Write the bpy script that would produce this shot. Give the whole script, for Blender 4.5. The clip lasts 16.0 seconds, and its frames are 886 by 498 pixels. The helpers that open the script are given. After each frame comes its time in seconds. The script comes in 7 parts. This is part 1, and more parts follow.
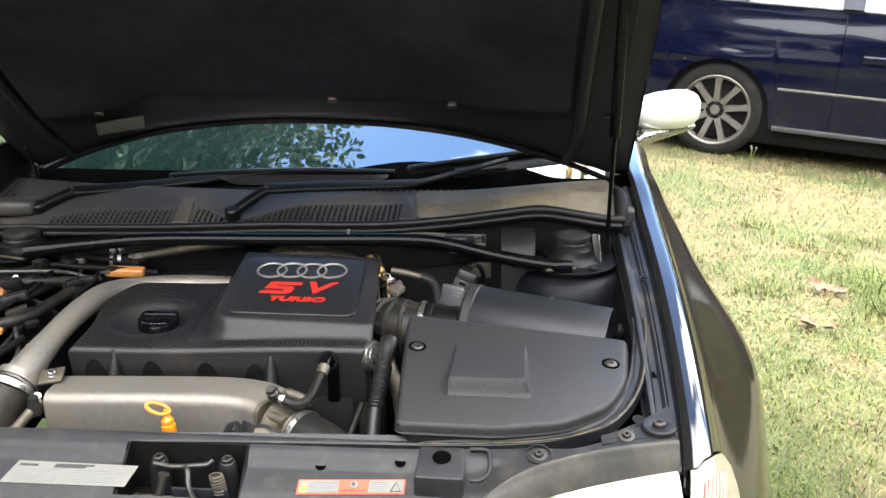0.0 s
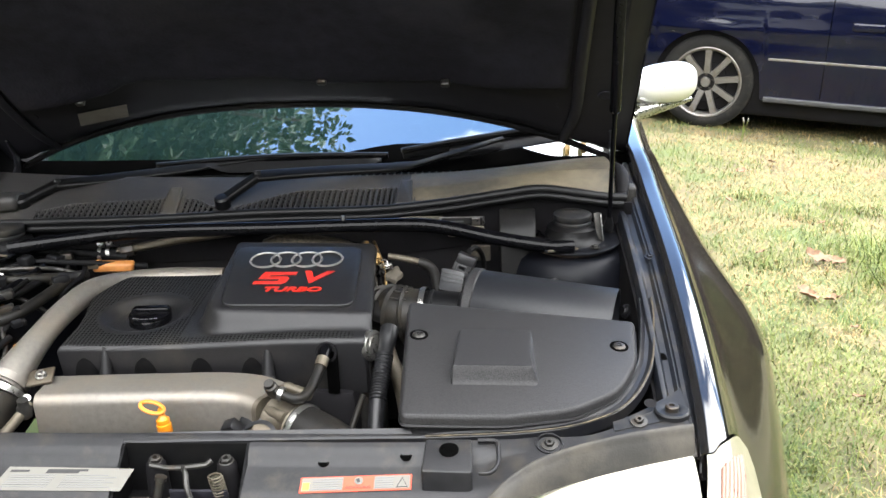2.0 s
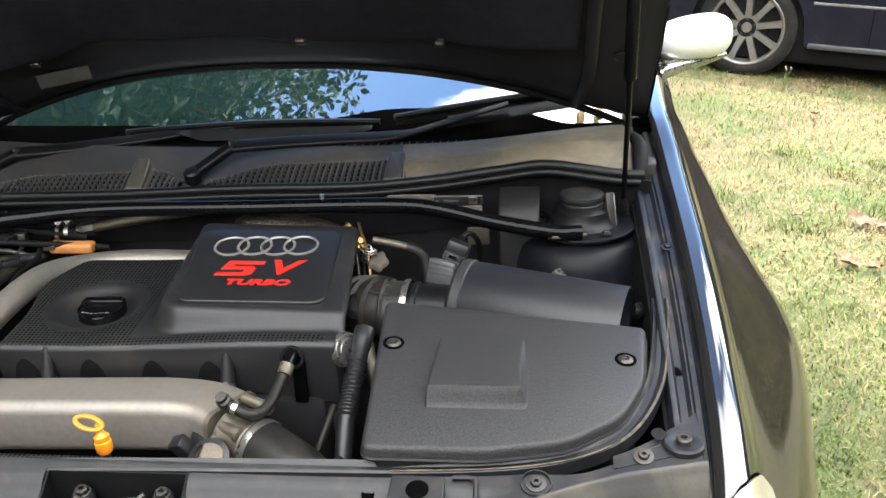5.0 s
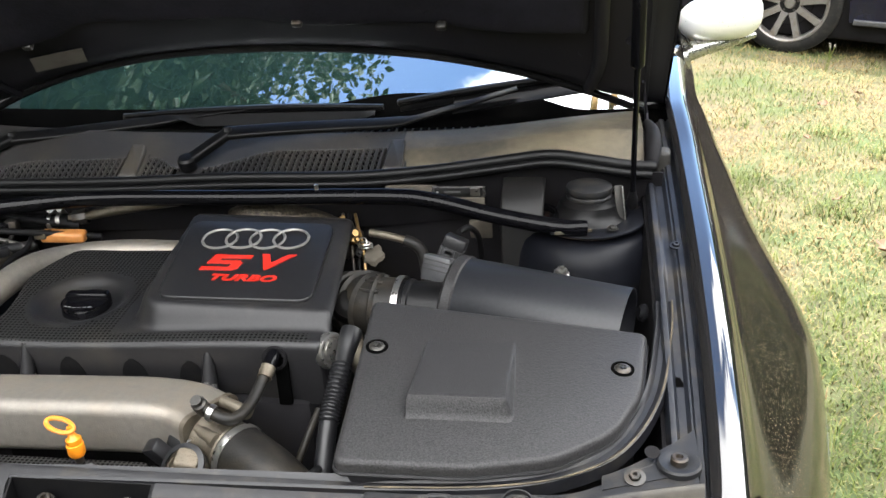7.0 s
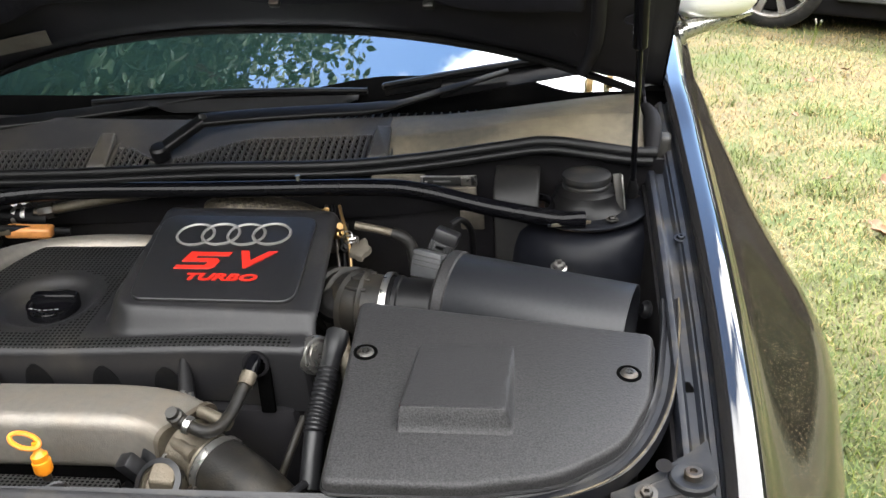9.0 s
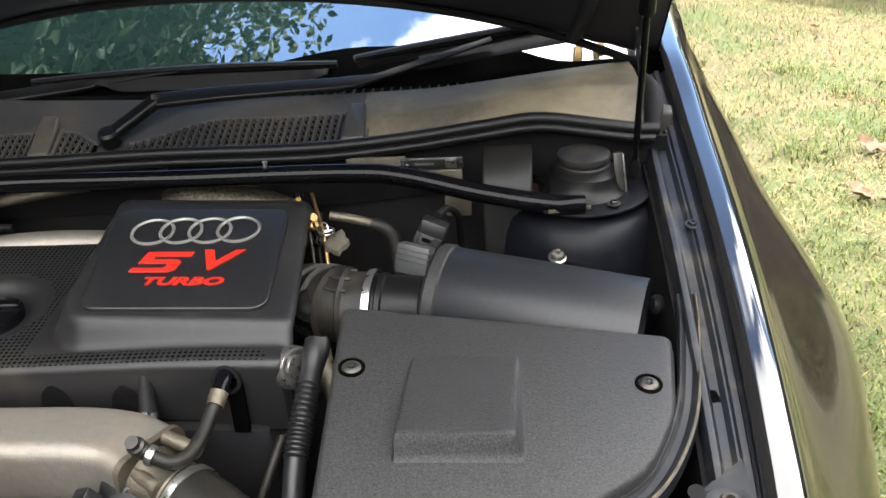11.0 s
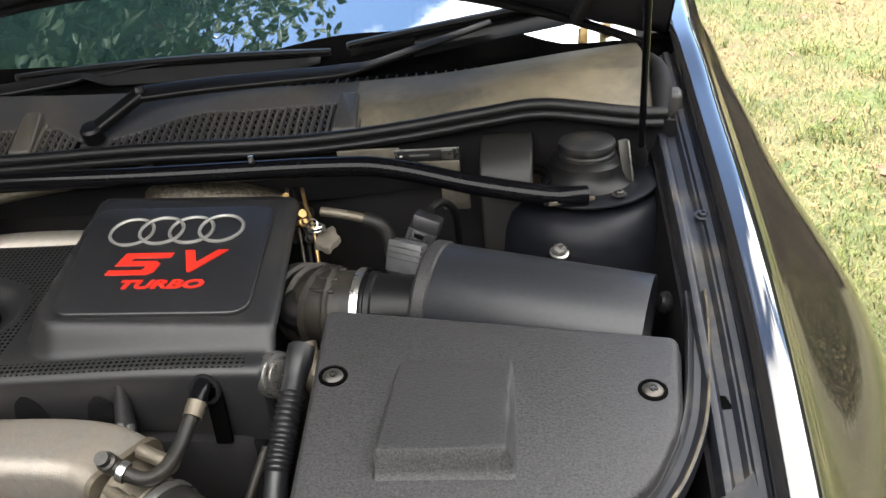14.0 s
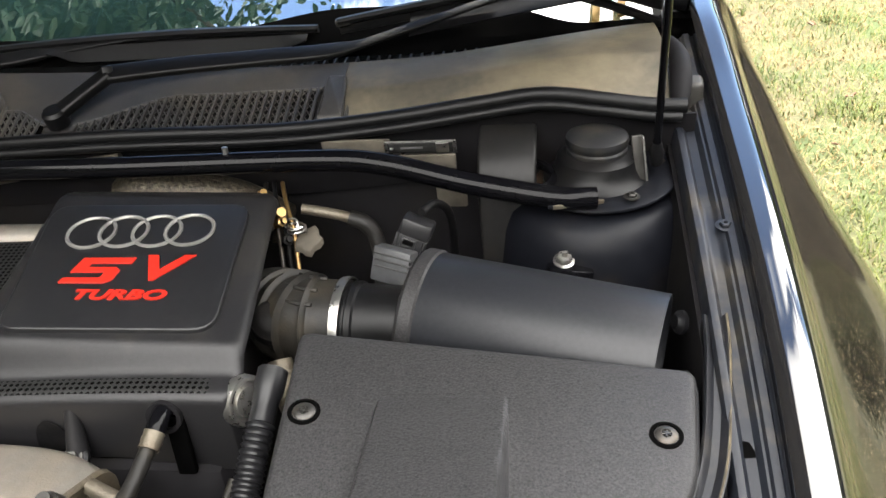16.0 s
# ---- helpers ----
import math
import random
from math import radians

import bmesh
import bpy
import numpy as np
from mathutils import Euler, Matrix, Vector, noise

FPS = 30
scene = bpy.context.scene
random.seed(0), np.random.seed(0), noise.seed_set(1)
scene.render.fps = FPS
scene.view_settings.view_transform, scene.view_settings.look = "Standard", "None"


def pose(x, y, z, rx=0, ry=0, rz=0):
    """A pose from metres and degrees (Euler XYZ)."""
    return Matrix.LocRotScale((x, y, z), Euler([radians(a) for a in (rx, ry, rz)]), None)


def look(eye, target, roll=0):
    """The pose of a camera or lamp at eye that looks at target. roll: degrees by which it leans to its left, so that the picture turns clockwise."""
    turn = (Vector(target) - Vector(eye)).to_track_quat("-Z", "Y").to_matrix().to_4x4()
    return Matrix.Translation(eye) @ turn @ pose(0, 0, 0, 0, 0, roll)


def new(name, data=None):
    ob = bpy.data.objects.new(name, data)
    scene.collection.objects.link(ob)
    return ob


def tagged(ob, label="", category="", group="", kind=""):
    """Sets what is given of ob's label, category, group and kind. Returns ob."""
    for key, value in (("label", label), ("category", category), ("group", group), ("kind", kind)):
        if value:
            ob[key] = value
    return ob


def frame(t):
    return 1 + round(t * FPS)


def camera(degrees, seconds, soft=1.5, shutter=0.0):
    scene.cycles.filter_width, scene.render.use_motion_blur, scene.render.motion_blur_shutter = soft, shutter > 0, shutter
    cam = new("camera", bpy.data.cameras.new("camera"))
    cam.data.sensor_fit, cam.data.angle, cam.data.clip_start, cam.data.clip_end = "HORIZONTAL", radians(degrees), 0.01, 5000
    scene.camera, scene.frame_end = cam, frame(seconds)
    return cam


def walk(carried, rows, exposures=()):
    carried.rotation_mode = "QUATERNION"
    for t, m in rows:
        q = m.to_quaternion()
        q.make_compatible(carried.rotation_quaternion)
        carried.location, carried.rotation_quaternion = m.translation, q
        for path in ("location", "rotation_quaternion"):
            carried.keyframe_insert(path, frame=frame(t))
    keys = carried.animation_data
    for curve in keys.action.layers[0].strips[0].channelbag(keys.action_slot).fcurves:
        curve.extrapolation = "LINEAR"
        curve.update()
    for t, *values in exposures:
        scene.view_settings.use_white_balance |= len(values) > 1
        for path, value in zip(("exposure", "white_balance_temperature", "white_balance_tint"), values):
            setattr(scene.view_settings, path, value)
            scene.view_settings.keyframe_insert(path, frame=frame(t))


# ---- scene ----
cam = camera(50.7, 16.0)
PATH = [
    (0, (0.424, 0.015, 1.450), (0.276, 1.915, 0.845), -0.2),
    (0.5, (0.422, 0.022, 1.448), (0.288, 1.917, 0.823), -0.3),
    (1, (0.408, 0.035, 1.445), (0.289, 1.929, 0.814), -0.6),
    (1.5, (0.401, 0.046, 1.445), (0.268, 1.940, 0.814), -1.3),
    (2, (0.409, 0.062, 1.440), (0.279, 1.951, 0.796), -1.8),
    (2.5, (0.427, 0.083, 1.436), (0.306, 1.969, 0.780), -2.3),
    (3, (0.435, 0.104, 1.434), (0.320, 1.986, 0.768), -2.4),
    (3.5, (0.435, 0.121, 1.436), (0.311, 2.001, 0.764), -2.3),
    (4, (0.435, 0.168, 1.437), (0.290, 2.043, 0.757), -2.1),
    (4.5, (0.447, 0.225, 1.437), (0.270, 2.083, 0.718), -2.1),
    (7, (0.522, 0.351, 1.434), (0.232, 2.161, 0.635), -2.7),
    (7.5, (0.517, 0.364, 1.434), (0.206, 2.174, 0.642), -2.7),
    (8, (0.516, 0.377, 1.430), (0.200, 2.179, 0.623), -2.8),
    (8.5, (0.507, 0.400, 1.427), (0.246, 2.203, 0.601), -2.9),
    (9, (0.499, 0.428, 1.424), (0.248, 2.224, 0.580), -2.8),
    (11.5, (0.450, 0.565, 1.400), (0.293, 2.329, 0.471), -3.4),
    (12, (0.452, 0.572, 1.393), (0.291, 2.335, 0.461), -3.8),
    (12.5, (0.466, 0.586, 1.389), (0.301, 2.350, 0.461), -3.9),
    (13, (0.483, 0.595, 1.390), (0.316, 2.362, 0.466), -3.9),
    (13.5, (0.487, 0.603, 1.385), (0.264, 2.357, 0.450), -4.9),
    (14, (0.484, 0.614, 1.383), (0.259, 2.366, 0.445), -4.9),
    (14.5, (0.481, 0.629, 1.383), (0.265, 2.376, 0.433), -4.8),
    (15, (0.482, 0.661, 1.380), (0.265, 2.398, 0.413), -4.6),
    (15.5, (0.482, 0.699, 1.378), (0.258, 2.426, 0.394), -4.5),
    (16, (0.489, 0.732, 1.374), (0.247, 2.441, 0.365), -4.5),
]
walk(cam, [(t, look(eye, target, roll)) for t, eye, target, roll in PATH], [(0, 1.91, 6450, 10), (4.5, 1.86, 6450, 10), (8, 1.82, 6550, 10), (13, 1.84, 6700, 10), (16, 1.96, 6800, 10)])

# ---- world, sun ----
SUN_TO = Vector((-0.30, 0.42, 0.86)).normalized()
world = bpy.data.worlds.new("sky")
scene.world = world
world.use_nodes = True
wt = world.node_tree
wt.nodes.clear()


def wn(kind, **values):
    n = wt.nodes.new(kind)
    for key, value in values.items():
        n.inputs[key].default_value = value
    return n


sky = wt.nodes.new("ShaderNodeTexSky")
sky.sky_type, sky.sun_disc = "NISHITA", False
sky.dust_density, sky.ozone_density, sky.air_density = 0.04, 3.0, 1.0
sky.sun_elevation = math.asin(SUN_TO.z)
sky.sun_rotation = math.atan2(SUN_TO.x, SUN_TO.y)
coord = wt.nodes.new("ShaderNodeTexCoord")
stretch = wt.nodes.new("ShaderNodeMapping")
stretch.inputs["Scale"].default_value = (1.0, 1.0, 2.2)
wt.links.new(coord.outputs["Generated"], stretch.inputs["Vector"])
cloud = wn("ShaderNodeTexNoise", Scale=3.4, Detail=10.0, Roughness=0.6, Distortion=0.4)
wt.links.new(stretch.outputs["Vector"], cloud.inputs["Vector"])
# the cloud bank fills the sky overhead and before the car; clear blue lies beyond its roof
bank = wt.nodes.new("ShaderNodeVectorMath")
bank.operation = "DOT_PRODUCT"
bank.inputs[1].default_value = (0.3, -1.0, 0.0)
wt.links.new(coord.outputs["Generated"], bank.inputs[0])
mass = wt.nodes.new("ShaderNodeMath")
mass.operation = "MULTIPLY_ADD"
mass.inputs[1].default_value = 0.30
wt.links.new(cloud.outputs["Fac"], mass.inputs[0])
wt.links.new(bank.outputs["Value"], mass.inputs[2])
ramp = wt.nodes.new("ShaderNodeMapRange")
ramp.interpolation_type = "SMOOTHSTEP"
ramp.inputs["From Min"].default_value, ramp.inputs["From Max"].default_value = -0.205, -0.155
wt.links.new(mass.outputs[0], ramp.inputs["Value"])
# a second, lower bank behind the clear gap, added to whiten the wing's reflection
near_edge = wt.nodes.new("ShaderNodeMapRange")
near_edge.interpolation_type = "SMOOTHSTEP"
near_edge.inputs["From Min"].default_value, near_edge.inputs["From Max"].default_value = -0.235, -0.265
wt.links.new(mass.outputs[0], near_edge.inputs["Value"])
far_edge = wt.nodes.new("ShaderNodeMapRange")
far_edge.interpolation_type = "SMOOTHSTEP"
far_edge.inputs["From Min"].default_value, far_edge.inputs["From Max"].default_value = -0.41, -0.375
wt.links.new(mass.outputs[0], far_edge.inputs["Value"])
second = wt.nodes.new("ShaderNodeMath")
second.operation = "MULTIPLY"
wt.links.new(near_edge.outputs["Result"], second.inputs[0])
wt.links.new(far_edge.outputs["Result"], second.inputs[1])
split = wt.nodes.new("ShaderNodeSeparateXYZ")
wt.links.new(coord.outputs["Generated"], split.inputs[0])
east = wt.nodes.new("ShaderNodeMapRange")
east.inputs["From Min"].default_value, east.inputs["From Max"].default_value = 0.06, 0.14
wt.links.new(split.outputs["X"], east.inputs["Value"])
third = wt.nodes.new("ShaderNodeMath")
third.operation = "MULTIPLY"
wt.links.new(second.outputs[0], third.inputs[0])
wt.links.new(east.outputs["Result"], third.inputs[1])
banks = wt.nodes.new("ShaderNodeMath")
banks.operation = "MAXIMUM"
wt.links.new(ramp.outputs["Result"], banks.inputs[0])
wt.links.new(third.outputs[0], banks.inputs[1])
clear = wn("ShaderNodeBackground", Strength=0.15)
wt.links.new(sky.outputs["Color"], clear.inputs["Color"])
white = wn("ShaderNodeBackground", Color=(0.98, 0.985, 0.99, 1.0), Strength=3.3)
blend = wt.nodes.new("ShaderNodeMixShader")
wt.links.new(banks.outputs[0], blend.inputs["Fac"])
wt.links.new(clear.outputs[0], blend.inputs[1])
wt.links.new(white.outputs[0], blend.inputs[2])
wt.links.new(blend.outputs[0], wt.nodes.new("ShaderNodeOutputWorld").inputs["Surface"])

sun = new("sun", bpy.data.lights.new("sun", "SUN"))
sun.data.energy, sun.data.angle, sun.data.color = 3.7, radians(0.6), (1.0, 0.95, 0.86)
sun.matrix_world = look(SUN_TO * 40, (0, 0, 0))


# ---- materials ----
def material(name, colour, rough=0.5, metal=0.0, dark=None, scale=30.0, amount=0.6, bump=0.0, bump_scale=400.0,
             coat=0.0, stain=None, stain_scale=6.0, stain_at=(0.52, 0.7), rough_var=0.12, spec=0.5, stretch_by=(1, 1, 1)):
    """Base colour broken up by a fine and a coarse noise, with a fine relief."""
    m = bpy.data.materials.new(name)
    m.use_nodes = True
    t = m.node_tree
    b = t.nodes["Principled BSDF"]
    b.inputs["Metallic"].default_value = metal
    b.inputs["Coat Weight"].default_value = coat
    b.inputs["Coat Roughness"].default_value = 0.03
    b.inputs["Specular IOR Level"].default_value = spec
    where = t.nodes.new("ShaderNodeTexCoord")
    mp = t.nodes.new("ShaderNodeMapping")
    mp.inputs["Scale"].default_value = stretch_by
    t.links.new(where.outputs["Object"], mp.inputs["Vector"])
    fine = t.nodes.new("ShaderNodeTexNoise")
    fine.inputs["Scale"].default_value, fine.inputs["Detail"].default_value = scale, 6.0
    t.links.new(mp.outputs["Vector"], fine.inputs["Vector"])
    fr = t.nodes.new("ShaderNodeMapRange")
    fr.inputs["From Min"].default_value, fr.inputs["From Max"].default_value = 0.3, 0.7
    t.links.new(fine.outputs["Fac"], fr.inputs["Value"])
    mix = t.nodes.new("ShaderNodeMix")
    mix.data_type = "RGBA"
    second = dark if dark else [c * (1 - amount * 0.6) for c in colour]
    mix.inputs[6].default_value = (*second, 1)
    mix.inputs[7].default_value = (*colour, 1)
    t.links.new(fr.outputs["Result"], mix.inputs[0])
    out = mix.outputs[2]
    if stain:
        coarse = t.nodes.new("ShaderNodeTexNoise")
        coarse.inputs["Scale"].default_value, coarse.inputs["Detail"].default_value = stain_scale, 7.0
        coarse.inputs["Roughness"].default_value = 0.65
        t.links.new(where.outputs["Object"], coarse.inputs["Vector"])
        cr = t.nodes.new("ShaderNodeMapRange")
        cr.inputs["From Min"].default_value, cr.inputs["From Max"].default_value = stain_at
        t.links.new(coarse.outputs["Fac"], cr.inputs["Value"])
        over = t.nodes.new("ShaderNodeMix")
        over.data_type = "RGBA"
        over.inputs[7].default_value = (*stain, 1)
        t.links.new(cr.outputs["Result"], over.inputs[0])
        t.links.new(out, over.inputs[6])
        out = over.outputs[2]
    t.links.new(out, b.inputs["Base Color"])
    rr = t.nodes.new("ShaderNodeMapRange")
    rr.inputs["To Min"].default_value, rr.inputs["To Max"].default_value = max(0.02, rough - rough_var), min(1, rough + rough_var)
    t.links.new(fine.outputs["Fac"], rr.inputs["Value"])
    t.links.new(rr.outputs["Result"], b.inputs["Roughness"])
    if bump:
        grain = t.nodes.new("ShaderNodeTexNoise")
        grain.inputs["Scale"].default_value, grain.inputs["Detail"].default_value = bump_scale, 3.0
        t.links.new(mp.outputs["Vector"], grain.inputs["Vector"])
        bn = t.nodes.new("ShaderNodeBump")
        bn.inputs["Strength"].default_value, bn.inputs["Distance"].default_value = bump, 0.002
        t.links.new(grain.outputs["Fac"], bn.inputs["Height"])
        t.links.new(bn.outputs["Normal"], b.inputs["Normal"])
    return m


paint = material("black_paint", (0.012, 0.011, 0.010), 0.06, dark=(0.003, 0.0035, 0.005), scale=420, amount=0.4, rough_var=0.03, coat=1.0, stain=(0.014, 0.012, 0.010), stain_scale=90, stain_at=(0.50, 0.85))
dusty_paint = material("dusty_black_paint", (0.0055, 0.0050, 0.0042), 0.09, dark=(0.003, 0.003, 0.003), scale=420, rough_var=0.05, bump=0.035, bump_scale=150, stain=(0.085, 0.068, 0.042), stain_scale=400, stain_at=(0.50, 0.66), spec=0.5)
bay_paint = material("bay_paint", (0.010, 0.0115, 0.016), 0.42, scale=60, stain=(0.046, 0.039, 0.029), stain_scale=16, stain_at=(0.50, 0.72), spec=0.26)
blue_paint = material("dark_blue_paint", (0.0022, 0.0032, 0.0150), 0.10, scale=500, coat=0.35, spec=0.16, rough_var=0.04, stain=(0.015, 0.015, 0.025), stain_scale=4, stain_at=(0.5, 0.9))
plastic = material("black_plastic", (0.0110, 0.0107, 0.0118), 0.42, scale=300, bump=0.12, bump_scale=900, stain=(0.028, 0.025, 0.021), stain_scale=7, stain_at=(0.52, 0.80), spec=0.30)
smooth_plastic = material("satin_black_plastic", (0.0095, 0.0095, 0.0108), 0.40, scale=90, bump=0.05, bump_scale=700, stain=(0.024, 0.022, 0.020), stain_scale=12, stain_at=(0.55, 0.9), spec=0.35)
grey_plastic = material("grey_black_plastic", (0.040, 0.041, 0.044), 0.45, scale=120, spec=0.4, stain=(0.055, 0.052, 0.048), stain_scale=30)
grained = material("grained_black_plastic", (0.0275, 0.0267, 0.0276), 0.5, dark=(0.0050, 0.0049, 0.0054), scale=520, bump=0.34, bump_scale=480, rough_var=0.2, stain=(0.024, 0.022, 0.019), stain_scale=9, stain_at=(0.6, 1.2), spec=0.22)
# one cowl plastic in two tones: shade painted left, light painted right
cowl_plastic = material("shaded_cowl_plastic", (0.026, 0.0245, 0.024), 0.52, scale=110, bump=0.2, bump_scale=800, stain=(0.070, 0.058, 0.041), stain_scale=5, stain_at=(0.46, 0.80), spec=0.35)
lit_cowl = material("lit_cowl_plastic", (0.062, 0.054, 0.040), 0.58, scale=110, bump=0.2, bump_scale=800, stain=(0.175, 0.145, 0.095), stain_scale=5, stain_at=(0.42, 0.76), spec=0.35)
liner = material("bonnet_liner", (0.021, 0.0205, 0.029), 0.8, scale=35, bump=0.4, bump_scale=160, stain=(0.027, 0.0255, 0.033), stain_scale=4, spec=0.08)
inner_black = material("bonnet_inner_paint", (0.021, 0.0205, 0.026), 0.5, scale=30, stain=(0.028, 0.026, 0.030), stain_scale=7, stain_at=(0.5, 0.9), spec=0.12)
rubber = material("rubber", (0.0065, 0.0064, 0.0070), 0.5, scale=60, bump=0.15, bump_scale=300, stain=(0.018, 0.016, 0.014), stain_scale=14, stain_at=(0.5, 0.85), spec=0.07)
seal_rubber = material("seal_rubber", (0.0085, 0.0088, 0.011), 0.38, scale=50, bump=0.05, bump_scale=300, stain=(0.030, 0.027, 0.022), stain_scale=22, stain_at=(0.52, 0.80), spec=0.32)
hose_rubber = material("hose_rubber", (0.0115, 0.0108, 0.0100), 0.45, scale=70, bump=0.2, bump_scale=350, stain=(0.036, 0.030, 0.021), stain_scale=18, stain_at=(0.48, 0.80), spec=0.18)
gloss_black = material("gloss_black_tube", (0.003, 0.003, 0.0038), 0.085, scale=80, rough_var=0.015, stain=(0.007, 0.0068, 0.0066), stain_scale=10, stain_at=(0.5, 0.9), spec=0.11)
satin_shield = material("satin_grey_shield", (0.0115, 0.0122, 0.0150), 0.42, scale=200, bump=0.05, rough_var=0.05, stain=(0.0105, 0.0108, 0.0125), stain_scale=8, stain_at=(0.5, 0.9), spec=0.34)
cast = material("cast_aluminium", (0.205, 0.188, 0.165), 0.50, 0.6, scale=120, amount=0.35, bump=0.25, bump_scale=500, stain=(0.22, 0.18, 0.135), stain_scale=9, stain_at=(0.5, 0.8))
dull_cast = material("dirty_cast_aluminium", (0.125, 0.108, 0.082), 0.5, 0.6, scale=90, amount=0.5, bump=0.4, bump_scale=350, stain=(0.085, 0.064, 0.042), stain_scale=22, stain_at=(0.45, 0.75))
steel = material("zinc_steel", (0.42, 0.41, 0.39), 0.3, 0.95, scale=150, amount=0.3, stain=(0.2, 0.17, 0.13), stain_scale=40, stain_at=(0.55, 0.8))
dark_steel = material("dark_steel", (0.05, 0.048, 0.045), 0.42, 0.7, scale=90, amount=0.5, stain=(0.06, 0.042, 0.028), stain_scale=30)
mirror_cap = material("satin_aluminium_cap", (0.78, 0.78, 0.77), 0.32, 0.6, scale=300, amount=0.05)
mirror_foot = material("mirror_foot_metal", (0.36, 0.355, 0.33), 0.28, 0.9, scale=120, amount=0.2, stain=(0.2, 0.18, 0.14), stain_scale=30)
wheel_metal = material("wheel_alloy", (0.17, 0.16, 0.15), 0.4, 0.5, scale=60, amount=0.3, stain=(0.12, 0.1, 0.075), stain_scale=20)
tyre_rubber = material("tyre_rubber", (0.012, 0.0115, 0.011), 0.8, scale=40, bump=0.3, bump_scale=200, stain=(0.028, 0.025, 0.021), stain_scale=12, spec=0.2)
orange = material("orange_plastic", (0.62, 0.20, 0.008), 0.35, scale=60, amount=0.3)
red_enamel = material("red_letter_paint", (0.42, 0.016, 0.008), 0.4, scale=80, amount=0.25)
badge_silver = material("badge_silver", (0.20, 0.195, 0.185), 0.4, 0.4, scale=90, amount=0.25)
paper = material("label_paper", (0.122, 0.117, 0.102), 0.5, scale=25, amount=0.15, stain=(0.125, 0.114, 0.094), stain_scale=16)
old_paper = material("worn_label", (0.12, 0.11, 0.095), 0.6, scale=20, amount=0.5, stain=(0.06, 0.05, 0.04), stain_scale=18, stain_at=(0.45, 0.7))
print_grey = material("print_grey", (0.13, 0.13, 0.13), 0.6, scale=300, amount=0.3)
print_black = material("print_black", (0.015, 0.015, 0.015), 0.6, scale=300, amount=0.3)
label_red = material("label_red", (0.48, 0.055, 0.02), 0.5, scale=60, amount=0.15)
label_yellow = material("label_yellow", (0.5, 0.36, 0.03), 0.5, scale=60, amount=0.15)
beige = material("beige_insulation", (0.095, 0.083, 0.066), 0.7, scale=50, bump=0.3, bump_scale=250, stain=(0.045, 0.038, 0.03), stain_scale=20, spec=0.2)
copper = material("brown_resin", (0.42, 0.17, 0.045), 0.5, scale=70, amount=0.5, stain=(0.1, 0.06, 0.03), stain_scale=25)
foil = material("braided_foil", (0.10, 0.084, 0.06), 0.5, 0.6, dark=(0.012, 0.010, 0.008), scale=210, amount=0.8, bump=1.0, bump_scale=180)
# near-black for bay parts, recesses and hole discs, their shade put in the colour
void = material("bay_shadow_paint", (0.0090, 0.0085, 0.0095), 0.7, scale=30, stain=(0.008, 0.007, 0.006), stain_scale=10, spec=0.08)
tower_paint = material("tower_paint", (0.0045, 0.0050, 0.0072), 0.46, scale=60, bump=0.05, bump_scale=200, stain=(0.014, 0.012, 0.010), stain_scale=11, stain_at=(0.54, 0.80), spec=0.13)
rust = material("rusty_steel_plate", (0.075, 0.046, 0.027), 0.55, 0.3, scale=60, amount=0.6, bump=0.2, stain=(0.022, 0.019, 0.017), stain_scale=26, stain_at=(0.45, 0.7))
duct_plastic = material("duct_plastic", (0.0105, 0.0102, 0.0102), 0.46, scale=120, bump=0.08, bump_scale=500, stain=(0.022, 0.019, 0.015), stain_scale=13, stain_at=(0.5, 0.85), spec=0.20)
wiper_black = material("wiper_satin_black", (0.0045, 0.0045, 0.005), 0.42, scale=120, bump=0.05, stain=(0.010, 0.009, 0.008), stain_scale=14, stain_at=(0.55, 0.9), spec=0.18)
# near-black that paints the shade inside holes, slots, wells and grilles
recess_shade = material("recess_shade_black", (0.002, 0.002, 0.002), 0.9, scale=30, spec=0.0)
lamp_plastic = material("hazed_lamp_lens", (0.36, 0.34, 0.27), 0.16, scale=40, amount=0.15, coat=0.8, rough_var=0.05)
reflector = material("lamp_reflector", (0.75, 0.70, 0.66), 0.18, 0.8, scale=60, amount=0.2, stretch_by=(1, 60, 1))
leaf_green = material("tree_leaf", (0.034, 0.072, 0.024), 0.5, scale=20, amount=0.6)
bark = material("bark", (0.10, 0.075, 0.05), 0.9, scale=20, amount=0.7, bump=1.0, bump_scale=40)
leaf_dry = material("dry_leaf", (0.17, 0.095, 0.050), 0.7, scale=60, amount=0.6)


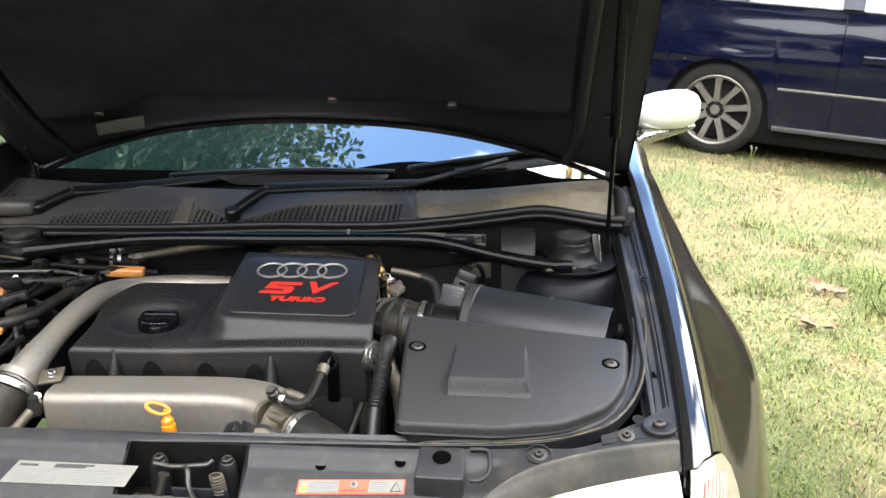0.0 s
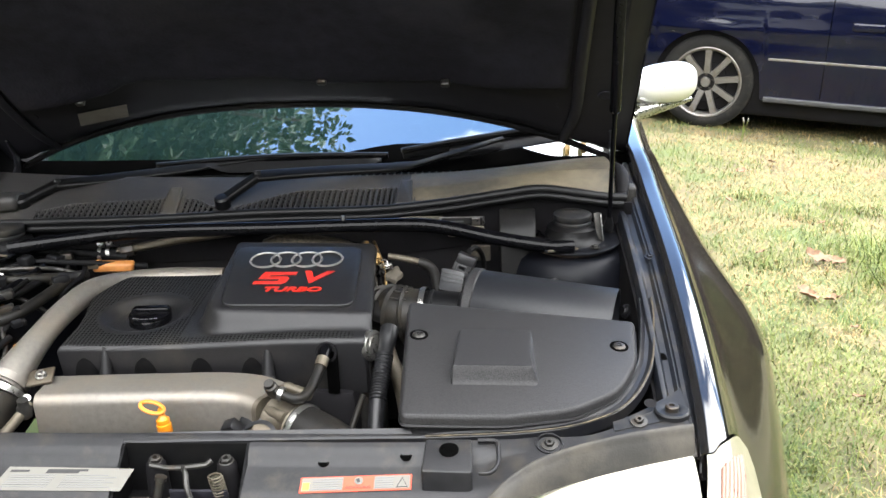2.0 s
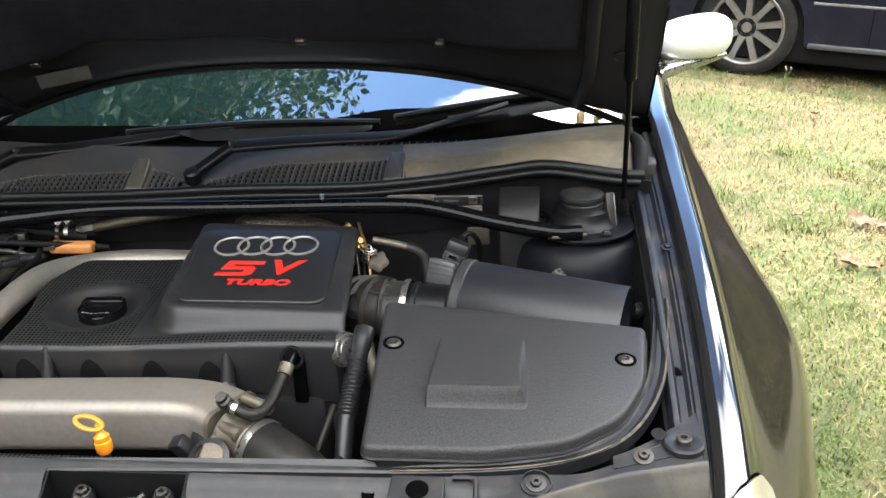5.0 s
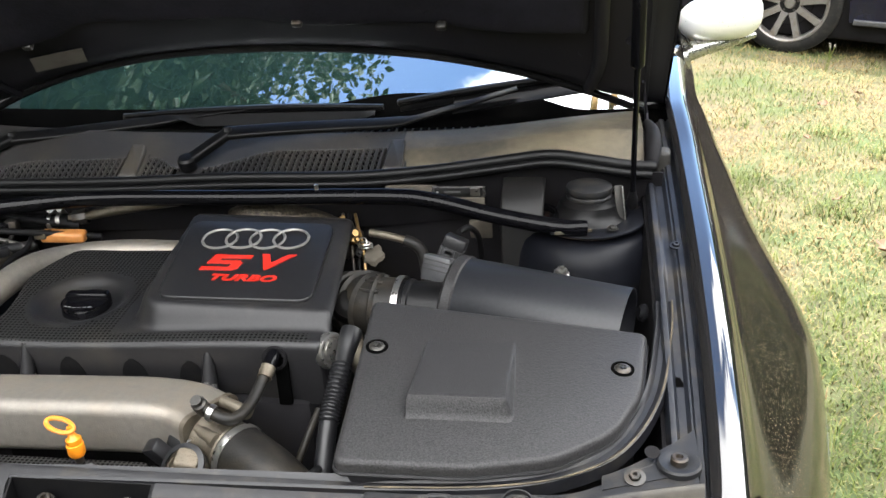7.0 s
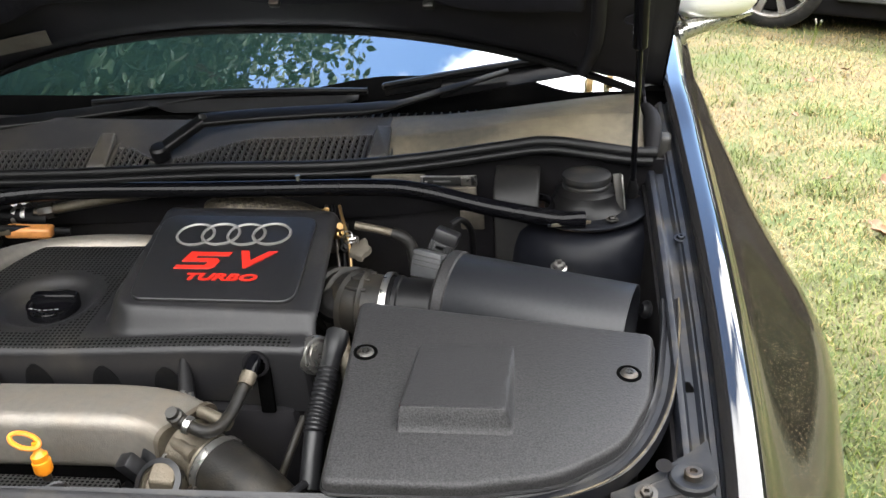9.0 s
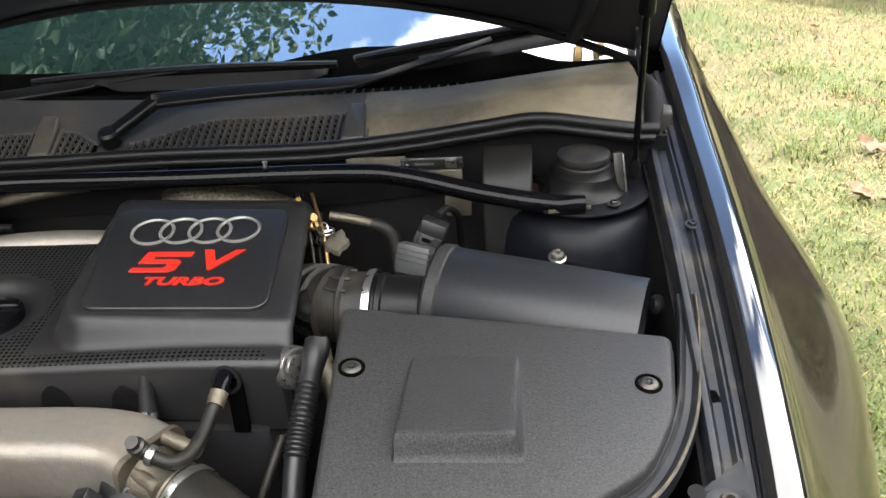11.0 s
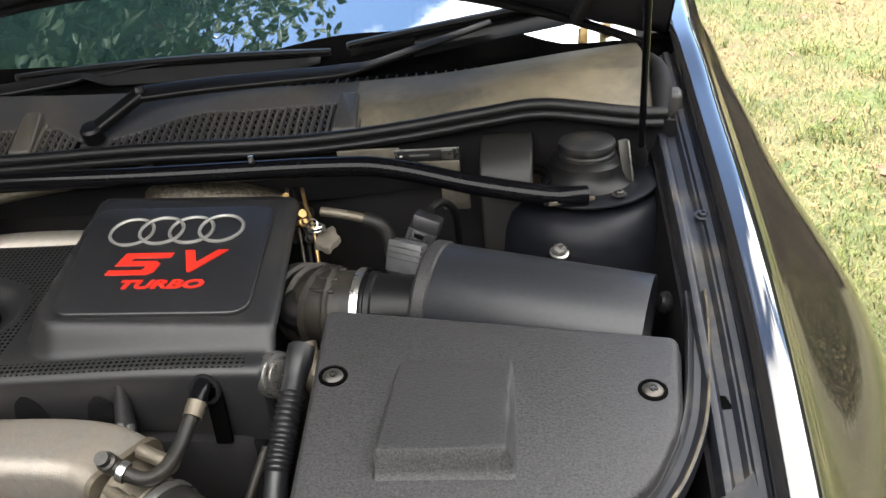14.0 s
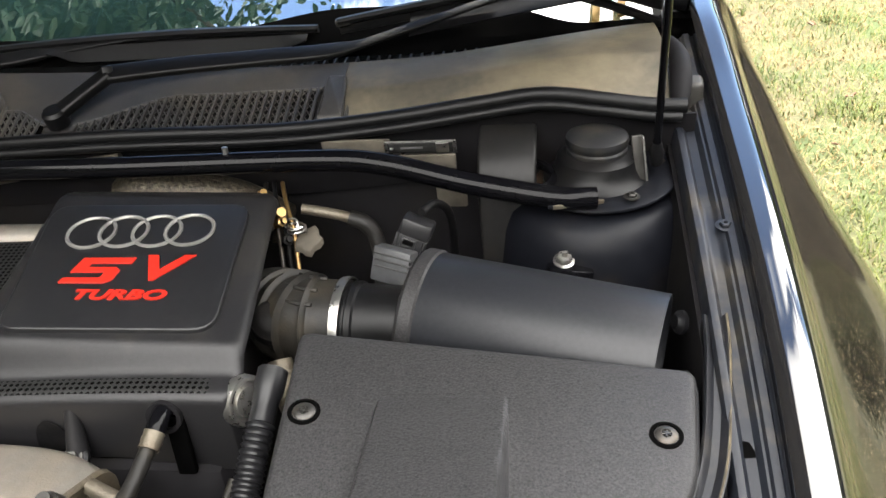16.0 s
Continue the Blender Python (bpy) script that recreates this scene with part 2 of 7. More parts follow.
def dotted_material(name, colour, pitch=0.0062):
    """Black plastic with rows of small round dimples, every second row shifted."""
    m = material(name, colour, 0.5, scale=140, stain=(0.030, 0.026, 0.021), stain_scale=7, stain_at=(0.55, 0.85), spec=0.3)
    t = m.node_tree
    b = t.nodes["Principled BSDF"]
    pos = t.nodes.new("ShaderNodeTexCoord")
    sep = t.nodes.new("ShaderNodeSeparateXYZ")
    t.links.new(pos.outputs["Object"], sep.inputs[0])

    def op(kind, a, c, third=None):
        n = t.nodes.new("ShaderNodeMath")
        n.operation = kind
        for i, v in enumerate((a, c, third)):
            if v is None:
                continue
            if isinstance(v, (int, float)):
                n.inputs[i].default_value = v
            else:
                t.links.new(v, n.inputs[i])
        return n.outputs[0]

    k = 2 * math.pi / pitch / 2
    sx = op("SINE", op("MULTIPLY", op("ADD", sep.outputs["X"], sep.outputs["Y"]), k), None)
    sy = op("SINE", op("MULTIPLY", op("SUBTRACT", sep.outputs["X"], sep.outputs["Y"]), k), None)
    dots = op("MULTIPLY", sx, sy)
    mask = t.nodes.new("ShaderNodeMapRange")
    mask.inputs["From Min"].default_value, mask.inputs["From Max"].default_value = 0.10, 0.32
    t.links.new(dots, mask.inputs["Value"])
    bn = t.nodes.new("ShaderNodeBump")
    bn.invert = True
    bn.inputs["Strength"].default_value, bn.inputs["Distance"].default_value = 1.0, 0.003
    t.links.new(mask.outputs["Result"], bn.inputs["Height"])
    t.links.new(bn.outputs["Normal"], b.inputs["Normal"])
    dull = t.nodes.new("ShaderNodeMapRange")
    dull.inputs["To Min"].default_value, dull.inputs["To Max"].default_value = 0.34, 0.0
    t.links.new(mask.outputs["Result"], dull.inputs["Value"])
    t.links.new(dull.outputs["Result"], b.inputs["Specular IOR Level"])
    hole = t.nodes.new("ShaderNodeMix")
    hole.data_type = "RGBA"
    hole.inputs[7].default_value = (0.003, 0.003, 0.003, 1)
    src = b.inputs["Base Color"].links[0].from_socket
    t.links.new(src, hole.inputs[6])
    t.links.new(mask.outputs["Result"], hole.inputs[0])
    t.links.new(hole.outputs[2], b.inputs["Base Color"])
    return m


perforated = dotted_material("dimpled_black_plastic", (0.014, 0.0138, 0.0138))


def glass_material(name, ior, tint, dust=0.0):
    m = bpy.data.materials.new(name)
    m.use_nodes = True
    t = m.node_tree
    t.nodes.clear()
    f = t.nodes.new("ShaderNodeFresnel")
    f.inputs["IOR"].default_value = ior
    clear_part = t.nodes.new("ShaderNodeBsdfTransparent")
    clear_part.inputs["Color"].default_value = tint
    gloss = t.nodes.new("ShaderNodeBsdfGlossy")
    gloss.inputs["Roughness"].default_value = 0.005
    gloss.inputs["Color"].default_value = (0.92, 0.97, 1.0, 1)
    mixer = t.nodes.new("ShaderNodeMixShader")
    t.links.new(f.outputs[0], mixer.inputs["Fac"])
    t.links.new(clear_part.outputs[0], mixer.inputs[1])
    t.links.new(gloss.outputs[0], mixer.inputs[2])
    film = t.nodes.new("ShaderNodeBsdfDiffuse")
    film.inputs["Color"].default_value = (0.22, 0.46, 0.46, 1)
    dusty = t.nodes.new("ShaderNodeMixShader")
    dusty.inputs["Fac"].default_value = dust
    t.links.new(mixer.outputs[0], dusty.inputs[1])
    t.links.new(film.outputs[0], dusty.inputs[2])
    t.links.new(dusty.outputs[0], t.nodes.new("ShaderNodeOutputMaterial").inputs["Surface"])
    return m


screen_glass = glass_material("windscreen_glass", 4.6, (0.55, 0.68, 0.62, 1), 0.009)
lamp_cover = glass_material("lamp_cover_plastic", 1.3, (0.86, 0.86, 0.80, 1))
amber = material("pink_reflector", (0.26, 0.14, 0.105), 0.3, 0.1, scale=50, amount=0.3)
side_glass = glass_material("side_window_glass", 1.9, (0.4, 0.5, 0.46, 1))


# ---- building helpers ----
def thing(name, at, label, category, group="", kind=""):
    ob = new(name)
    ob.empty_display_size = 0.05
    ob.location = at
    return tagged(ob, label, category, group, kind)


def place(ob):
    """World matrix of an empty or a part without waiting for an update."""
    m = Matrix.LocRotScale(ob.location, ob.rotation_euler, ob.scale)
    return place(ob.parent) @ ob.matrix_parent_inverse @ m if ob.parent else m


def part(name, bm, mat, parent=None, label="", smooth=True, kind=""):
    """One mesh object in world coordinates, under a thing or a part."""
    me = bpy.data.meshes.new(name)
    bm.normal_update()
    bm.to_mesh(me)
    bm.free()
    for m in mat if isinstance(mat, (list, tuple)) else [mat]:
        me.materials.append(m)
    if smooth:
        me.shade_smooth()
        me.set_sharp_from_angle(angle=radians(38))
    ob = new(name, me)
    if parent:
        ob.parent = parent
        ob.matrix_parent_inverse = place(parent).inverted()
    return tagged(ob, label, kind=kind)


def spline(pts, k=8, closed=False):
    p = [Vector(q) for q in pts]
    n = len(p)
    out = []
    for i in range(n if closed else n - 1):
        a, b, c, d = (p[(i + j) % n] if closed else p[min(max(i + j, 0), n - 1)] for j in (-1, 0, 1, 2))
        for s in range(k):
            t = s / k
            out.append(0.5 * (2 * b + (c - a) * t + (2 * a - 5 * b + 4 * c - d) * t * t + (3 * b - a - 3 * c + d) * t ** 3))
    return out if closed else out + [p[-1]]


def tube(path, radius, n=12, closed=False, flat=1.0, up=None, section=None):
    """A round, flattened or shaped section carried along a path. radius: one number or one for each point."""
    bm = bmesh.new()
    p = [Vector(q) for q in path]
    m = len(p)
    rad = radius if isinstance(radius, (list, tuple)) else [radius] * m
    rings, ref = [], None
    for i in range(m):
        a, b = (p[i - 1], p[(i + 1) % m]) if closed else (p[max(i - 1, 0)], p[min(i + 1, m - 1)])
        d = (b - a).normalized()
        if up is not None:
            side = d.cross(Vector(up)).normalized()
        else:
            if ref is None:
                ref = d.cross(Vector((0.13, 0.21, 1))).normalized()
            side = (ref - d * ref.dot(d)).normalized()
            ref = side
        top = side.cross(d).normalized()
        if section:
            shape = [(sx * rad[i], sz * rad[i]) for sx, sz in section]
        else:
            shape = [(rad[i] * math.cos(2 * math.pi * k / n), rad[i] * flat * math.sin(2 * math.pi * k / n)) for k in range(n)]
        rings.append([bm.verts.new(p[i] + side * sx + top * sz) for sx, sz in shape])
    c = len(rings[0])
    for i in range(m if closed else m - 1):
        r, s = rings[i], rings[(i + 1) % m]
        for k in range(c):
            bm.faces.new((r[k], r[(k + 1) % c], s[(k + 1) % c], s[k]))
    if not closed:
        bm.faces.new(rings[0][::-1])
        bm.faces.new(rings[-1])
    bmesh.ops.recalc_face_normals(bm, faces=bm.faces)
    return bm


def rounded_rect(w, h, r, k=4):
    """Half-size outline with rounded corners, counter-clockwise."""
    out = []
    for cx, cy, a in ((w - r, h - r, 0), (-w + r, h - r, 90), (-w + r, -h + r, 180), (w - r, -h + r, 270)):
        for i in range(k + 1):
            t = radians(a + 90 * i / k)
            out.append((cx + r * math.cos(t), cy + r * math.sin(t)))
    return out


def rounded(pts, r, k=5):
    """A plan outline with its corners rounded; r: one radius, or one a corner."""
    n = len(pts)
    rs = r if isinstance(r, (list, tuple)) else [r] * n
    out = []
    for i in range(n):
        b, a, c = Vector(pts[i]), Vector(pts[i - 1]), Vector(pts[(i + 1) % n])
        u, v = (a - b).normalized(), (c - b).normalized()
        half = math.acos(max(-1, min(1, u.dot(v)))) / 2
        d = min(rs[i] / math.tan(half), 0.48 * (a - b).length, 0.48 * (c - b).length)
        p, q = b + u * d, b + v * d
        for j in range(k + 1):
            t = j / k
            out.append((1 - t) ** 2 * p + 2 * t * (1 - t) * b + t * t * q)
    return [(w.x, w.y) for w in out]


def inset(pts, d):
    n = len(pts)
    out = []
    for i in range(n):
        a, b, c = Vector(pts[i - 1]), Vector(pts[i]), Vector(pts[(i + 1) % n])
        e, f = (b - a), (c - b)
        e = Vector((-e.y, e.x)).normalized() if e.length > 1e-9 else Vector((0, 0))
        f = Vector((-f.y, f.x)).normalized() if f.length > 1e-9 else e
        m = (e + f)
        m = m / max(m.length_squared, 0.3) * 2 if m.length > 1e-6 else e
        out.append((b.x + m.x * d, b.y + m.y * d))
    return out


def slab(outline, top, thick, edge=0.003, k=3, bm=None):
    """A plate over a plan outline (counter-clockwise): top(x, y) gives its upper surface; the upper edge is rounded."""
    bm = bm or bmesh.new()
    loops = []
    base = [(x, y, top(x, y) - thick) for x, y in outline]
    loops.append([bm.verts.new(q) for q in base])
    for i in range(k + 1):
        t = radians(90 * i / k)
        ring = inset(outline, edge * (1 - math.cos(t)))
        loops.append([bm.verts.new((x, y, top(x, y) - edge * (1 - math.sin(t)))) for x, y in ring])
    n = len(outline)
    for a, b in zip(loops, loops[1:]):
        for i in range(n):
            bm.faces.new((a[i], a[(i + 1) % n], b[(i + 1) % n], b[i]))
    bm.faces.new(loops[-1])
    bm.faces.new(loops[0][::-1])
    return bm


def level(z):
    return lambda x, y: z


def box(at, size, edge=0.003, turn=(0, 0, 0), bm=None, k=2):
    """A bevelled block; turn: degrees."""
    own = bmesh.new()
    bmesh.ops.create_cube(own, size=1, matrix=Matrix.Diagonal((*size, 1)))
    if edge:
        bmesh.ops.bevel(own, geom=own.edges[:], offset=min(edge, 0.45 * min(size)), segments=k, affect="EDGES", profile=0.5)
    bmesh.ops.transform(own, matrix=pose(*at, *turn), verts=own.verts)
    return join(bm, own) if bm else own


def join(bm, *others):
    for o in others:
        me = bpy.data.meshes.new("join")
        o.to_mesh(me)
        o.free()
        bm.from_mesh(me)
        bpy.data.meshes.remove(me)
    return bm


def lathe(profile, m=Matrix(), n=24, bm=None):
    """(radius, height) pairs turned about the z axis of m."""
    bm = bm or bmesh.new()
    rings = []
    for r, h in profile:
        if r < 1e-6:
            rings.append([bm.verts.new(m @ Vector((0, 0, h)))] * n)
        else:
            rings.append([bm.verts.new(m @ Vector((r * math.cos(2 * math.pi * i / n), r * math.sin(2 * math.pi * i / n), h))) for i in range(n)])
    for a, b in zip(rings, rings[1:]):
        for i in range(n):
            f = []
            for v in (a[i], a[(i + 1) % n], b[(i + 1) % n], b[i]):
                if v not in f:
                    f.append(v)
            if len(f) > 2:
                bm.faces.new(f)
    return bm


def aim(at, way):
    """A pose at a place with its z axis along a direction."""
    return Matrix.Translation(at) @ Vector(way).to_track_quat("Z", "Y").to_matrix().to_4x4()


def sheet(fn, us, vs, thick=0.0, bm=None, flip=False):
    """A surface fn(u, v), given thickness against its normal."""
    own = bmesh.new()
    g = [[own.verts.new(fn(u, v)) for v in vs] for u in us]
    for i in range(len(us) - 1):
        for j in range(len(vs) - 1):
            f = (g[i][j], g[i + 1][j], g[i + 1][j + 1], g[i][j + 1])
            own.faces.new(f[::-1] if flip else f)
    own.normal_update()
    if thick:
        bmesh.ops.solidify(own, geom=own.faces[:], thickness=thick)
    return join(bm, own) if bm else own


def steps(a, b, n):
    return [a + (b - a) * i / n for i in range(n + 1)]


def smooth(a, b, x):
    t = min(1.0, max(0.0, (x - a) / (b - a)))
    return t * t * (3 - 2 * t)


def along(table, x):
    """A smooth curve through (x, value) pairs."""
    if x <= table[0][0]:
        return table[0][1]
    for i in range(len(table) - 1):
        (a, p), (b, q) = table[i], table[i + 1]
        if x <= b:
            t = (x - a) / (b - a)
            s0 = (q - table[i - 1][1]) / (b - table[i - 1][0]) * (b - a) if i else q - p
            s1 = (table[i + 2][1] - p) / (table[i + 2][0] - a) * (b - a) if i + 2 < len(table) else q - p
            return (2 * t ** 3 - 3 * t * t + 1) * p + (t ** 3 - 2 * t * t + t) * s0 + (3 * t * t - 2 * t ** 3) * q + (t ** 3 - t * t) * s1
    return table[-1][1]


def letters(text, m, size, depth, width=1.0, lean=0.0, bold=0.0):
    """Raised letters, lying in the xy plane of m, as a bmesh."""
    cu = bpy.data.curves.new("letters", "FONT")
    cu.body, cu.size, cu.extrude, cu.shear, cu.offset = text, size, depth, lean, bold
    cu.align_x, cu.align_y, cu.resolution_u = "CENTER", "CENTER", 3
    tmp = new("letters", cu)
    me = bpy.data.meshes.new_from_object(tmp)
    bm = bmesh.new()
    bm.from_mesh(me)
    bpy.data.objects.remove(tmp)
    bpy.data.curves.remove(cu)
    bpy.data.meshes.remove(me)
    bmesh.ops.transform(bm, matrix=m @ Matrix.Diagonal((width, 1, 1, 1)), verts=bm.verts)
    return bm


def bolt(name, at, way, r, parent, mat=None, washer=1.6, head=0.5, label=""):
    """A hexagon head on a washer."""
    bm = lathe([(0, 0), (r * washer, 0), (r * washer, r * 0.22), (r * 1.05, r * 0.3)], aim(at, way), 20)
    lathe([(r, r * 0.25), (r, r * (0.25 + head)), (r * 0.85, r * (0.4 + head)), (r * 0.45, r * (0.4 + head)), (r * 0.4, r * 0.3), (0, r * 0.3)], aim(at, way), 6, bm)
    return part(name, bm, mat or steel, parent, label)


# ---- ground ----
GROUND = 0.08


def ground_z(x, y):
    return GROUND - 0.055 * max(0.0, x - 1.3) * smooth(1.3, 2.2, x) + 0.012 * math.sin(x * 1.7 + y * 0.9) * smooth(1.1, 2.0, x) * smooth(7.5, 5.0, y)


# ---- the car with its bonnet open ----
car = thing("car", (0, 2.9, GROUND), "black hatchback standing on grass with its bonnet open", "car")
HINGE_Y, HINGE_Z, OPEN = 2.07, 1.0, radians(43)
CO, SO = math.cos(OPEN), math.sin(OPEN)


def bonnet_at(x, u, w=0.0):
    """A place on the open bonnet: u metres ahead of the hinge line, w above the skin's crown."""
    w -= 0.05 * (x / 0.65) ** 2 + 0.05 * u * u
    return Vector((x, HINGE_Y - u * CO + w * SO, HINGE_Z + u * SO + w * CO))


def bonnet_half(u):
    return along([(0.0, 0.668), (0.3, 0.664), (0.7, 0.650), (0.95, 0.610), (1.12, 0.55)], u)


def bonnet_rear(x):
    return 0.194 - 0.171 * (abs(x) / 0.66) ** 2.4


def bonnet_front(x):
    return 1.15 - 0.13 * (x / 0.6) ** 2


def bonnet_uv(s, t, w, lo=0.0, hi=1.0, side=1.0):
    x = s * 0.655 * side
    a, b = bonnet_rear(x), bonnet_front(x)
    u = a + (b - a) * (lo + (hi - lo) * t)
    return bonnet_at(s * bonnet_half(u) * side, u, w)


SS = [math.sin(v * math.pi / 2) for v in steps(-1, 1, 40)]
bonnet = part("bonnet", sheet(lambda s, t: bonnet_uv(s, t, 0.004), SS, steps(0, 1, 16), 0.004), paint, car, "open black bonnet panel")
part("inner_panel", sheet(lambda s, t: bonnet_uv(s, t, -0.018 + 0.014 * smooth(0.93, 1.0, abs(s)) + 0.012 * smooth(0.03, 0.0, t) - 0.006 * smooth(0.9, 0.86, abs(s)), side=0.992), SS, steps(0.0, 0.99, 40), 0.003), inner_black, bonnet, "black painted inner bonnet frame")


def liner_edge(x):
    return 0.292 + 0.022 * smooth(-0.36, -0.28, x) * smooth(0.06, -0.05, x) - 0.02 * smooth(-0.3, -0.5, x) + 0.02 * smooth(0.33, 0.5, x)


def liner_at(s, t):
    x = s * 0.53
    rim = min(1.0, min(t, 1 - t) / 0.02, (1 - abs(s)) / 0.03)
    u = liner_edge(x) + (1.03 - liner_edge(x)) * t
    ripple = 0.006 * math.sin(s * 9 + 1.5 * t) * math.sin(t * 14 + s * 2) + 0.006 * smooth(0.62, 0.66, abs(s))
    return bonnet_at(x, u, -0.022 - 0.014 * math.sqrt(max(0, 1 - (1 - rim) ** 2)) - ripple)


part("bonnet_liner", sheet(liner_at, sorted(set(SS + [-0.985, 0.985, -0.97, 0.97])), [0, 0.004, 0.01, 0.02] + steps(0.05, 0.98, 20) + [0.99, 1], 0.004), liner, bonnet, "dark fibre sound liner")
part("rear_seal", tube([bonnet_at(x, bonnet_rear(x) + 0.004, -0.020) for x in steps(-0.63, 0.63, 50)], 0.0065, 8), rubber, bonnet, "black rubber lip along the edge")

# right and left front wings
XI = [(1.00, 0.636), (1.10, 0.655), (1.27, 0.663), (1.5, 0.666), (1.8, 0.668), (1.95, 0.665), (2.3, 0.687), (2.6, 0.70)]
ZI = [(1.00, 0.755), (1.10, 0.808), (1.27, 0.869), (1.5, 0.929), (1.8, 0.975), (1.95, 1.007), (2.3, 1.020), (2.6, 1.02)]
XO = [(1.00, 0.780), (1.15, 0.803), (1.3, 0.828), (1.45, 0.853), (1.52, 0.860), (1.6, 0.857), (1.75, 0.830), (1.95, 0.800), (2.3, 0.758), (2.6, 0.762)]
FALL = [(1.0, 1.65), (1.3, 1.05), (1.6, 0.85), (2.0, 1.34)]
WHEEL_Y, WHEEL_REAR, ARCH = 1.56, 4.08, 0.335


def wing_at(y, k, side=1):
    xi, zi, xo = along(XI, y), along(ZI, y), along(XO, y)
    fall = 0.05 + along(FALL, y) * max(0.02, xo - 0.030 - xi - 0.055)
    prof = [(0.0, xi, zi - 0.028), (0.07, xi, zi - 0.0035), (0.09, xi + 0.0015, zi - 0.0010), (0.12, xi + 0.010, zi), (0.21, xi + 0.022, zi + 0.0005), (0.24, xi + 0.028, zi - 0.003), (0.28, xi + 0.034, zi - 0.009), (0.32, xi + 0.040, zi - 0.018),
            (0.42, xi + 0.055, zi - 0.042), (0.6, xo - 0.030, zi - fall), (0.74, xo - 0.006, zi - fall - 0.075), (0.82, xo, zi - fall - 0.13), (0.9, xo - 0.006, min(0.52, zi - fall - 0.19)), (1.0, xo - 0.02, 0.36)]
    return Vector((side * along([(a, b) for a, b, c in prof], k), y, along([(a, c) for a, b, c in prof], k)))


KS = steps(0, 0.12, 5) + steps(0.14, 0.44, 24) + steps(0.46, 0.9, 16) + [0.95, 1.0]


def wing_start(k):
    """Where the wing begins behind the lamp and the bumper's corner."""
    return 1.105 + 0.062 * smooth(0.12, 0.42, k) - 0.105 * smooth(0.44, 0.52, k) + 0.115 * smooth(0.56, 0.82, k)


def open_arch(bm, y, z=GROUND + 0.305):
    """Cuts the wheel's opening out of a body side."""
    bmesh.ops.delete(bm, geom=[f for f in bm.faces if math.hypot(f.calc_center_median().y - y, f.calc_center_median().z - z) < ARCH], context="FACES")
    return bm


def arch_lip(y, side, at):
    ring = [(y + ARCH * math.cos(radians(a)), GROUND + 0.305 + ARCH * math.sin(radians(a))) for a in steps(2, 178, 40)]
    return tube([at(b, c, side) - Vector((0.006 * side, 0, 0)) for b, c in ring], 0.009, 8)


def side_at(y, z, side):
    """A place on the body side at that height."""
    k = min(steps(0.6, 1.0, 40), key=lambda q: abs(wing_at(y, q, side).z - z))
    return wing_at(y, k, side)


for side in (1, -1):
    wing = part("front_wing", open_arch(sheet(lambda a, k: wing_at(wing_start(k) + (2.25 - wing_start(k)) * a, k, side), steps(0, 1, 70), KS, 0.0025, flip=side < 0), WHEEL_Y), [paint, dusty_paint], car, "black front wing with dust and grass reflections")
    for f in wing.data.polygons:
        if abs(f.center.x) > along(XI, f.center.y) + 0.036:
            f.material_index = 1
    part("arch_lip", arch_lip(WHEEL_Y, side, side_at), dusty_paint, wing)
    part("seam_edge", tube([wing_at(wing_start(k) - 0.004, k, side) + Vector((0.002 * side, 0, 0.001)) for k in steps(0.53, 0.95, 24)], 0.0022, 6), paint, wing)
    part("door_panel", sheet(lambda y, k: wing_at(y, k, side), steps(2.256, 3.4, 12), KS[18:], 0.003, flip=side < 0), paint, car)

# windscreen and cabin
def screen_at(s, v):
    """s across, v from the base upwards."""
    x = s * (0.70 - 0.10 * v)
    return Vector((x, 1.925 + 0.10 * abs(s) ** 2.2 + v * 0.78, 0.968 + 0.02 * (1 - s * s) + 0.43 * v - 0.05 * v * v))


glass = part("windscreen", sheet(lambda s, v: screen_at(s, v), steps(-0.985, 0.985, 26), steps(0, 1, 12), 0.004), screen_glass, car, "windscreen mirroring sky, clouds and leaves")
glass.visible_shadow = False
part("cabin_floor", box((0, 2.75, 0.62), (1.25, 1.7, 0.03), 0.01), void, car, "dark cabin interior")
part("dashboard", sheet(lambda s, v: Vector((s * 0.66, 1.99 + 0.10 * abs(s) ** 2 + 0.38 * v, 0.952 + 0.03 * math.sin(v * 2.4) - 0.25 * smooth(0.75, 1, v))), steps(-1, 1, 20), steps(0, 1, 12), 0.01), smooth_plastic, car, "black dashboard under the glass")
part("roof", sheet(lambda s, v: Vector((s * (0.58 - 0.01 * v), 2.70 + v * 1.76, 1.345 + 0.055 * math.sin(math.pi * (0.18 + 0.72 * v)) * 1.4 - 0.03 * s * s)), steps(-1, 1, 12), steps(0, 1, 12), 0.01, flip=False), paint, car)
for side in (1, -1):
    part("windscreen_pillar", tube([screen_at(side * 0.93, v) + Vector((0, 0.01, 0.004)) for v in steps(0, 1, 10)], 0.028, 10, flat=0.6), rubber, car)
    side_window = part("side_window", sheet(lambda y, k: Vector((side * (0.748 - 0.165 * k), y + 0.10 * (1 - k) * smooth(3.0, 2.6, y), 1.0 + 0.365 * k)), steps(2.70, 4.25, 6), steps(0, 1, 4), 0.004, flip=side > 0), side_glass, car)
    side_window.visible_shadow = False

# cowl between bonnet and glass
SEAL = [(-0.66, 0.926), (-0.42, 0.931), (-0.25, 0.935), (-0.044, 0.944), (0.17, 0.948), (0.30, 0.960), (0.41, 0.976), (0.475, 0.984), (0.54, 0.976), (0.60, 0.967), (0.66, 0.966)]


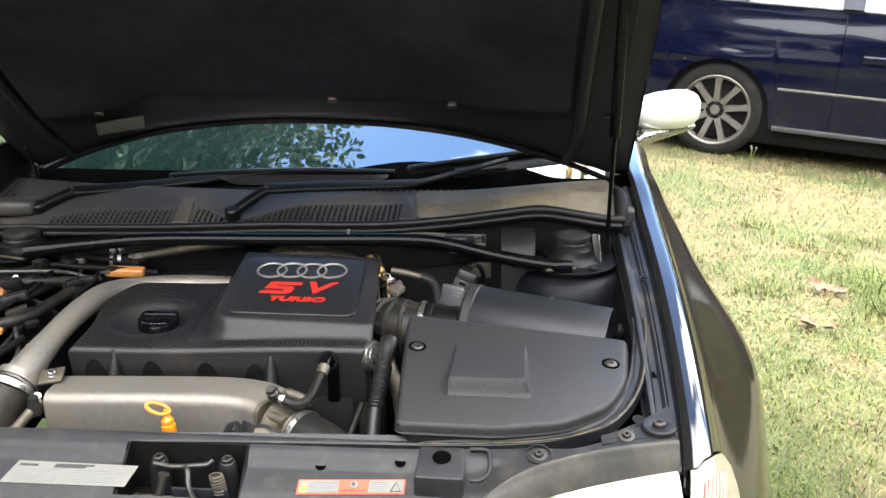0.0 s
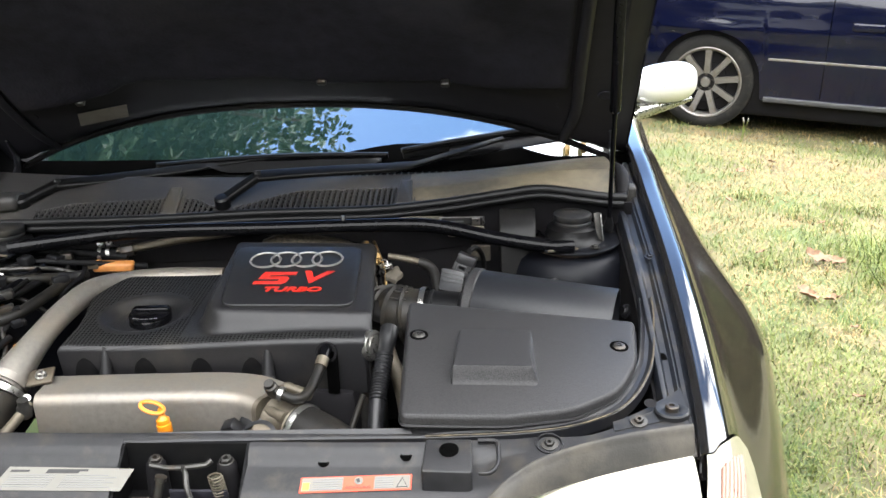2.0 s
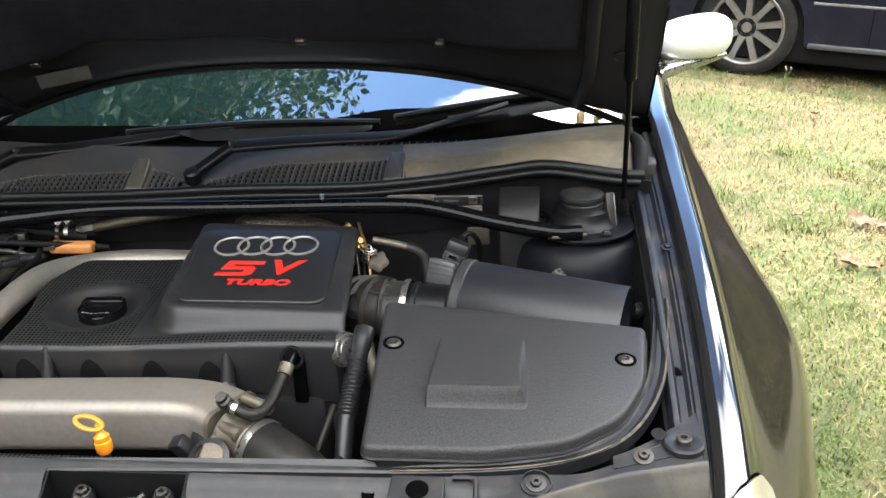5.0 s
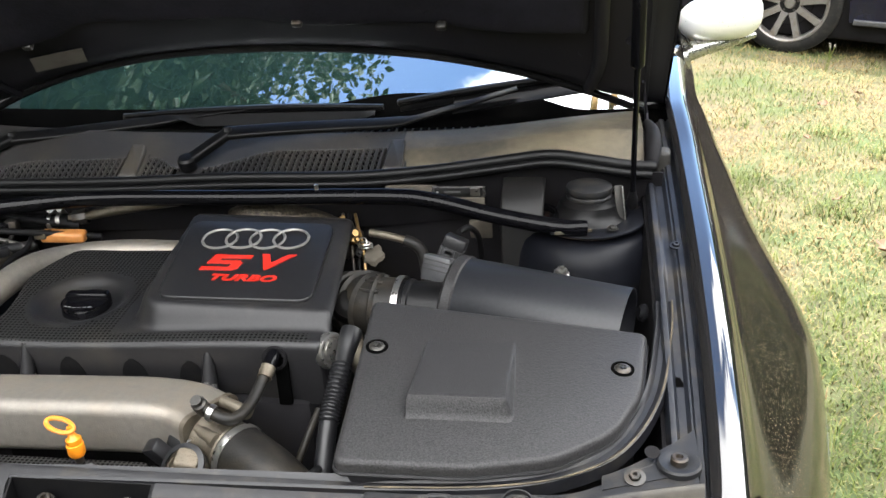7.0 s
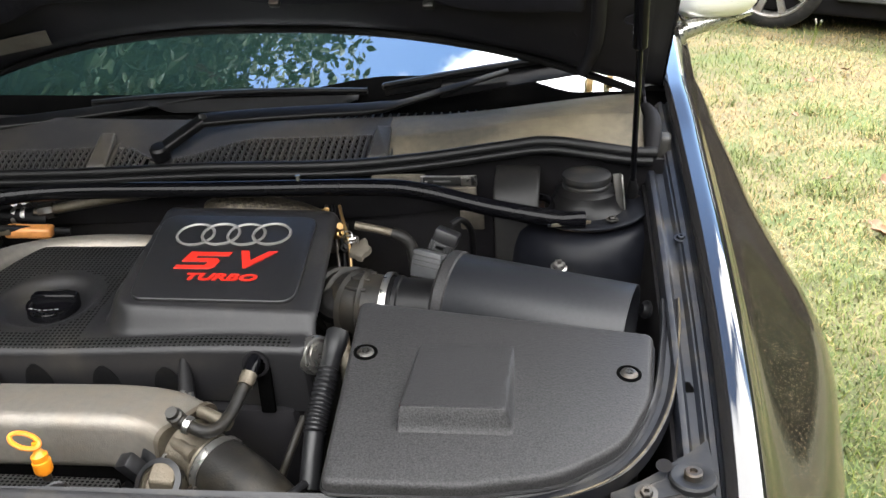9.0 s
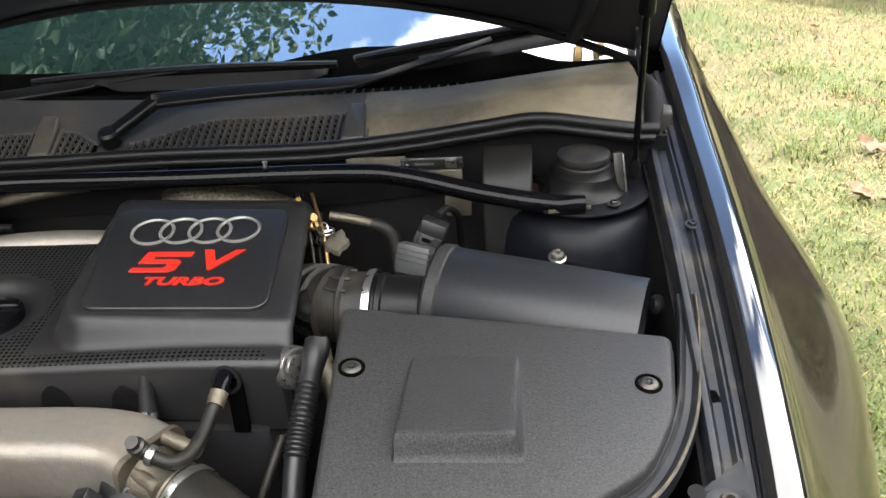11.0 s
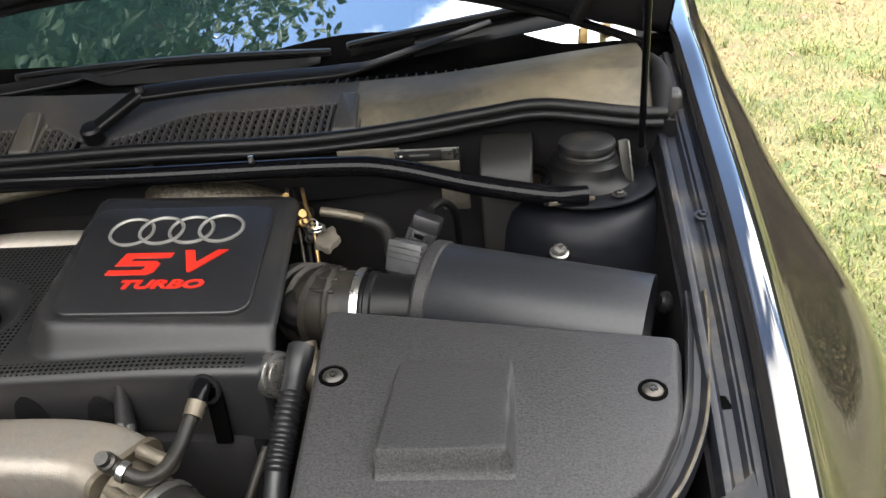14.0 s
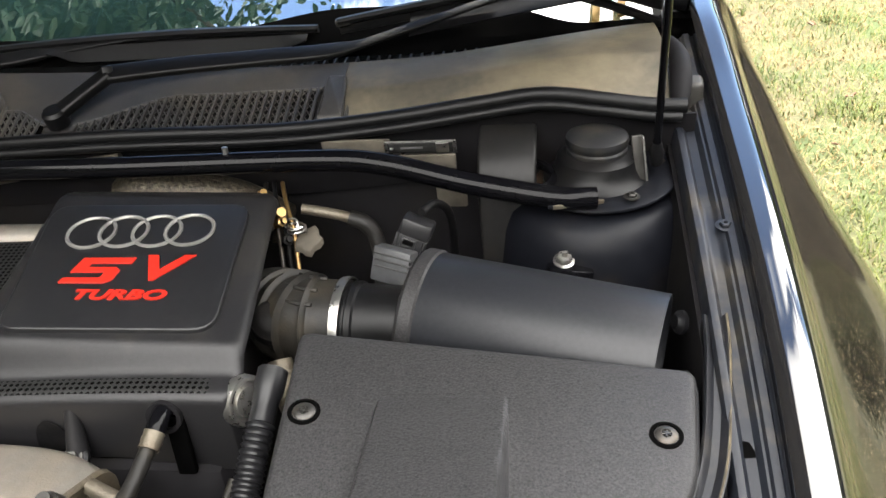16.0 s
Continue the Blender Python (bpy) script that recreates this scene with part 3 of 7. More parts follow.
def cowl_at(x, v):
    """v from the seal backwards to the glass."""
    yb = 1.905 + 0.09 * (abs(x) / 0.7) ** 2.2 - 0.050 * smooth(0.60, 0.30, x)
    z0, z1 = along(SEAL, x) - 0.006, 0.984 + 0.004 * smooth(0.15, 0.5, x)
    y = 1.742 + (yb - 1.742) * v
    plain = z0 + (z1 - z0) * v ** 0.9
    yc, zc = cowl_crease(x)
    boxed = z0 + (zc - z0) * (y - 1.742) / (yc - 1.742) if y < yc else zc + (z1 - zc) * (y - yc) / (yb - yc) + 0.004 * math.sin(math.pi * (y - yc) / (yb - yc))
    w = smooth(0.215, 0.245, x)
    return Vector((x, y, plain + (boxed - plain) * w))


def cowl_crease(x):
    """The moulded edge that parts the panel's front face from its top."""
    return 1.790 + 0.033 * smooth(0.25, 0.6, x), 0.976 + 0.024 * smooth(0.22, 0.55, x)


# split at the ridge so the right end carries the brighter, lit tone
cowl = part("cowl_panel", sheet(cowl_at, steps(-0.66, 0.2275, 62), steps(0, 1, 44), 0.004), cowl_plastic, car, "grey-black plastic cowl panel with air grilles, shade put into its colour")
part("cowl_end_panel", sheet(cowl_at, steps(0.228, 0.618, 40), steps(0, 1, 44), 0.004), lit_cowl, car, "dusty brown end panel of the cowl, light put into its colour")
part("cowl_seal", tube([(x, 1.731, along(SEAL, x) + 0.002) for x in steps(-0.66, 0.634, 70)], 0.0085, 16), wiper_black, car, "black rubber bulkhead seal")
part("screen_gutter", sheet(lambda x, t: Vector((x, 1.82 + 0.13 * t + 0.06 * (abs(x) / 0.7) ** 2.2, 0.952 + 0.012 * t)), steps(-0.66, 0.645, 30), steps(0, 1, 4), 0.003), void, car, "dark gutter under the glass")
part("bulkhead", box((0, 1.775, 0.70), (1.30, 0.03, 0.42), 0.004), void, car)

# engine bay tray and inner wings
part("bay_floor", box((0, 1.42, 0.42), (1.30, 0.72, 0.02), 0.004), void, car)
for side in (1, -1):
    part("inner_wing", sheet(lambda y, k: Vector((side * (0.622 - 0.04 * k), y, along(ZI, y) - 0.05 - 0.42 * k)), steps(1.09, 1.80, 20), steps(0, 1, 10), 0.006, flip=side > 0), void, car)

    def rail_at(y, k, side=side):
        zi = along(ZI, y)
        groove = -0.007 * (smooth(0.18, 0.26, k) - smooth(0.42, 0.5, k)) * smooth(1.2, 1.23, y) * (0.35 + 0.65 * smooth(1.43, 1.47, abs(y - 1.54) + 1.40))
        rib = 0.004 * smooth(0.54, 0.58, k) * smooth(0.74, 0.70, k)
        return Vector((side * (0.620 + k * (along(XI, y) + 0.010 - 0.620)), y, zi - 0.026 + 0.004 * k + groove + rib - 0.03 * smooth(0.80, 0.86, k) - 0.03 * smooth(0.05, 0.0, k)))

    part("wing_rail", sheet(rail_at, steps(1.12, 1.93, 60), steps(0, 1, 26), 0.003, flip=side > 0), bay_paint, car, "dark blue-black painted wing rail with grooves")

# lock carrier across the front
# tan stands in for warm lawn light caught on the seal's edge
seal_glint = material("lit_seal_edge", (0.11, 0.088, 0.055), 0.6, dark=(0.02, 0.018, 0.015), scale=38, spec=0.2)
carrier_grey = material("dusty_grey_corner", (0.013, 0.0132, 0.0145), 0.45, scale=50, bump=0.1, stain=(0.034, 0.030, 0.024), stain_scale=26, stain_at=(0.48, 0.75), spec=0.22)
carrier_plastic = material("carrier_plastic", (0.0135, 0.0135, 0.0150), 0.46, scale=60, bump=0.12, bump_scale=500, stain=(0.034, 0.029, 0.022), stain_scale=24, stain_at=(0.50, 0.80), spec=0.28)
def carrier_top(x, y):
    flat = smooth(0.35, 0.44, abs(x))
    return 0.828 - (0.45 - 0.22 * flat) * max(0.0, 1.118 - y) - (1 - flat) * (0.010 * smooth(1.096, 1.086, y) + 0.55 * max(0.0, 1.045 - y)) - 0.004 * flat


def carrier_front(x):
    return along([(0.0, 0.985), (0.29, 0.986), (0.335, 1.004), (0.404, 1.046), (0.461, 1.084), (0.536, 1.114), (0.648, 1.146)], abs(x))


carrier = part("lock_carrier", sheet(lambda x, t: Vector((x, carrier_front(x) + (1.120 + 0.02 * smooth(0.5, 0.62, abs(x)) - carrier_front(x)) * t, carrier_top(x, carrier_front(x) + (1.120 - carrier_front(x)) * t))), steps(-0.645, -0.088, 30), steps(0, 1, 24), 0.012), carrier_plastic, car, "black plastic lock carrier")
part("lock_carrier", sheet(lambda x, t: Vector((x, carrier_front(x) + (1.120 + 0.05 * smooth(0.5, 0.62, abs(x)) - carrier_front(x)) * t, carrier_top(x, carrier_front(x) + (1.120 - carrier_front(x)) * t) + 0.006 * smooth(0.45, 0.62, x))), steps(0.080, 0.645, 40), steps(0, 1, 24), 0.012), carrier_plastic, car, "black plastic lock carrier")
part("carrier_bridge", sheet(lambda x, y: Vector((x, y, carrier_top(x, y))), steps(-0.0885, 0.0805, 10), steps(0.985, 1.040, 8), 0.012), carrier_plastic, car)
part("carrier_bridge", sheet(lambda x, y: Vector((x, y, carrier_top(x, y))), steps(-0.0885, 0.0805, 10), steps(1.108, 1.120, 4), 0.012), carrier_plastic, car)
SEAL_LINE = [(-0.62, 1.114, 0.812), (-0.27, 1.114, 0.814), (0.0, 1.119, 0.820), (0.226, 1.119, 0.825), (0.33, 1.121, 0.826), (0.435, 1.130, 0.827), (0.510, 1.152, 0.829), (0.566, 1.196, 0.833), (0.606, 1.280, 0.845), (0.624, 1.385, 0.868), (0.628, 1.44, 0.882)]
part("front_seal", tube(spline(SEAL_LINE, 8), 1.0, up=(0, -0.1, 1), section=[(-0.011, -0.012), (-0.011, 0.003), (-0.009, 0.0055), (-0.006, 0.0035), (-0.003, 0.0), (0.003, 0.0), (0.006, 0.003), (0.009, 0.006), (0.012, 0.0045), (0.0125, -0.012)]), seal_rubber, car, "black rubber seal round the bay")
part("seal_edge", tube([p + Vector((0.0105 * smooth(0.40, 0.60, p.x), -0.0105 * smooth(0.62, 0.50, p.x), 0.0055)) for p in spline(SEAL_LINE, 8)[30:]], 0.0011, 6), seal_glint, car, "tan glint painted along the seal's edge")
part("corner_plate", sheet(lambda u, v: Vector((0.548 + 0.100 * u, 1.128 + 0.034 * u + v * (0.020 + 0.045 * u ** 1.5), 0.826 + 0.10 * (v * (0.020 + 0.045 * u ** 1.5) + 0.034 * u) + 0.003)), steps(0, 1, 16), steps(0, 1, 12), 0.012), carrier_grey, car, "dusty grey steel corner plate")
part("plate_ridge", tube(spline([(0.575, 1.136, 0.827), (0.574, 1.150, 0.829), (0.590, 1.164, 0.830), (0.600, 1.170, 0.831), (0.606, 1.186, 0.832), (0.620, 1.200, 0.833)], 6), 0.003, 8), carrier_grey, car)

# latch in its recess
tray = bmesh.new()
bmesh.ops.create_cube(tray, size=1, matrix=Matrix.Translation((-0.004, 1.074, 0.785)) @ Matrix.Diagonal((0.168, 0.070, 0.075, 1)))
bmesh.ops.delete(tray, geom=[f for f in tray.faces if f.normal.z > 0.5], context="FACES_ONLY")
for v in tray.verts:
    if v.co.z > 0.80:
        v.co.z = carrier_top(v.co.x, v.co.y) - 0.002
bmesh.ops.solidify(tray, geom=tray.faces[:], thickness=0.004)
latch = part("latch_recess", tray, wiper_black, car, "dark recess of the bonnet latch")
for x in (-0.042, 0.051):
    part("latch_boss", lathe([(0.0, 0.803), (0.010, 0.803), (0.0125, 0.800), (0.0135, 0.79), (0.015, 0.750)], pose(x, 1.092, 0), 20), void, latch)
    bolt("latch_bolt", (x, 1.092, 0.803), (0, -0.2, 1), 0.0075, latch, dark_steel, 1.3, 0.6)
part("latch_bar", tube([(-0.044, 1.078, 0.806), (-0.02, 1.076, 0.803), (0.0, 1.074, 0.805), (0.03, 1.076, 0.808), (0.036, 1.080, 0.812)], 0.0036, 8), dark_steel, latch, "dull latch wire")
part("latch_hook", tube(spline([(0.0, 1.074, 0.805), (0.006, 1.064, 0.802), (0.010, 1.052, 0.79), (0.018, 1.045, 0.772)], 5), 0.0036, 8), dark_steel, latch)
part("latch_pin", lathe([(0.0055, -0.012), (0.0055, 0.014), (0.0075, 0.015), (0.0075, 0.021), (0, 0.022)], aim((-0.030, 1.058, 0.780), (0.25, 0.2, 1)), 14), dark_steel, latch)
part("latch_base", box((-0.045, 1.062, 0.752), (0.06, 0.04, 0.012), 0.005, (0, 8, 10)), beige, latch, "dusty latch plate")
part("latch_spring", tube([(0.046 + 0.0085 * math.cos(a), 1.070 + 0.0085 * math.sin(a) - a * 0.0003, 0.768 + a * 0.00085) for a in steps(0, 44, 130)], 0.0013, 5), dull_cast, latch, "coil spring")
part("latch_plate", box((0.02, 1.066, 0.765), (0.075, 0.004, 0.030), 0.001, (14, 0, 0)), inner_black, latch)

# raised block with its hole, bolts
block = part("carrier_block", slab(rounded([(0.305, 1.052), (0.368, 1.050), (0.366, 1.106), (0.308, 1.106)], 0.004), lambda x, y: 0.829 - 0.25 * (1.104 - y), 0.03, 0.002), carrier_plastic, car)
part("block_hole", lathe([(0, 0.0004), (0.0125, 0.0004)], aim((0.338, 1.086, 0.8252), (0, -0.25, 1)), 28), recess_shade, block)
part("block_rib", tube(spline([(0.374, 1.106, 0.827), (0.397, 1.106, 0.826), (0.400, 1.086, 0.821), (0.399, 1.066, 0.817), (0.390, 1.054, 0.813), (0.376, 1.056, 0.811)], 6), 0.0028, 8), carrier_plastic, car)
part("carrier_cup", lathe([(0.014, -0.006), (0.0155, 0.001), (0.017, 0.001), (0.018, -0.006)], aim((0.464, 1.106, 0.8235), (0, -0.3, 1)), 28), smooth_plastic, car)
bolt("carrier_bolt", (0.464, 1.106, 0.822), (0, -0.3, 1), 0.0062, car, dark_steel, 1.8)
bolt("carrier_bolt", (0.581, 1.146, 0.8325), (0, -0.3, 1), 0.0062, car, dark_steel, 1.8)
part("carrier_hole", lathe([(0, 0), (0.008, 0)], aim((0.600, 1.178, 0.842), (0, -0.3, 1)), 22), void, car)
for x, y in ((0.178, 1.088), (0.283, 1.092)):
    part("carrier_dimple", lathe([(0, 0.0004), (0.0055, 0.0004), (0.0065, 0.0010), (0.0075, 0.0)], aim((x, y, carrier_top(x, y)), (0, -0.5, 1)), 18), recess_shade, car)

# paper labels on the carrier
def on_carrier(x, y, lift):
    return Vector((x, y, carrier_top(x, y) + lift))


def sticker(name, corners, mat, lift, parent, label="", n=6):
    a, b, c, d = (Vector(q) for q in corners)
    return part(name, sheet(lambda u, v: on_carrier(*((a + (b - a) * u) * (1 - v) + (d + (c - d) * u) * v), lift), steps(0, 1, n), steps(0, 1, n), 0.0004), mat, parent, label)


white_label = sticker("data_label", [(-0.244, 1.047), (-0.074, 1.047), (-0.065, 1.077), (-0.230, 1.079)], paper, 0.0016, car, "white printed label, scuffed")
for i in range(6):
    v = 0.12 + i * 0.105
    for u0, u1 in ((0.08, 0.44), (0.52, 0.93 - 0.08 * (i % 2))):
        p0, p1 = Vector((-0.246 + 0.014 * v + 0.166 * u0, 1.0475 + 0.030 * v)), Vector((-0.246 + 0.014 * v + 0.166 * u1, 1.0475 + 0.030 * v))
        sticker("print_bar", [p0, p1, p1 + Vector((0.0006, 0.0011)), p0 + Vector((0.0006, 0.0011))], print_grey, 0.0022, white_label, n=2)
for u0, u1, v, mat in ((0.05, 0.20, 0.80, print_black), (0.34, 0.66, 0.84, print_black), (0.34, 0.60, 0.75, print_black)):
    p0, p1 = Vector((-0.246 + 0.014 * v + 0.166 * u0, 1.0475 + 0.030 * v)), Vector((-0.246 + 0.014 * v + 0.166 * u1, 1.0475 + 0.030 * v))
    sticker("print_bar", [p0, p1, p1 + Vector((0.001, 0.0026)), p0 + Vector((0.001, 0.0026))], mat, 0.0022, white_label, n=2)
warn = sticker("warning_label", [(0.153, 1.046), (0.292, 1.052), (0.292, 1.0722), (0.153, 1.0662)], label_red, 0.0016, car, "red and white warning label")


def warn_patch(name, u0, u1, v0, v1, mat, lift, label=""):
    f = lambda u, v: Vector((0.153 + 0.139 * u, 1.046 + 0.006 * u + 0.0202 * v))
    return sticker(name, [f(u0, v0), f(u1, v0), f(u1, v1), f(u0, v1)], mat, lift, warn, label, 3)


warn_patch("white_field", 0.015, 0.385, 0.08, 0.92, paper, 0.0022)
warn_patch("white_field", 0.665, 0.985, 0.08, 0.92, paper, 0.0022)
warn_patch("yellow_field", 0.025, 0.085, 0.12, 0.60, label_yellow, 0.0027)
for i in range(5):
    warn_patch("print_bar", 0.11, 0.37 - 0.03 * (i % 2), 0.16 + 0.15 * i, 0.22 + 0.15 * i, print_grey, 0.0027)
    warn_patch("print_bar", 0.68, 0.84, 0.16 + 0.15 * i, 0.22 + 0.15 * i, print_grey, 0.0027)
tri = [on_carrier(0.153 + 0.139 * u, 1.046 + 0.006 * u + 0.0202 * v, 0.0027) for u, v in ((0.87, 0.15), (0.965, 0.15), (0.917, 0.75))]
part("warning_triangle", tube(tri, 0.0007, 4, closed=True), print_black, warn)
dot = on_carrier(0.153 + 0.139 * 0.525, 1.046 + 0.003 + 0.0202 * 0.64, 0.0026)
part("round_sign", lathe([(0, 0.0004), (0.0052, 0.0004), (0.0056, 0)], aim(dot, (0, -0.5, 1)), 22), paper, warn)
part("round_mark", box(dot + Vector((0, 0, 0.0007)), (0.0052, 0.0050, 0.0005), 0, (26, 0, 40)), print_black, warn)
wp = on_carrier(0.153 + 0.139 * 0.525, 1.046 + 0.003 + 0.0202 * 0.19, 0.0033)
part("lettering", letters("ACHTUNG", Matrix.Translation(wp) @ pose(0, 0, 0, 26, 0, 2.5), 0.0052, 0.0002, 1.25), print_black, warn, smooth=False)

# lamps and trim at the corner
trim_rubber = material("dusty_grey_trim", (0.032, 0.030, 0.027), 0.6, scale=40, bump=0.1, stain=(0.060, 0.053, 0.041), stain_scale=10, stain_at=(0.45, 0.75), spec=0.3)
for side in (1, -1):
    trim_top = [(0.20, 0.984), (0.33, 1.000), (0.404, 1.043), (0.461, 1.081), (0.536, 1.111), (0.646, 1.144)]
    trim_low = [(0.20, 0.955), (0.33, 0.966), (0.447, 1.046), (0.498, 1.076), (0.573, 1.100), (0.650, 1.119)]
    part("lamp_trim", sheet(lambda x, t: Vector((side * x, along(trim_top, x) * (1 - t) + along(trim_low, x) * t, (carrier_top(x, along(trim_top, x)) + 0.007) * (1 - t) + 0.786 * t + 0.006 * math.sin(math.pi * t) + 0.003 * math.sin(math.pi * min(1, t * 3)))), steps(0.22, 0.650, 40), steps(0, 1, 14), 0.005, flip=side > 0), trim_rubber, car, "grey-black rubber trim above the headlight")
    part("headlight", sheet(lambda a, b: Vector((side * (0.33 + 0.318 * a), 1.030 + 0.100 * a - 0.22 * b, 0.764 + 0.024 * a + 0.010 * math.sin(b * 3.0) - 0.16 * b ** 1.25)), steps(0, 1, 20), steps(0, 1, 14), 0.01, flip=side < 0), lamp_plastic, car, "hazed clear headlight lens")


corner_lens = material("cream_lamp_lens", (0.20, 0.185, 0.135), 0.2, scale=40, amount=0.2, coat=0.3)


for side in (1, -1):
    cl = part("corner_lamp", sheet(lambda a, k: wing_at(0.96 + (wing_start(k) - 0.005 - 0.96) * a, k, side) + Vector((0, 0, 0.003 * math.sin(math.pi * a))), steps(0, 1, 14), steps(0.10, 0.484, 18), 0.006, flip=side < 0), corner_lens, car, "hazed corner lamp with ribbed reflector")
    part("ribbed_reflector", sheet(lambda a, k: wing_at(0.975 + (wing_start(k) - 0.018 - 0.975) * a, k, side) + Vector((0.005 * side, 0, 0.009 - 0.0012 * math.sin(k * 200))), steps(0.15, 0.86, 20), steps(0.17, 0.37, 60), 0.002, flip=side < 0), amber, cl, "pinkish ribbed reflector")
    part("bumper_corner", sheet(lambda a, k: wing_at(0.90 + (wing_start(k) - 0.012 - 0.90) * a, k, side) + Vector((0.003 * side, 0, 0)), steps(0, 1, 12), steps(0.485, 1.0, 16), 0.004, flip=side < 0), paint, car, "black bumper corner")
part("front_bumper", box((0, 0.90, 0.50), (1.46, 0.16, 0.34), 0.06, k=4), paint, car)

# door mirror
shell = bmesh.new()
bmesh.ops.create_uvsphere(shell, u_segments=36, v_segments=20, radius=1)
for v in shell.verts:
    x, y, z = v.co
    p = 2.6
    k = (abs(x) ** p + abs(y) ** p + abs(z) ** p) ** (-1 / p)
    x, y, z = x * k, y * k, z * k
    v.co = (0.826 + 0.094 * x, 2.555 + 0.070 * max(y, -1) * (1.0 if y < 0 else 0.55) + 0.02 * x, 1.045 + 0.056 * z + 0.006 * x - 0.012 * z * (1 - x) * 0.4)
mirror = part("door_mirror", shell, mirror_cap, car, "satin aluminium door mirror cap")
part("mirror_arm", tube([(0.68, 2.46, 0.962), (0.74, 2.485, 0.976), (0.79, 2.51, 0.987), (0.85, 2.54, 0.994), (0.905, 2.56, 1.002)], [0.030, 0.028, 0.024, 0.018, 0.008], 14, flat=0.8), mirror_foot, car, "dull metal mirror foot")

# the rest of the body behind the doors
def rear_at(y, k, side):
    p = wing_at(y, k, side)
    tuck = 0.16 * smooth(4.3, 4.98, y) ** 2
    return Vector((p.x - side * tuck, y, p.z))


for side in (1, -1):
    rear = part("rear_side", open_arch(sheet(lambda y, k: rear_at(y, k, side), steps(3.406, 4.98, 60), KS[18:], 0.003, flip=side < 0), WHEEL_REAR), paint, car)
    part("arch_lip", arch_lip(WHEEL_REAR, side, side_at), paint, rear)
    part("shoulder", sheet(lambda y, t: Vector((side * (0.757 - 0.012 * t - 0.14 * smooth(4.3, 4.98, y) ** 2), y, 0.995 + 0.012 * t)), steps(2.45, 4.98, 20), steps(0, 1, 2), 0.004, flip=side > 0), paint, car)
    part("roof_rail", tube([(side * 0.585, y, 1.372 - 0.03 * smooth(3.9, 4.5, y)) for y in steps(2.66, 4.5, 12)], 0.022, 8), paint, car)
    for y in (WHEEL_Y, WHEEL_REAR):
        axle = aim((side * (0.735 if y < 2 else 0.655), y, GROUND + 0.305), (side, 0, 0))
        w = part("wheel", lathe([(0.19, -0.08), (0.26, -0.085), (0.296, -0.07), (0.305, -0.05), (0.305, 0.06), (0.296, 0.08), (0.26, 0.09), (0.21, 0.085), (0.20, 0.04)], axle, 40), tyre_rubber, car)
        part("rim", lathe([(0.21, 0.085), (0.20, 0.05), (0.15, 0.04), (0.07, 0.055), (0.05, 0.06), (0, 0.06)], axle, 40), wheel_metal, w)
part("rear_hatch", sheet(lambda s, v: Vector((s * (0.60 + 0.03 * v), 4.42 + 0.52 * (1 - (1 - v) ** 2), 1.34 - 0.78 * v)), steps(-1, 1, 10), steps(0, 1, 14), 0.01), paint, car, "black tailgate")
part("rear_window", sheet(lambda s, v: Vector((s * (0.53 + 0.02 * v), 4.435 + 0.30 * v, 1.348 - 0.26 * v)), steps(-1, 1, 8), steps(0, 1, 4), 0.004), side_glass, car)
part("rear_bumper", box((0, 4.93, 0.50), (1.50, 0.18, 0.36), 0.07, k=4), paint, car)
part("underbody", box((0, 3.0, 0.34), (1.30, 3.7, 0.12), 0.03), void, car)
part("cabin_back", box((0, 4.30, 0.82), (1.2, 0.04, 0.36), 0.01), void, car)

# ---- engine, under its cover ----
engine = thing("engine", (-0.05, 1.48, 0.44), "dark engine block under a black plastic cover", "engine")
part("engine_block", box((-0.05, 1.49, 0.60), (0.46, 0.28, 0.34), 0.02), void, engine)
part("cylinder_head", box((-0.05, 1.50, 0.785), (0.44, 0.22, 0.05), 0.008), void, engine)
part("side_cover", box((0.186, 1.47, 0.64), (0.022, 0.20, 0.22), 0.01), dark_steel, engine, "dull grey timing cover")
for x in (-0.20, -0.10, 0.0):
    part("intake_runner", tube(spline([(x, 1.345, 0.735), (x, 1.37, 0.76), (x, 1.41, 0.765)], 4), 0.020, 14), dull_cast, engine, "dirty cast intake runner")

engine_cover = thing("engine_cover", (-0.05, 1.48, 0.77), "black plastic engine cover with silver rings and red lettering", "engine cover")


def badge_plane(x, y):
    return 0.891 + 0.185 * (y - 1.413) - 0.02 * (x - 0.06)


def cover_left(y):
    return -0.288 - 0.035 * smooth(1.42, 1.62, y)


def cover_right(y):
    return 0.200 - 0.018 * smooth(1.36, 1.64, y)


def box_mask(x, y, x0, x1, y0, y1, r, soft):
    """1 inside a rounded rectangle, falling to 0 over a soft margin."""
    qx, qy = max(x0 + r - x, x - x1 + r, 0), max(y0 + r - y, y - y1 + r, 0)
    return smooth(soft, 0.0, math.hypot(qx, qy) - r)


def cover_z(x, y):
    low = 0.846 + 0.07 * (y - 1.36) + 0.012 * smooth(-0.2, 0.15, x)
    low -= 0.012 * smooth(0.075, 0.05, math.hypot(x + 0.187, (y - 1.468) * 1.1))
    high = badge_plane(x, y) - 0.004
    return low + (high - low) * box_mask(x, y, -0.060, 0.40, 1.401, 1.90, 0.03, 0.024)


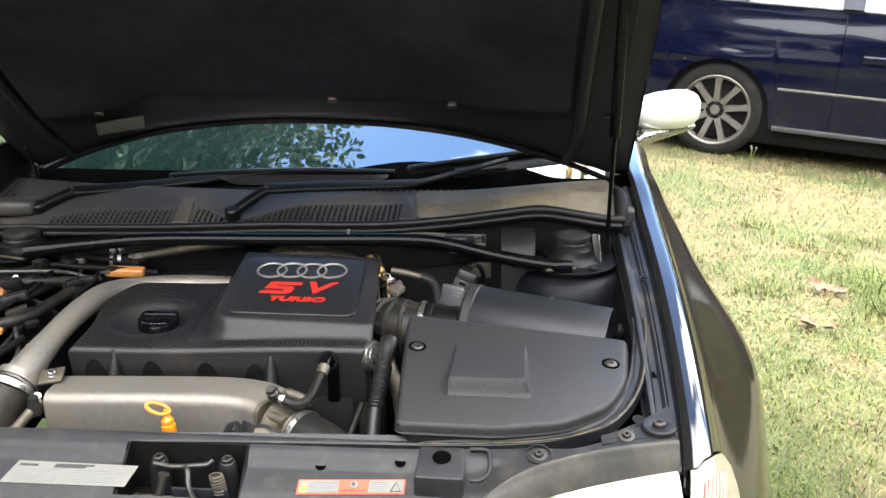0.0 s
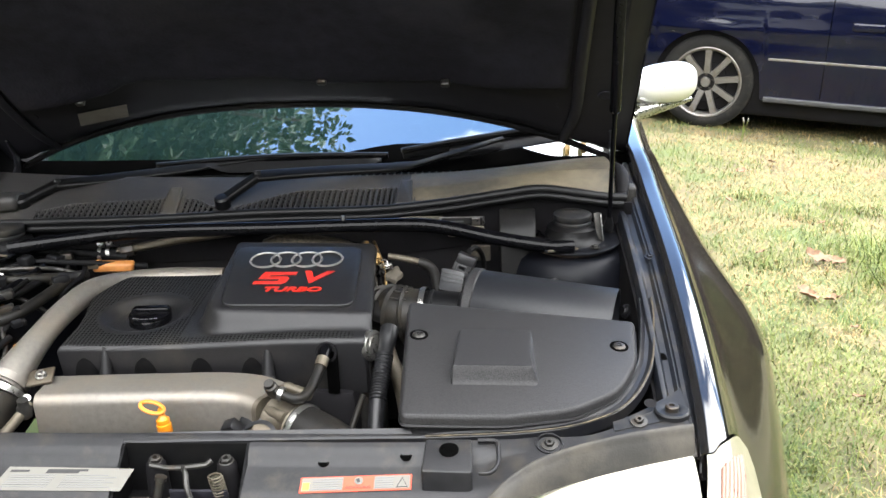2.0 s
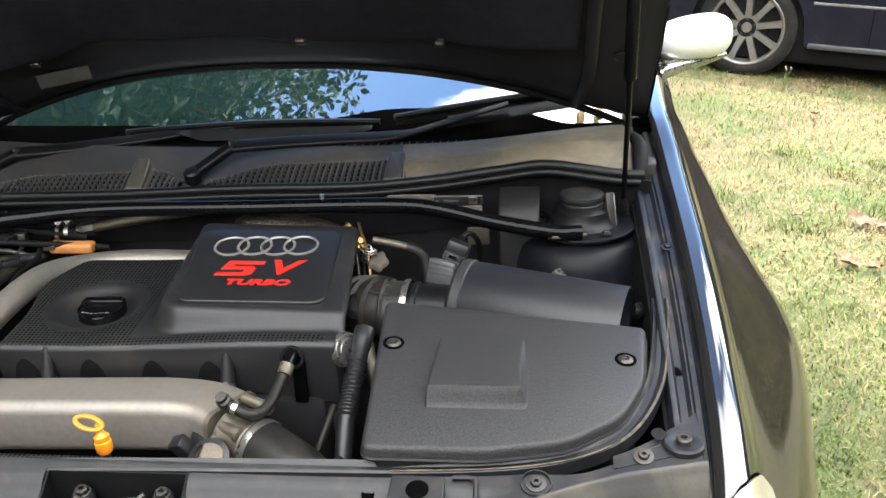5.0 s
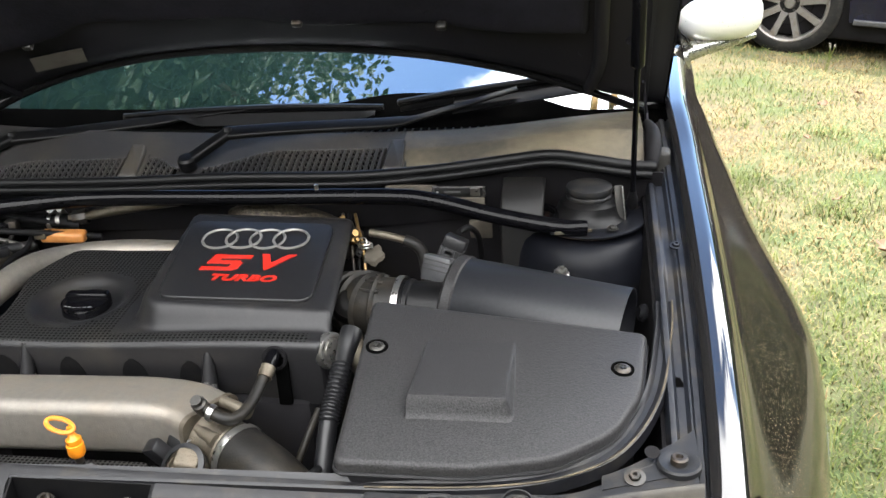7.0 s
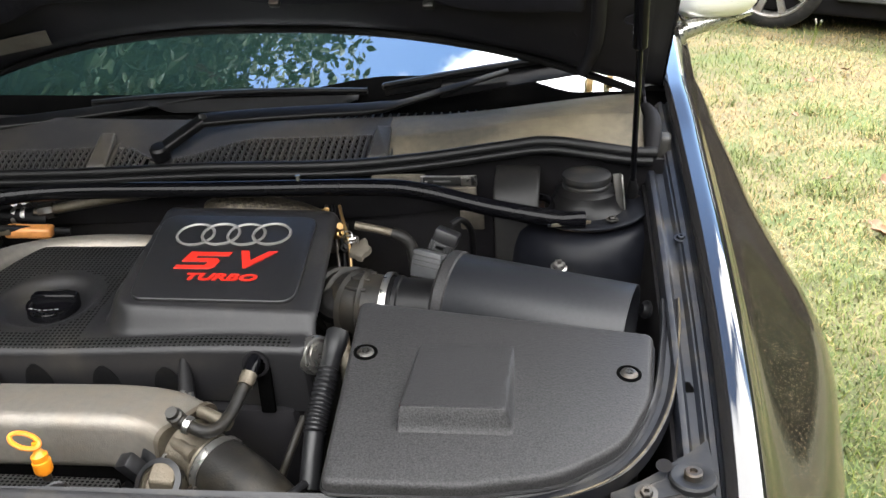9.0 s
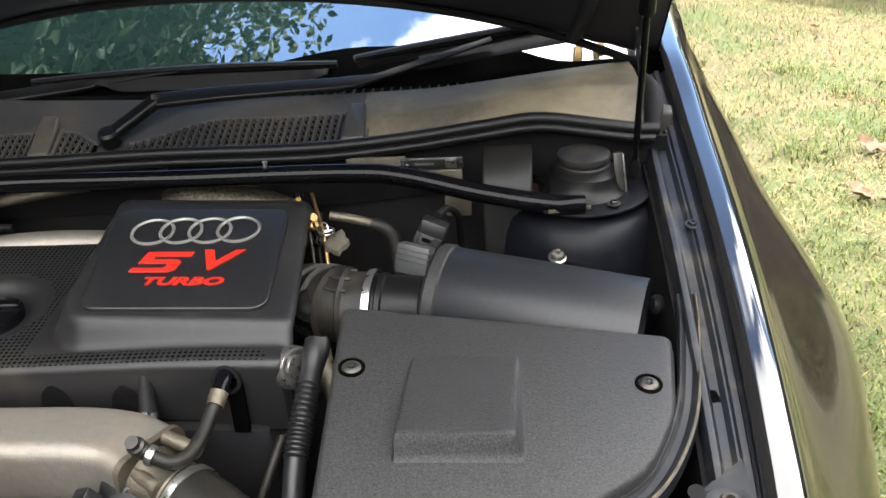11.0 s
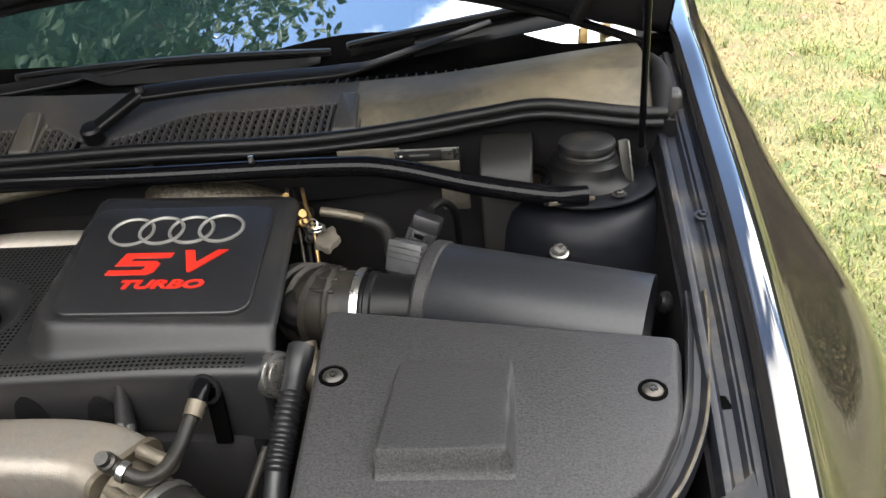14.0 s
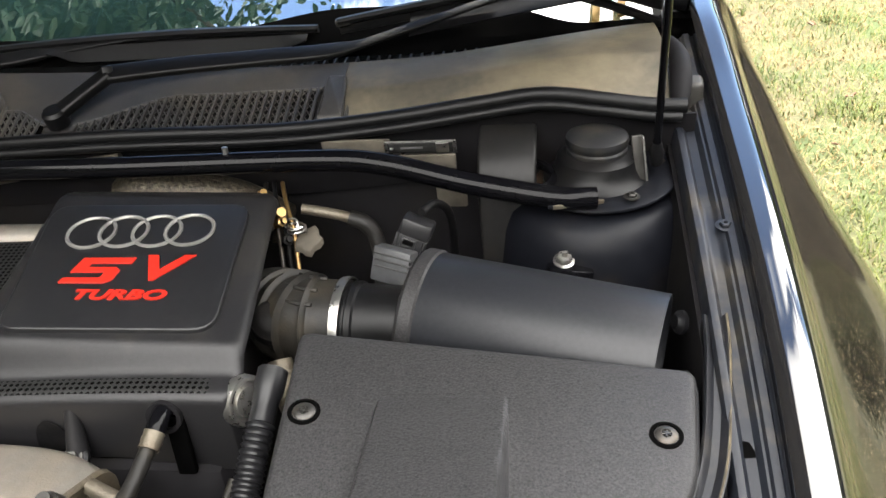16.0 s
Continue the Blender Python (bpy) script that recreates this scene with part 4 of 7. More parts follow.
def cover_at(u, v):
    y = 1.352 + 0.293 * v
    rc = 0.034
    e = max(0.0, y - (1.645 - rc), (1.352 + rc * 0.7) - y) / rc
    x = cover_left(y) + (cover_right(y) + 0.004 - rc * (1 - math.sqrt(max(0.0, 1 - min(1.0, e) ** 2))) - cover_left(y)) * u
    d = min(u * 0.48, (1 - u) * 0.48, v * 0.293, (1 - v) * 0.293)
    r = 0.011
    drop = r - math.sqrt(max(0.0, r * r - max(0.0, r - d) ** 2))
    return Vector((x, y, cover_z(x, y) - drop - 0.013 * smooth(0.88, 1.0, v)))


EDGE = [0, 0.002, 0.006, 0.012, 0.022]
US = EDGE + steps(0.035, 0.965, 88) + [1 - e for e in EDGE[::-1]]
VS = [0, 0.003, 0.009, 0.02, 0.035] + steps(0.05, 0.95, 56) + [0.965, 0.98, 0.991, 0.997, 1]
cover = bmesh.new()
grid = [[cover.verts.new(cover_at(u, v)) for v in VS] for u in US]
for i in range(len(US) - 1):
    for j in range(len(VS) - 1):
        f = cover.faces.new((grid[i][j], grid[i + 1][j], grid[i + 1][j + 1], grid[i][j + 1]))
        c = f.calc_center_median()
        low = cover_z(c.x, c.y) < 0.846 + 0.07 * (c.y - 1.36) + 0.030
        band = 1.359 < c.y < 1.377 and c.x < 0.178
        field = c.x < -0.10 and 1.37 < c.y < 1.62 and math.hypot(c.x + 0.187, c.y - 1.468) > 0.078
        f.material_index = 1 if low and (band or field) else 0
rim = [g[0] for g in grid] + grid[-1][1:] + [g[-1] for g in grid[-2::-1]] + grid[0][-2:0:-1]


def skirt_z(x, y):
    front = 0.772 - 0.012 * smooth(0.08, 0.14, x)
    if y < 1.355:
        return front
    return front + (cover_z(x, y) - 0.030 - front) * smooth(1.355, 1.40, y)


low = [cover.verts.new((v.co.x - 0.022 * smooth(0.15, 0.18, v.co.x) * smooth(1.36, 1.40, v.co.y), v.co.y + (0.012 if v.co.y < 1.36 else 0), skirt_z(v.co.x, v.co.y))) for v in rim]
for i in range(len(rim)):
    j = (i + 1) % len(rim)
    cover.faces.new((rim[i], low[i], low[j], rim[j]))
bmesh.ops.recalc_face_normals(cover, faces=cover.faces)
part("cover_shell", cover, [plastic, perforated], engine_cover)
plate_outline = rounded([(-0.040, 1.406), (0.173, 1.410), (0.164, 1.594), (-0.056, 1.590)], 0.022)
badge_plate = part("badge_plate", slab(plate_outline, lambda x, y: badge_plane(x, y) + 0.001, 0.008, 0.002), smooth_plastic, engine_cover, "smooth black badge plate")


def on_badge(x, y, turn=2.0):
    n = Vector((0.02, -0.185, 1)).normalized()
    m = n.to_track_quat("Z", "Y").to_matrix().to_4x4()
    ax = Vector((1, 0, -0.02)).normalized()
    m = Matrix((ax, n.cross(ax), n)).transposed().to_4x4()
    return Matrix.Translation((x, y, badge_plane(x, y) + 0.0018)) @ m @ pose(0, 0, 0, 0, 0, turn)


for i in range(4):
    cx = 0.0565 + (i - 1.5) * 0.0352
    m = on_badge(cx, 1.546 + (cx - 0.0565) * 0.05) @ Matrix.Translation((0, 0, 0.0006 * (i % 2)))
    ring = [m @ Vector((0.0253 * math.cos(a), 0.0243 * math.sin(a), 0)) for a in steps(0, 2 * math.pi, 40)[:-1]]
    part("silver_ring", tube(ring, 0.0021, 6, closed=True), badge_silver, badge_plate, "silver ring")
five = slab([(0, 0), (1.55, 0), (1.75, 0.12), (1.75, 0.5), (1.55, 0.62), (0.55, 0.62), (0.55, 0.78), (1.95, 0.78), (1.95, 1.0), (0.12, 1.0), (0.08, 0.42), (1.22, 0.42), (1.28, 0.38), (1.28, 0.24), (1.22, 0.20), (0, 0.20)], level(0.02), 0.04, 0.004, 1)
bmesh.ops.transform(five, matrix=on_badge(0.032, 1.486, 1.0) @ Matrix.Shear("XY", 4, (0.0, 0.0)) @ Matrix(((0.030, 0.010, 0, -0.0335), (0, 0.037, 0, -0.0185), (0, 0, 0.04, 0), (0, 0, 0, 1))), verts=five.verts)
part("lettering", five, red_enamel, badge_plate, "raised red lettering", smooth=False)
part("lettering", letters("V", on_badge(0.092, 1.489, 1.0), 0.050, 0.0008, 1.45, 0.22, 0.0014), red_enamel, badge_plate, "raised red lettering", smooth=False)
part("lettering", letters("TURBO", on_badge(0.066, 1.4515, 1.0), 0.0185, 0.0008, 1.55, 0.22, 0.0006), red_enamel, badge_plate, "raised red lettering", smooth=False)

# oil filler cap
CAP = pose(-0.178, 1.464, 0.842)
oil_cap = part("oil_filler_cap", lathe([(0, 0.014), (0.024, 0.014), (0.030, 0.012), (0.034, 0.007), (0.035, 0.0), (0.035, -0.006), (0.039, -0.007), (0.039, -0.012), (0, -0.012)], CAP, 36), gloss_black, engine_cover, "black oil filler cap with a grip bar")
part("grip_bar", slab(rounded([(-0.211, 1.462), (-0.145, 1.466), (-0.146, 1.482), (-0.210, 1.478)], 0.006), lambda x, y: 0.8695 - 9.0 * (x + 0.178) ** 2, 0.020, 0.004), gloss_black, oil_cap)
part("grip_ring", tube([CAP @ Vector((0.0325 * math.cos(a), 0.0325 * math.sin(a), 0.0105)) for a in steps(0, 2 * math.pi, 40)[:-1]], 0.0022, 6, closed=True), gloss_black, oil_cap)
for i in range(6):
    part("print_bar", box(CAP @ Vector((-0.018 + i * 0.0072, -0.0265 + 0.0012 * abs(i - 2.5), 0.0128)), (0.005, 0.0028, 0.0006), 0, (-10, 0, (i - 2.5) * 8)), print_grey, oil_cap)

# ---- charge pipe and intake plenum ----
plenum = thing("intake_plenum", (-0.10, 1.305, 0.73), "cast aluminium intake plenum with a satin finish", "intake plenum")
duct_path = spline([(-0.292, 1.308, 0.764), (-0.20, 1.308, 0.767), (-0.08, 1.308, 0.770), (-0.02, 1.307, 0.771), (0.028, 1.302, 0.769), (0.066, 1.284, 0.766)], 8)
part("plenum_duct", tube(duct_path, 1.0, up=(0, 0, 1), section=rounded_rect(0.042, 0.038, 0.017, 6)), cast, plenum)

end_dir = Vector((0.86, -0.50, -0.03)).normalized()
part("end_flange", tube([Vector((0.064, 1.285, 0.766)), Vector((0.064, 1.285, 0.766)) + end_dir * 0.008], 1.0, up=(0, 0, 1), section=rounded_rect(0.044, 0.040, 0.016, 5)), dull_cast, plenum, "dirty cast end flange")
part("casting_seam", tube([p + Vector((0, -0.0412, -0.012)) for p in duct_path], 0.0008, 5), dull_cast, plenum)
part("sensor_boss", lathe([(0, 0.006), (0.010, 0.006), (0.012, 0.003), (0.013, -0.01)], aim((0.045, 1.262, 0.785), (0.2, -0.7, 0.6)), 18), cast, plenum)

charge_pipe = thing("charge_pipe", (-0.33, 1.42, 0.80), "brushed aluminium charge pipe with a clamp", "pipe")
part("pipe", tube(spline([(-0.355, 1.300, 0.800), (-0.342, 1.36, 0.828), (-0.33, 1.45, 0.852), (-0.315, 1.55, 0.860), (-0.277, 1.622, 0.850), (-0.20, 1.652, 0.846), (-0.11, 1.660, 0.842)], 8), [0.029 - 0.009 * smooth(0.0, 0.3, i / 48) for i in range(49)], 18), cast, charge_pipe)
part("pipe_hose", tube(spline([(-0.357, 1.296, 0.797), (-0.37, 1.27, 0.76), (-0.378, 1.26, 0.70), (-0.38, 1.26, 0.62)], 6), 0.036, 18), hose_rubber, charge_pipe, "black rubber hose")

# ---- air filter box ----
airbox = thing("air_filter_box", (0.44, 1.25, 0.60), "grained black plastic air filter box with two screws", "air filter box")


def lid_z(x, y):
    return 0.877 + 0.155 * (y - 1.3) - 0.070 * (x - 0.43)


lid_outline = rounded([(0.274, 1.113), (0.41, 1.124), (0.500, 1.149), (0.563, 1.197), (0.594, 1.266), (0.605, 1.374), (0.262, 1.392)], [0.012, 0.16, 0.12, 0.10, 0.12, 0.012, 0.012], 7)
lid = part("lid", slab(lid_outline, lid_z, 0.016, 0.006), grained, airbox, "grained lid")
body_outline = [(0.44 + (x - 0.44) * 0.94, 1.25 + (y - 1.25) * 0.94) for x, y in lid_outline]
part("box_body", slab(body_outline, lambda x, y: lid_z(x, y) - 0.02, 0.30, 0.004), plastic, airbox)



def bump_at(u, v):
    """A wedge that grows out of the lid towards the front and ends in a slanted face."""
    y = 1.330 - 0.141 * v + 0.010 * (u - 0.5)
    wide = 0.054 + 0.006 * v
    rise = 0.0215 * min(1.0, v / 0.90) * (1 - 0.96 * smooth(0.90, 1.0, v) ** 0.9)
    wall = smooth(0.0, 0.030, u) * smooth(1.0, 0.965 - 0.065 * v, u)
    x = 0.3955 + (u - 0.5) * 2 * wide
    return Vector((x, y, lid_z(x, y) - 0.0006 + rise * wall))


part("lid_bump", sheet(bump_at, [0, 0.012, 0.025, 0.04, 0.055, 0.08] + steps(0.12, 0.88, 14) + [0.92, 0.945, 0.96, 0.975, 0.988, 1], steps(0, 0.76, 12) + steps(0.78, 1.0, 12), flip=True), grained, lid, "raised wedge on the lid")
for sx, sy in ((0.285, 1.2995), (0.573, 1.301)):
    m = aim((sx, sy, lid_z(sx, sy)), (0.07, -0.155, 1))
    part("screw_well", lathe([(0.0135, -0.004), (0.0135, 0.0006), (0.0125, 0.0014), (0.0102, 0.0014), (0.0098, -0.001)], m, 28), recess_shade, lid)
    screw = lathe([(0, 0.0012), (0.0035, 0.0012), (0.0042, 0.003), (0.0072, 0.0026), (0.0092, 0.001), (0.0092, -0.003)], m, 24)
    for a in (20, 80, 140):
        join(screw, box((m @ pose(0, 0, 0.0026)).translation, (0.009, 0.0013, 0.0012), 0, (9, 4, a)))
    part("screw", screw, dark_steel, lid, "dark steel screw")
part("lid_lip", tube([(x, y, lid_z(x, y) - 0.015) for x, y in lid_outline], 0.0025, 6, closed=True), plastic, airbox)

# ---- satin shield over the filter, air meter and bellows ----
AX0, AX1 = Vector((0.365, 1.490, 0.846)), Vector((0.582, 1.436, 0.832))
AXIS = (AX1 - AX0).normalized()
filter_shield = thing("filter_shield", (0.48, 1.465, 0.75), "satin grey tubular shield over the air filter", "heat shield")
turn_m = aim(AX0, AXIS)
LEN = (AX1 - AX0).length
part("shield_tube", lathe([(0.066, 0), (0.0672, 0.002), (0.0672, LEN), (0.0658, LEN), (0.0645, LEN - 0.002), (0.0645, 0.01), (0, 0.01)], turn_m, 56), satin_shield, filter_shield)
part("end_ring", lathe([(0.050, -0.016), (0.066, -0.016), (0.0695, -0.012), (0.0695, 0.0), (0.066, 0.003)], turn_m, 48), grained, filter_shield)

# ---- strut brace ----
strut_brace = thing("strut_brace", (0, 1.66, 0.92), "gloss black tubular strut brace between the towers", "strut brace")
part("brace_tube", tube(spline([(-0.49, 1.625, 0.915), (-0.38, 1.645, 0.925), (-0.24, 1.66, 0.934), (0.0, 1.66, 0.938), (0.22, 1.66, 0.942), (0.30, 1.655, 0.938), (0.40, 1.635, 0.922), (0.49, 1.620, 0.912), (0.53, 1.625, 0.908)], 8), 0.0125, 28), gloss_black, strut_brace)

# ---- air meter, its plug and the bellows hose ----
def hose(name, pts, r, mat, parent, label="", n=12, k=7):
    return part(name, tube(spline(pts, k), r, n), mat, parent, label)


def clamp(at, way, r, parent, width=0.009, screw=None):
    m = aim(at, way)
    c = part("hose_clamp", lathe([(r, -width / 2), (r + 0.0012, -width / 2), (r + 0.0016, 0), (r + 0.0012, width / 2), (r, width / 2)], m, 36), steel, parent, "bright steel hose clamp")
    if screw is not None:
        a = radians(screw)
        p = m @ Vector(((r + 0.005) * math.cos(a), (r + 0.005) * math.sin(a), 0))
        t = (m.to_3x3() @ Vector((-math.sin(a), math.cos(a), 0)))
        part("clamp_screw", lathe([(0, -0.011), (0.0042, -0.011), (0.0045, 0.006), (0.0058, 0.006), (0.0058, 0.012), (0, 0.012)], aim(p, t), 10), steel, c)
    return c


MD = Vector((-0.985, 0.10, 0.0)).normalized()
M0 = Vector((0.362, 1.494, 0.832))
meter = thing("air_flow_meter", (0.32, 1.50, 0.79), "black plastic air flow meter with a plug on top", "air flow meter")
mm = aim(M0, MD)
part("meter_tube", lathe([(0.046, -0.002), (0.046, 0.006), (0.0425, 0.008), (0.0425, 0.016), (0.045, 0.018), (0.045, 0.024), (0.0415, 0.027), (0.0415, 0.070), (0.044, 0.072), (0.044, 0.078), (0.0415, 0.080), (0.0415, 0.12)], mm, 40), wiper_black, meter)
sensor = part("sensor_plate", box((0.3235, 1.536, 0.8805), (0.042, 0.020, 0.036), 0.002, (-20, 4, -20)), grey_plastic, meter, "ribbed grey-black sensor plate")
for i in range(3):
    part("plate_rib", box((0.323 + i * 0.0008, 1.5262 + i * 0.0022, 0.8815 + i * 0.0062), (0.043, 0.003, 0.0022), 0.0006, (-20, 4, -20)), print_black, sensor)
PLUG = pose(0.331, 1.556, 0.876, -14, 20, -8)


def plug_box(at, size, edge=0.0012):
    b = box(at, size, edge)
    bmesh.ops.transform(b, matrix=PLUG, verts=b.verts)
    return b


plug = part("plug", plug_box((0, 0.006, 0.016), (0.028, 0.024, 0.042), 0.002), smooth_plastic, meter, "black cable plug")
part("plug_cap", plug_box((0.0015, 0.0075, 0.0355), (0.033, 0.030, 0.018), 0.003), plastic, plug)
part("plug_seam", plug_box((0.0015, 0.0075, 0.0262), (0.0325, 0.0295, 0.0014), 0.0003), print_black, plug)
part("plug_latch", plug_box((-0.001, -0.0075, 0.0150), (0.016, 0.005, 0.022), 0.001), smooth_plastic, plug)
part("plug_window", plug_box((-0.001, -0.0105, 0.0215), (0.011, 0.002, 0.005), 0.0004), recess_shade, plug)
part("plug_window", plug_box((-0.001, -0.0105, 0.0130), (0.006, 0.002, 0.005), 0.0004), recess_shade, plug)
part("plug_screw", lathe([(0, 0.002), (0.003, 0.002), (0.0042, 0.0), (0.0042, -0.002)], PLUG @ aim((-0.001, -0.010, 0.005), (0, -1, 0.4)), 14), dark_steel, plug)
for i in (-1, 1):
    part("plug_rib", plug_box((0.0148 * i, 0.004, 0.012), (0.003, 0.016, 0.030), 0.0008), plastic, plug)
hose("plug_cable", [(0.350, 1.575, 0.920), (0.362, 1.605, 0.915), (0.372, 1.64, 0.88), (0.37, 1.67, 0.80)], 0.0045, rubber, meter)

intake_hose = thing("intake_hose", (0.22, 1.53, 0.77), "black rubber intake bellows with steel clamps", "hose")
hp = spline([M0 + MD * 0.085, M0 + MD * 0.125, (0.215, 1.520, 0.829), (0.19, 1.545, 0.815), (0.172, 1.585, 0.785), (0.165, 1.62, 0.73)], 26)
radii = []
for i, p in enumerate(hp):
    s = i / len(hp)
    radii.append(0.0440 + (0.0060 * max(0, math.sin((s - 0.14) * 62)) ** 9 if 0.14 < s < 0.85 else 0))
bellows = part("bellows", tube(hp, radii, 36), hose_rubber, intake_hose)
for a in (35, 75, 120):
    rib = [p + Vector((0.10 * math.cos(radians(a)), 0.55 * math.cos(radians(a)) - 0.35 * math.sin(radians(a)), math.sin(radians(a)))).normalized() * 0.0448 for p in hp[18:58]]
    part("bellows_rib", tube(rib, 0.0022, 6), hose_rubber, bellows)
clamp(M0 + MD * 0.088, MD, 0.0462, intake_hose, 0.009, 200)

# ---- strut towers ----
for side in (1, -1):
    cx, cy = 0.534 * side, 1.700
    tower = thing("strut_tower", (cx, cy, 0.80), "black painted strut tower with a plastic cap", "strut tower", "strut towers")
    m = pose(cx, cy, 0 if side > 0 else -0.014)
    part("tower_dome", lathe([(0.125, 0.62), (0.120, 0.80), (0.112, 0.855), (0.104, 0.876), (0.092, 0.886), (0.062, 0.888), (0.055, 0.876), (0, 0.876)], m, 48), tower_paint, tower)
    part("bearing_collar", lathe([(0.060, 0.888), (0.060, 0.900), (0.052, 0.905), (0.047, 0.915), (0.045, 0.924), (0.036, 0.930), (0.0, 0.930)], m, 40), wiper_black, tower)
    part("bearing_plate", lathe([(0.060, 0.8885), (0.060, 0.8915), (0.070, 0.8915), (0.072, 0.8895), (0.072, 0.885)], m, 40), rust, tower, "rusty steel bearing plate")
    cap = lathe([(0.033, 0.926), (0.0345, 0.930), (0.0345, 0.934), (0.0325, 0.936), (0.0345, 0.939), (0.0355, 0.943), (0.0345, 0.9475), (0.031, 0.949), (0, 0.9505)], m, 40)
    part("tower_cap", cap, carrier_grey, tower, "dusty black rubber cap")
    pl = [Vector((cx + side * 0.074 * math.cos(radians(a)), cy + 0.074 * math.sin(radians(a)), 0.902 + 0.004 * math.sin(radians(a)))) for a in steps(-150, 40, 24)]
    part("brace_plate", tube(pl, 1.0, up=(0, 0, 1), section=rounded_rect(0.016, 0.0022, 0.002, 2)), tower_paint, strut_brace, "black steel mounting plate")
    part("brace_loop", tube([(cx + side * (-0.078 + 0.030 * math.cos(radians(a))), cy - 0.018 + 0.036 * math.sin(radians(a)), 0.906) for a in steps(0, 360, 28)[:-1]], 0.0045, 8, closed=True, flat=1.3), gloss_black, strut_brace)
    for a in (-62, -112, 18):
        bolt("brace_bolt", (cx + side * 0.074 * math.cos(radians(a)), cy + 0.074 * math.sin(radians(a)), 0.904), (0, 0, 1), 0.0055, strut_brace, dark_steel)
    part("brace_lug", box((cx - side * 0.032, 1.624, 0.906), (0.050, 0.024, 0.005), 0.002, (0, 0, side * 12)), tower_paint, strut_brace)
    part("lug_edge", box((cx - side * 0.022, 1.6125, 0.9075), (0.055, 0.0016, 0.005), 0.0005, (0, 0, side * 14)), dull_cast, strut_brace, "bare metal edge with chipped paint")
part("brace_stud", lathe([(0, 0), (0.0035, 0), (0.0035, 0.009), (0, 0.010)], pose(0.12, 1.66, 0.951), 10), steel, strut_brace)

# ---- bonnet stay, brackets by the wing ----
stay = thing("gas_strut", (0.598, 1.684, 0.92), "black gas strut holding the bonnet open", "gas strut")
S0, S1 = Vector((0.598, 1.684, 0.936)), Vector((0.593, 1.600, 1.153))
sd = (S1 - S0).normalized()
part("rod", tube([S0 - sd * 0.005, S1], 0.0042, 12), gloss_black, stay)
part("cylinder", lathe([(0, 0), (0.006, 0), (0.0095, 0.004), (0.0095, 0.33), (0.006, 0.335), (0, 0.335)], aim(S1 - sd * 0.004, sd), 20), gloss_black, stay)
part("ball_socket", lathe([(0, -0.020), (0.007, -0.020), (0.0082, -0.015), (0.0082, -0.002), (0.0065, 0.003), (0.005, 0.012), (0, 0.012)], aim(S0, sd), 18), rubber, stay)
part("end_bracket", box(S1 + sd * 0.335, (0.03, 0.02, 0.03), 0.004, (-20, 0, 0)), dark_steel, stay)
bracket = thing("stay_bracket", (0.583, 1.69, 0.90), "bare steel angle bracket beside the strut tower", "bracket")
part("upright", box((0.580, 1.682, 0.914), (0.012, 0.006, 0.078), 0.0015, (-10, -5, 8)), dark_steel, bracket)
part("upright_edge", box((0.5868, 1.681, 0.914), (0.0018, 0.008, 0.076), 0.0006, (-10, -5, 8)), steel, bracket, "bright bare steel edge")
part("foot", box((0.584, 1.684, 0.897), (0.045, 0.050, 0.003), 0.001, (4, 3, 4)), bay_paint, bracket)

stop = thing("bump_stop", (0.640, 1.815, 0.935), "black rubber bonnet bump stop on the wing rail", "rubber stop")
part("stop_block", box((0.650, 1.800, 0.955), (0.022, 0.034, 0.036), 0.006, (0, 0, -6), k=3), trim_rubber, stop)
part("stop_base", box((0.636, 1.795, 0.938), (0.056, 0.044, 0.008), 0.003, (0, 0, -6)), trim_rubber, stop)
for side in (1, -1):
    hinge = thing("bonnet_hinge", (side * 0.632, 1.91, 0.96), "black steel bonnet hinge with bolts", "hinge", "bonnet hinges")
    part("hinge_arm", tube([(side * 0.634, 1.940, 0.955), (side * 0.632, 1.965, 0.985), (side * 0.628, 1.960, 1.02), (side * 0.622, 1.925, 1.06)], 1.0, up=(1, 0, 0), section=rounded_rect(0.013, 0.0025, 0.002, 2)), inner_black, hinge)
    part("hinge_foot", box((side * 0.636, 1.895, 0.958), (0.046, 0.085, 0.005), 0.002, (4, 0, 0)), bay_paint, hinge)
    bolt("hinge_bolt", (side * 0.632, 1.868, 0.960), (0, 0, 1), 0.007, hinge, bay_paint)
    bolt("hinge_bolt", (side * 0.636, 1.925, 0.963), (0, 0, 1), 0.007, hinge, bay_paint)
    bolt("hinge_bolt", (side * 0.618, 1.935, 1.050), (-0.3 * side, -0.8, -0.3), 0.006, hinge, inner_black)
# added plate that blocks the bright gap beside the left hinge
part("corner_filler", box((-0.665, 1.93, 0.99), (0.014, 0.42, 0.15), 0.004), void, car, "black filler by the hinge, added to shut out the bright gap")
part("corner_pad", box((-0.60, 1.80, 0.955), (0.10, 0.06, 0.03), 0.01, (0, 0, 8), k=3), cowl_plastic, car)

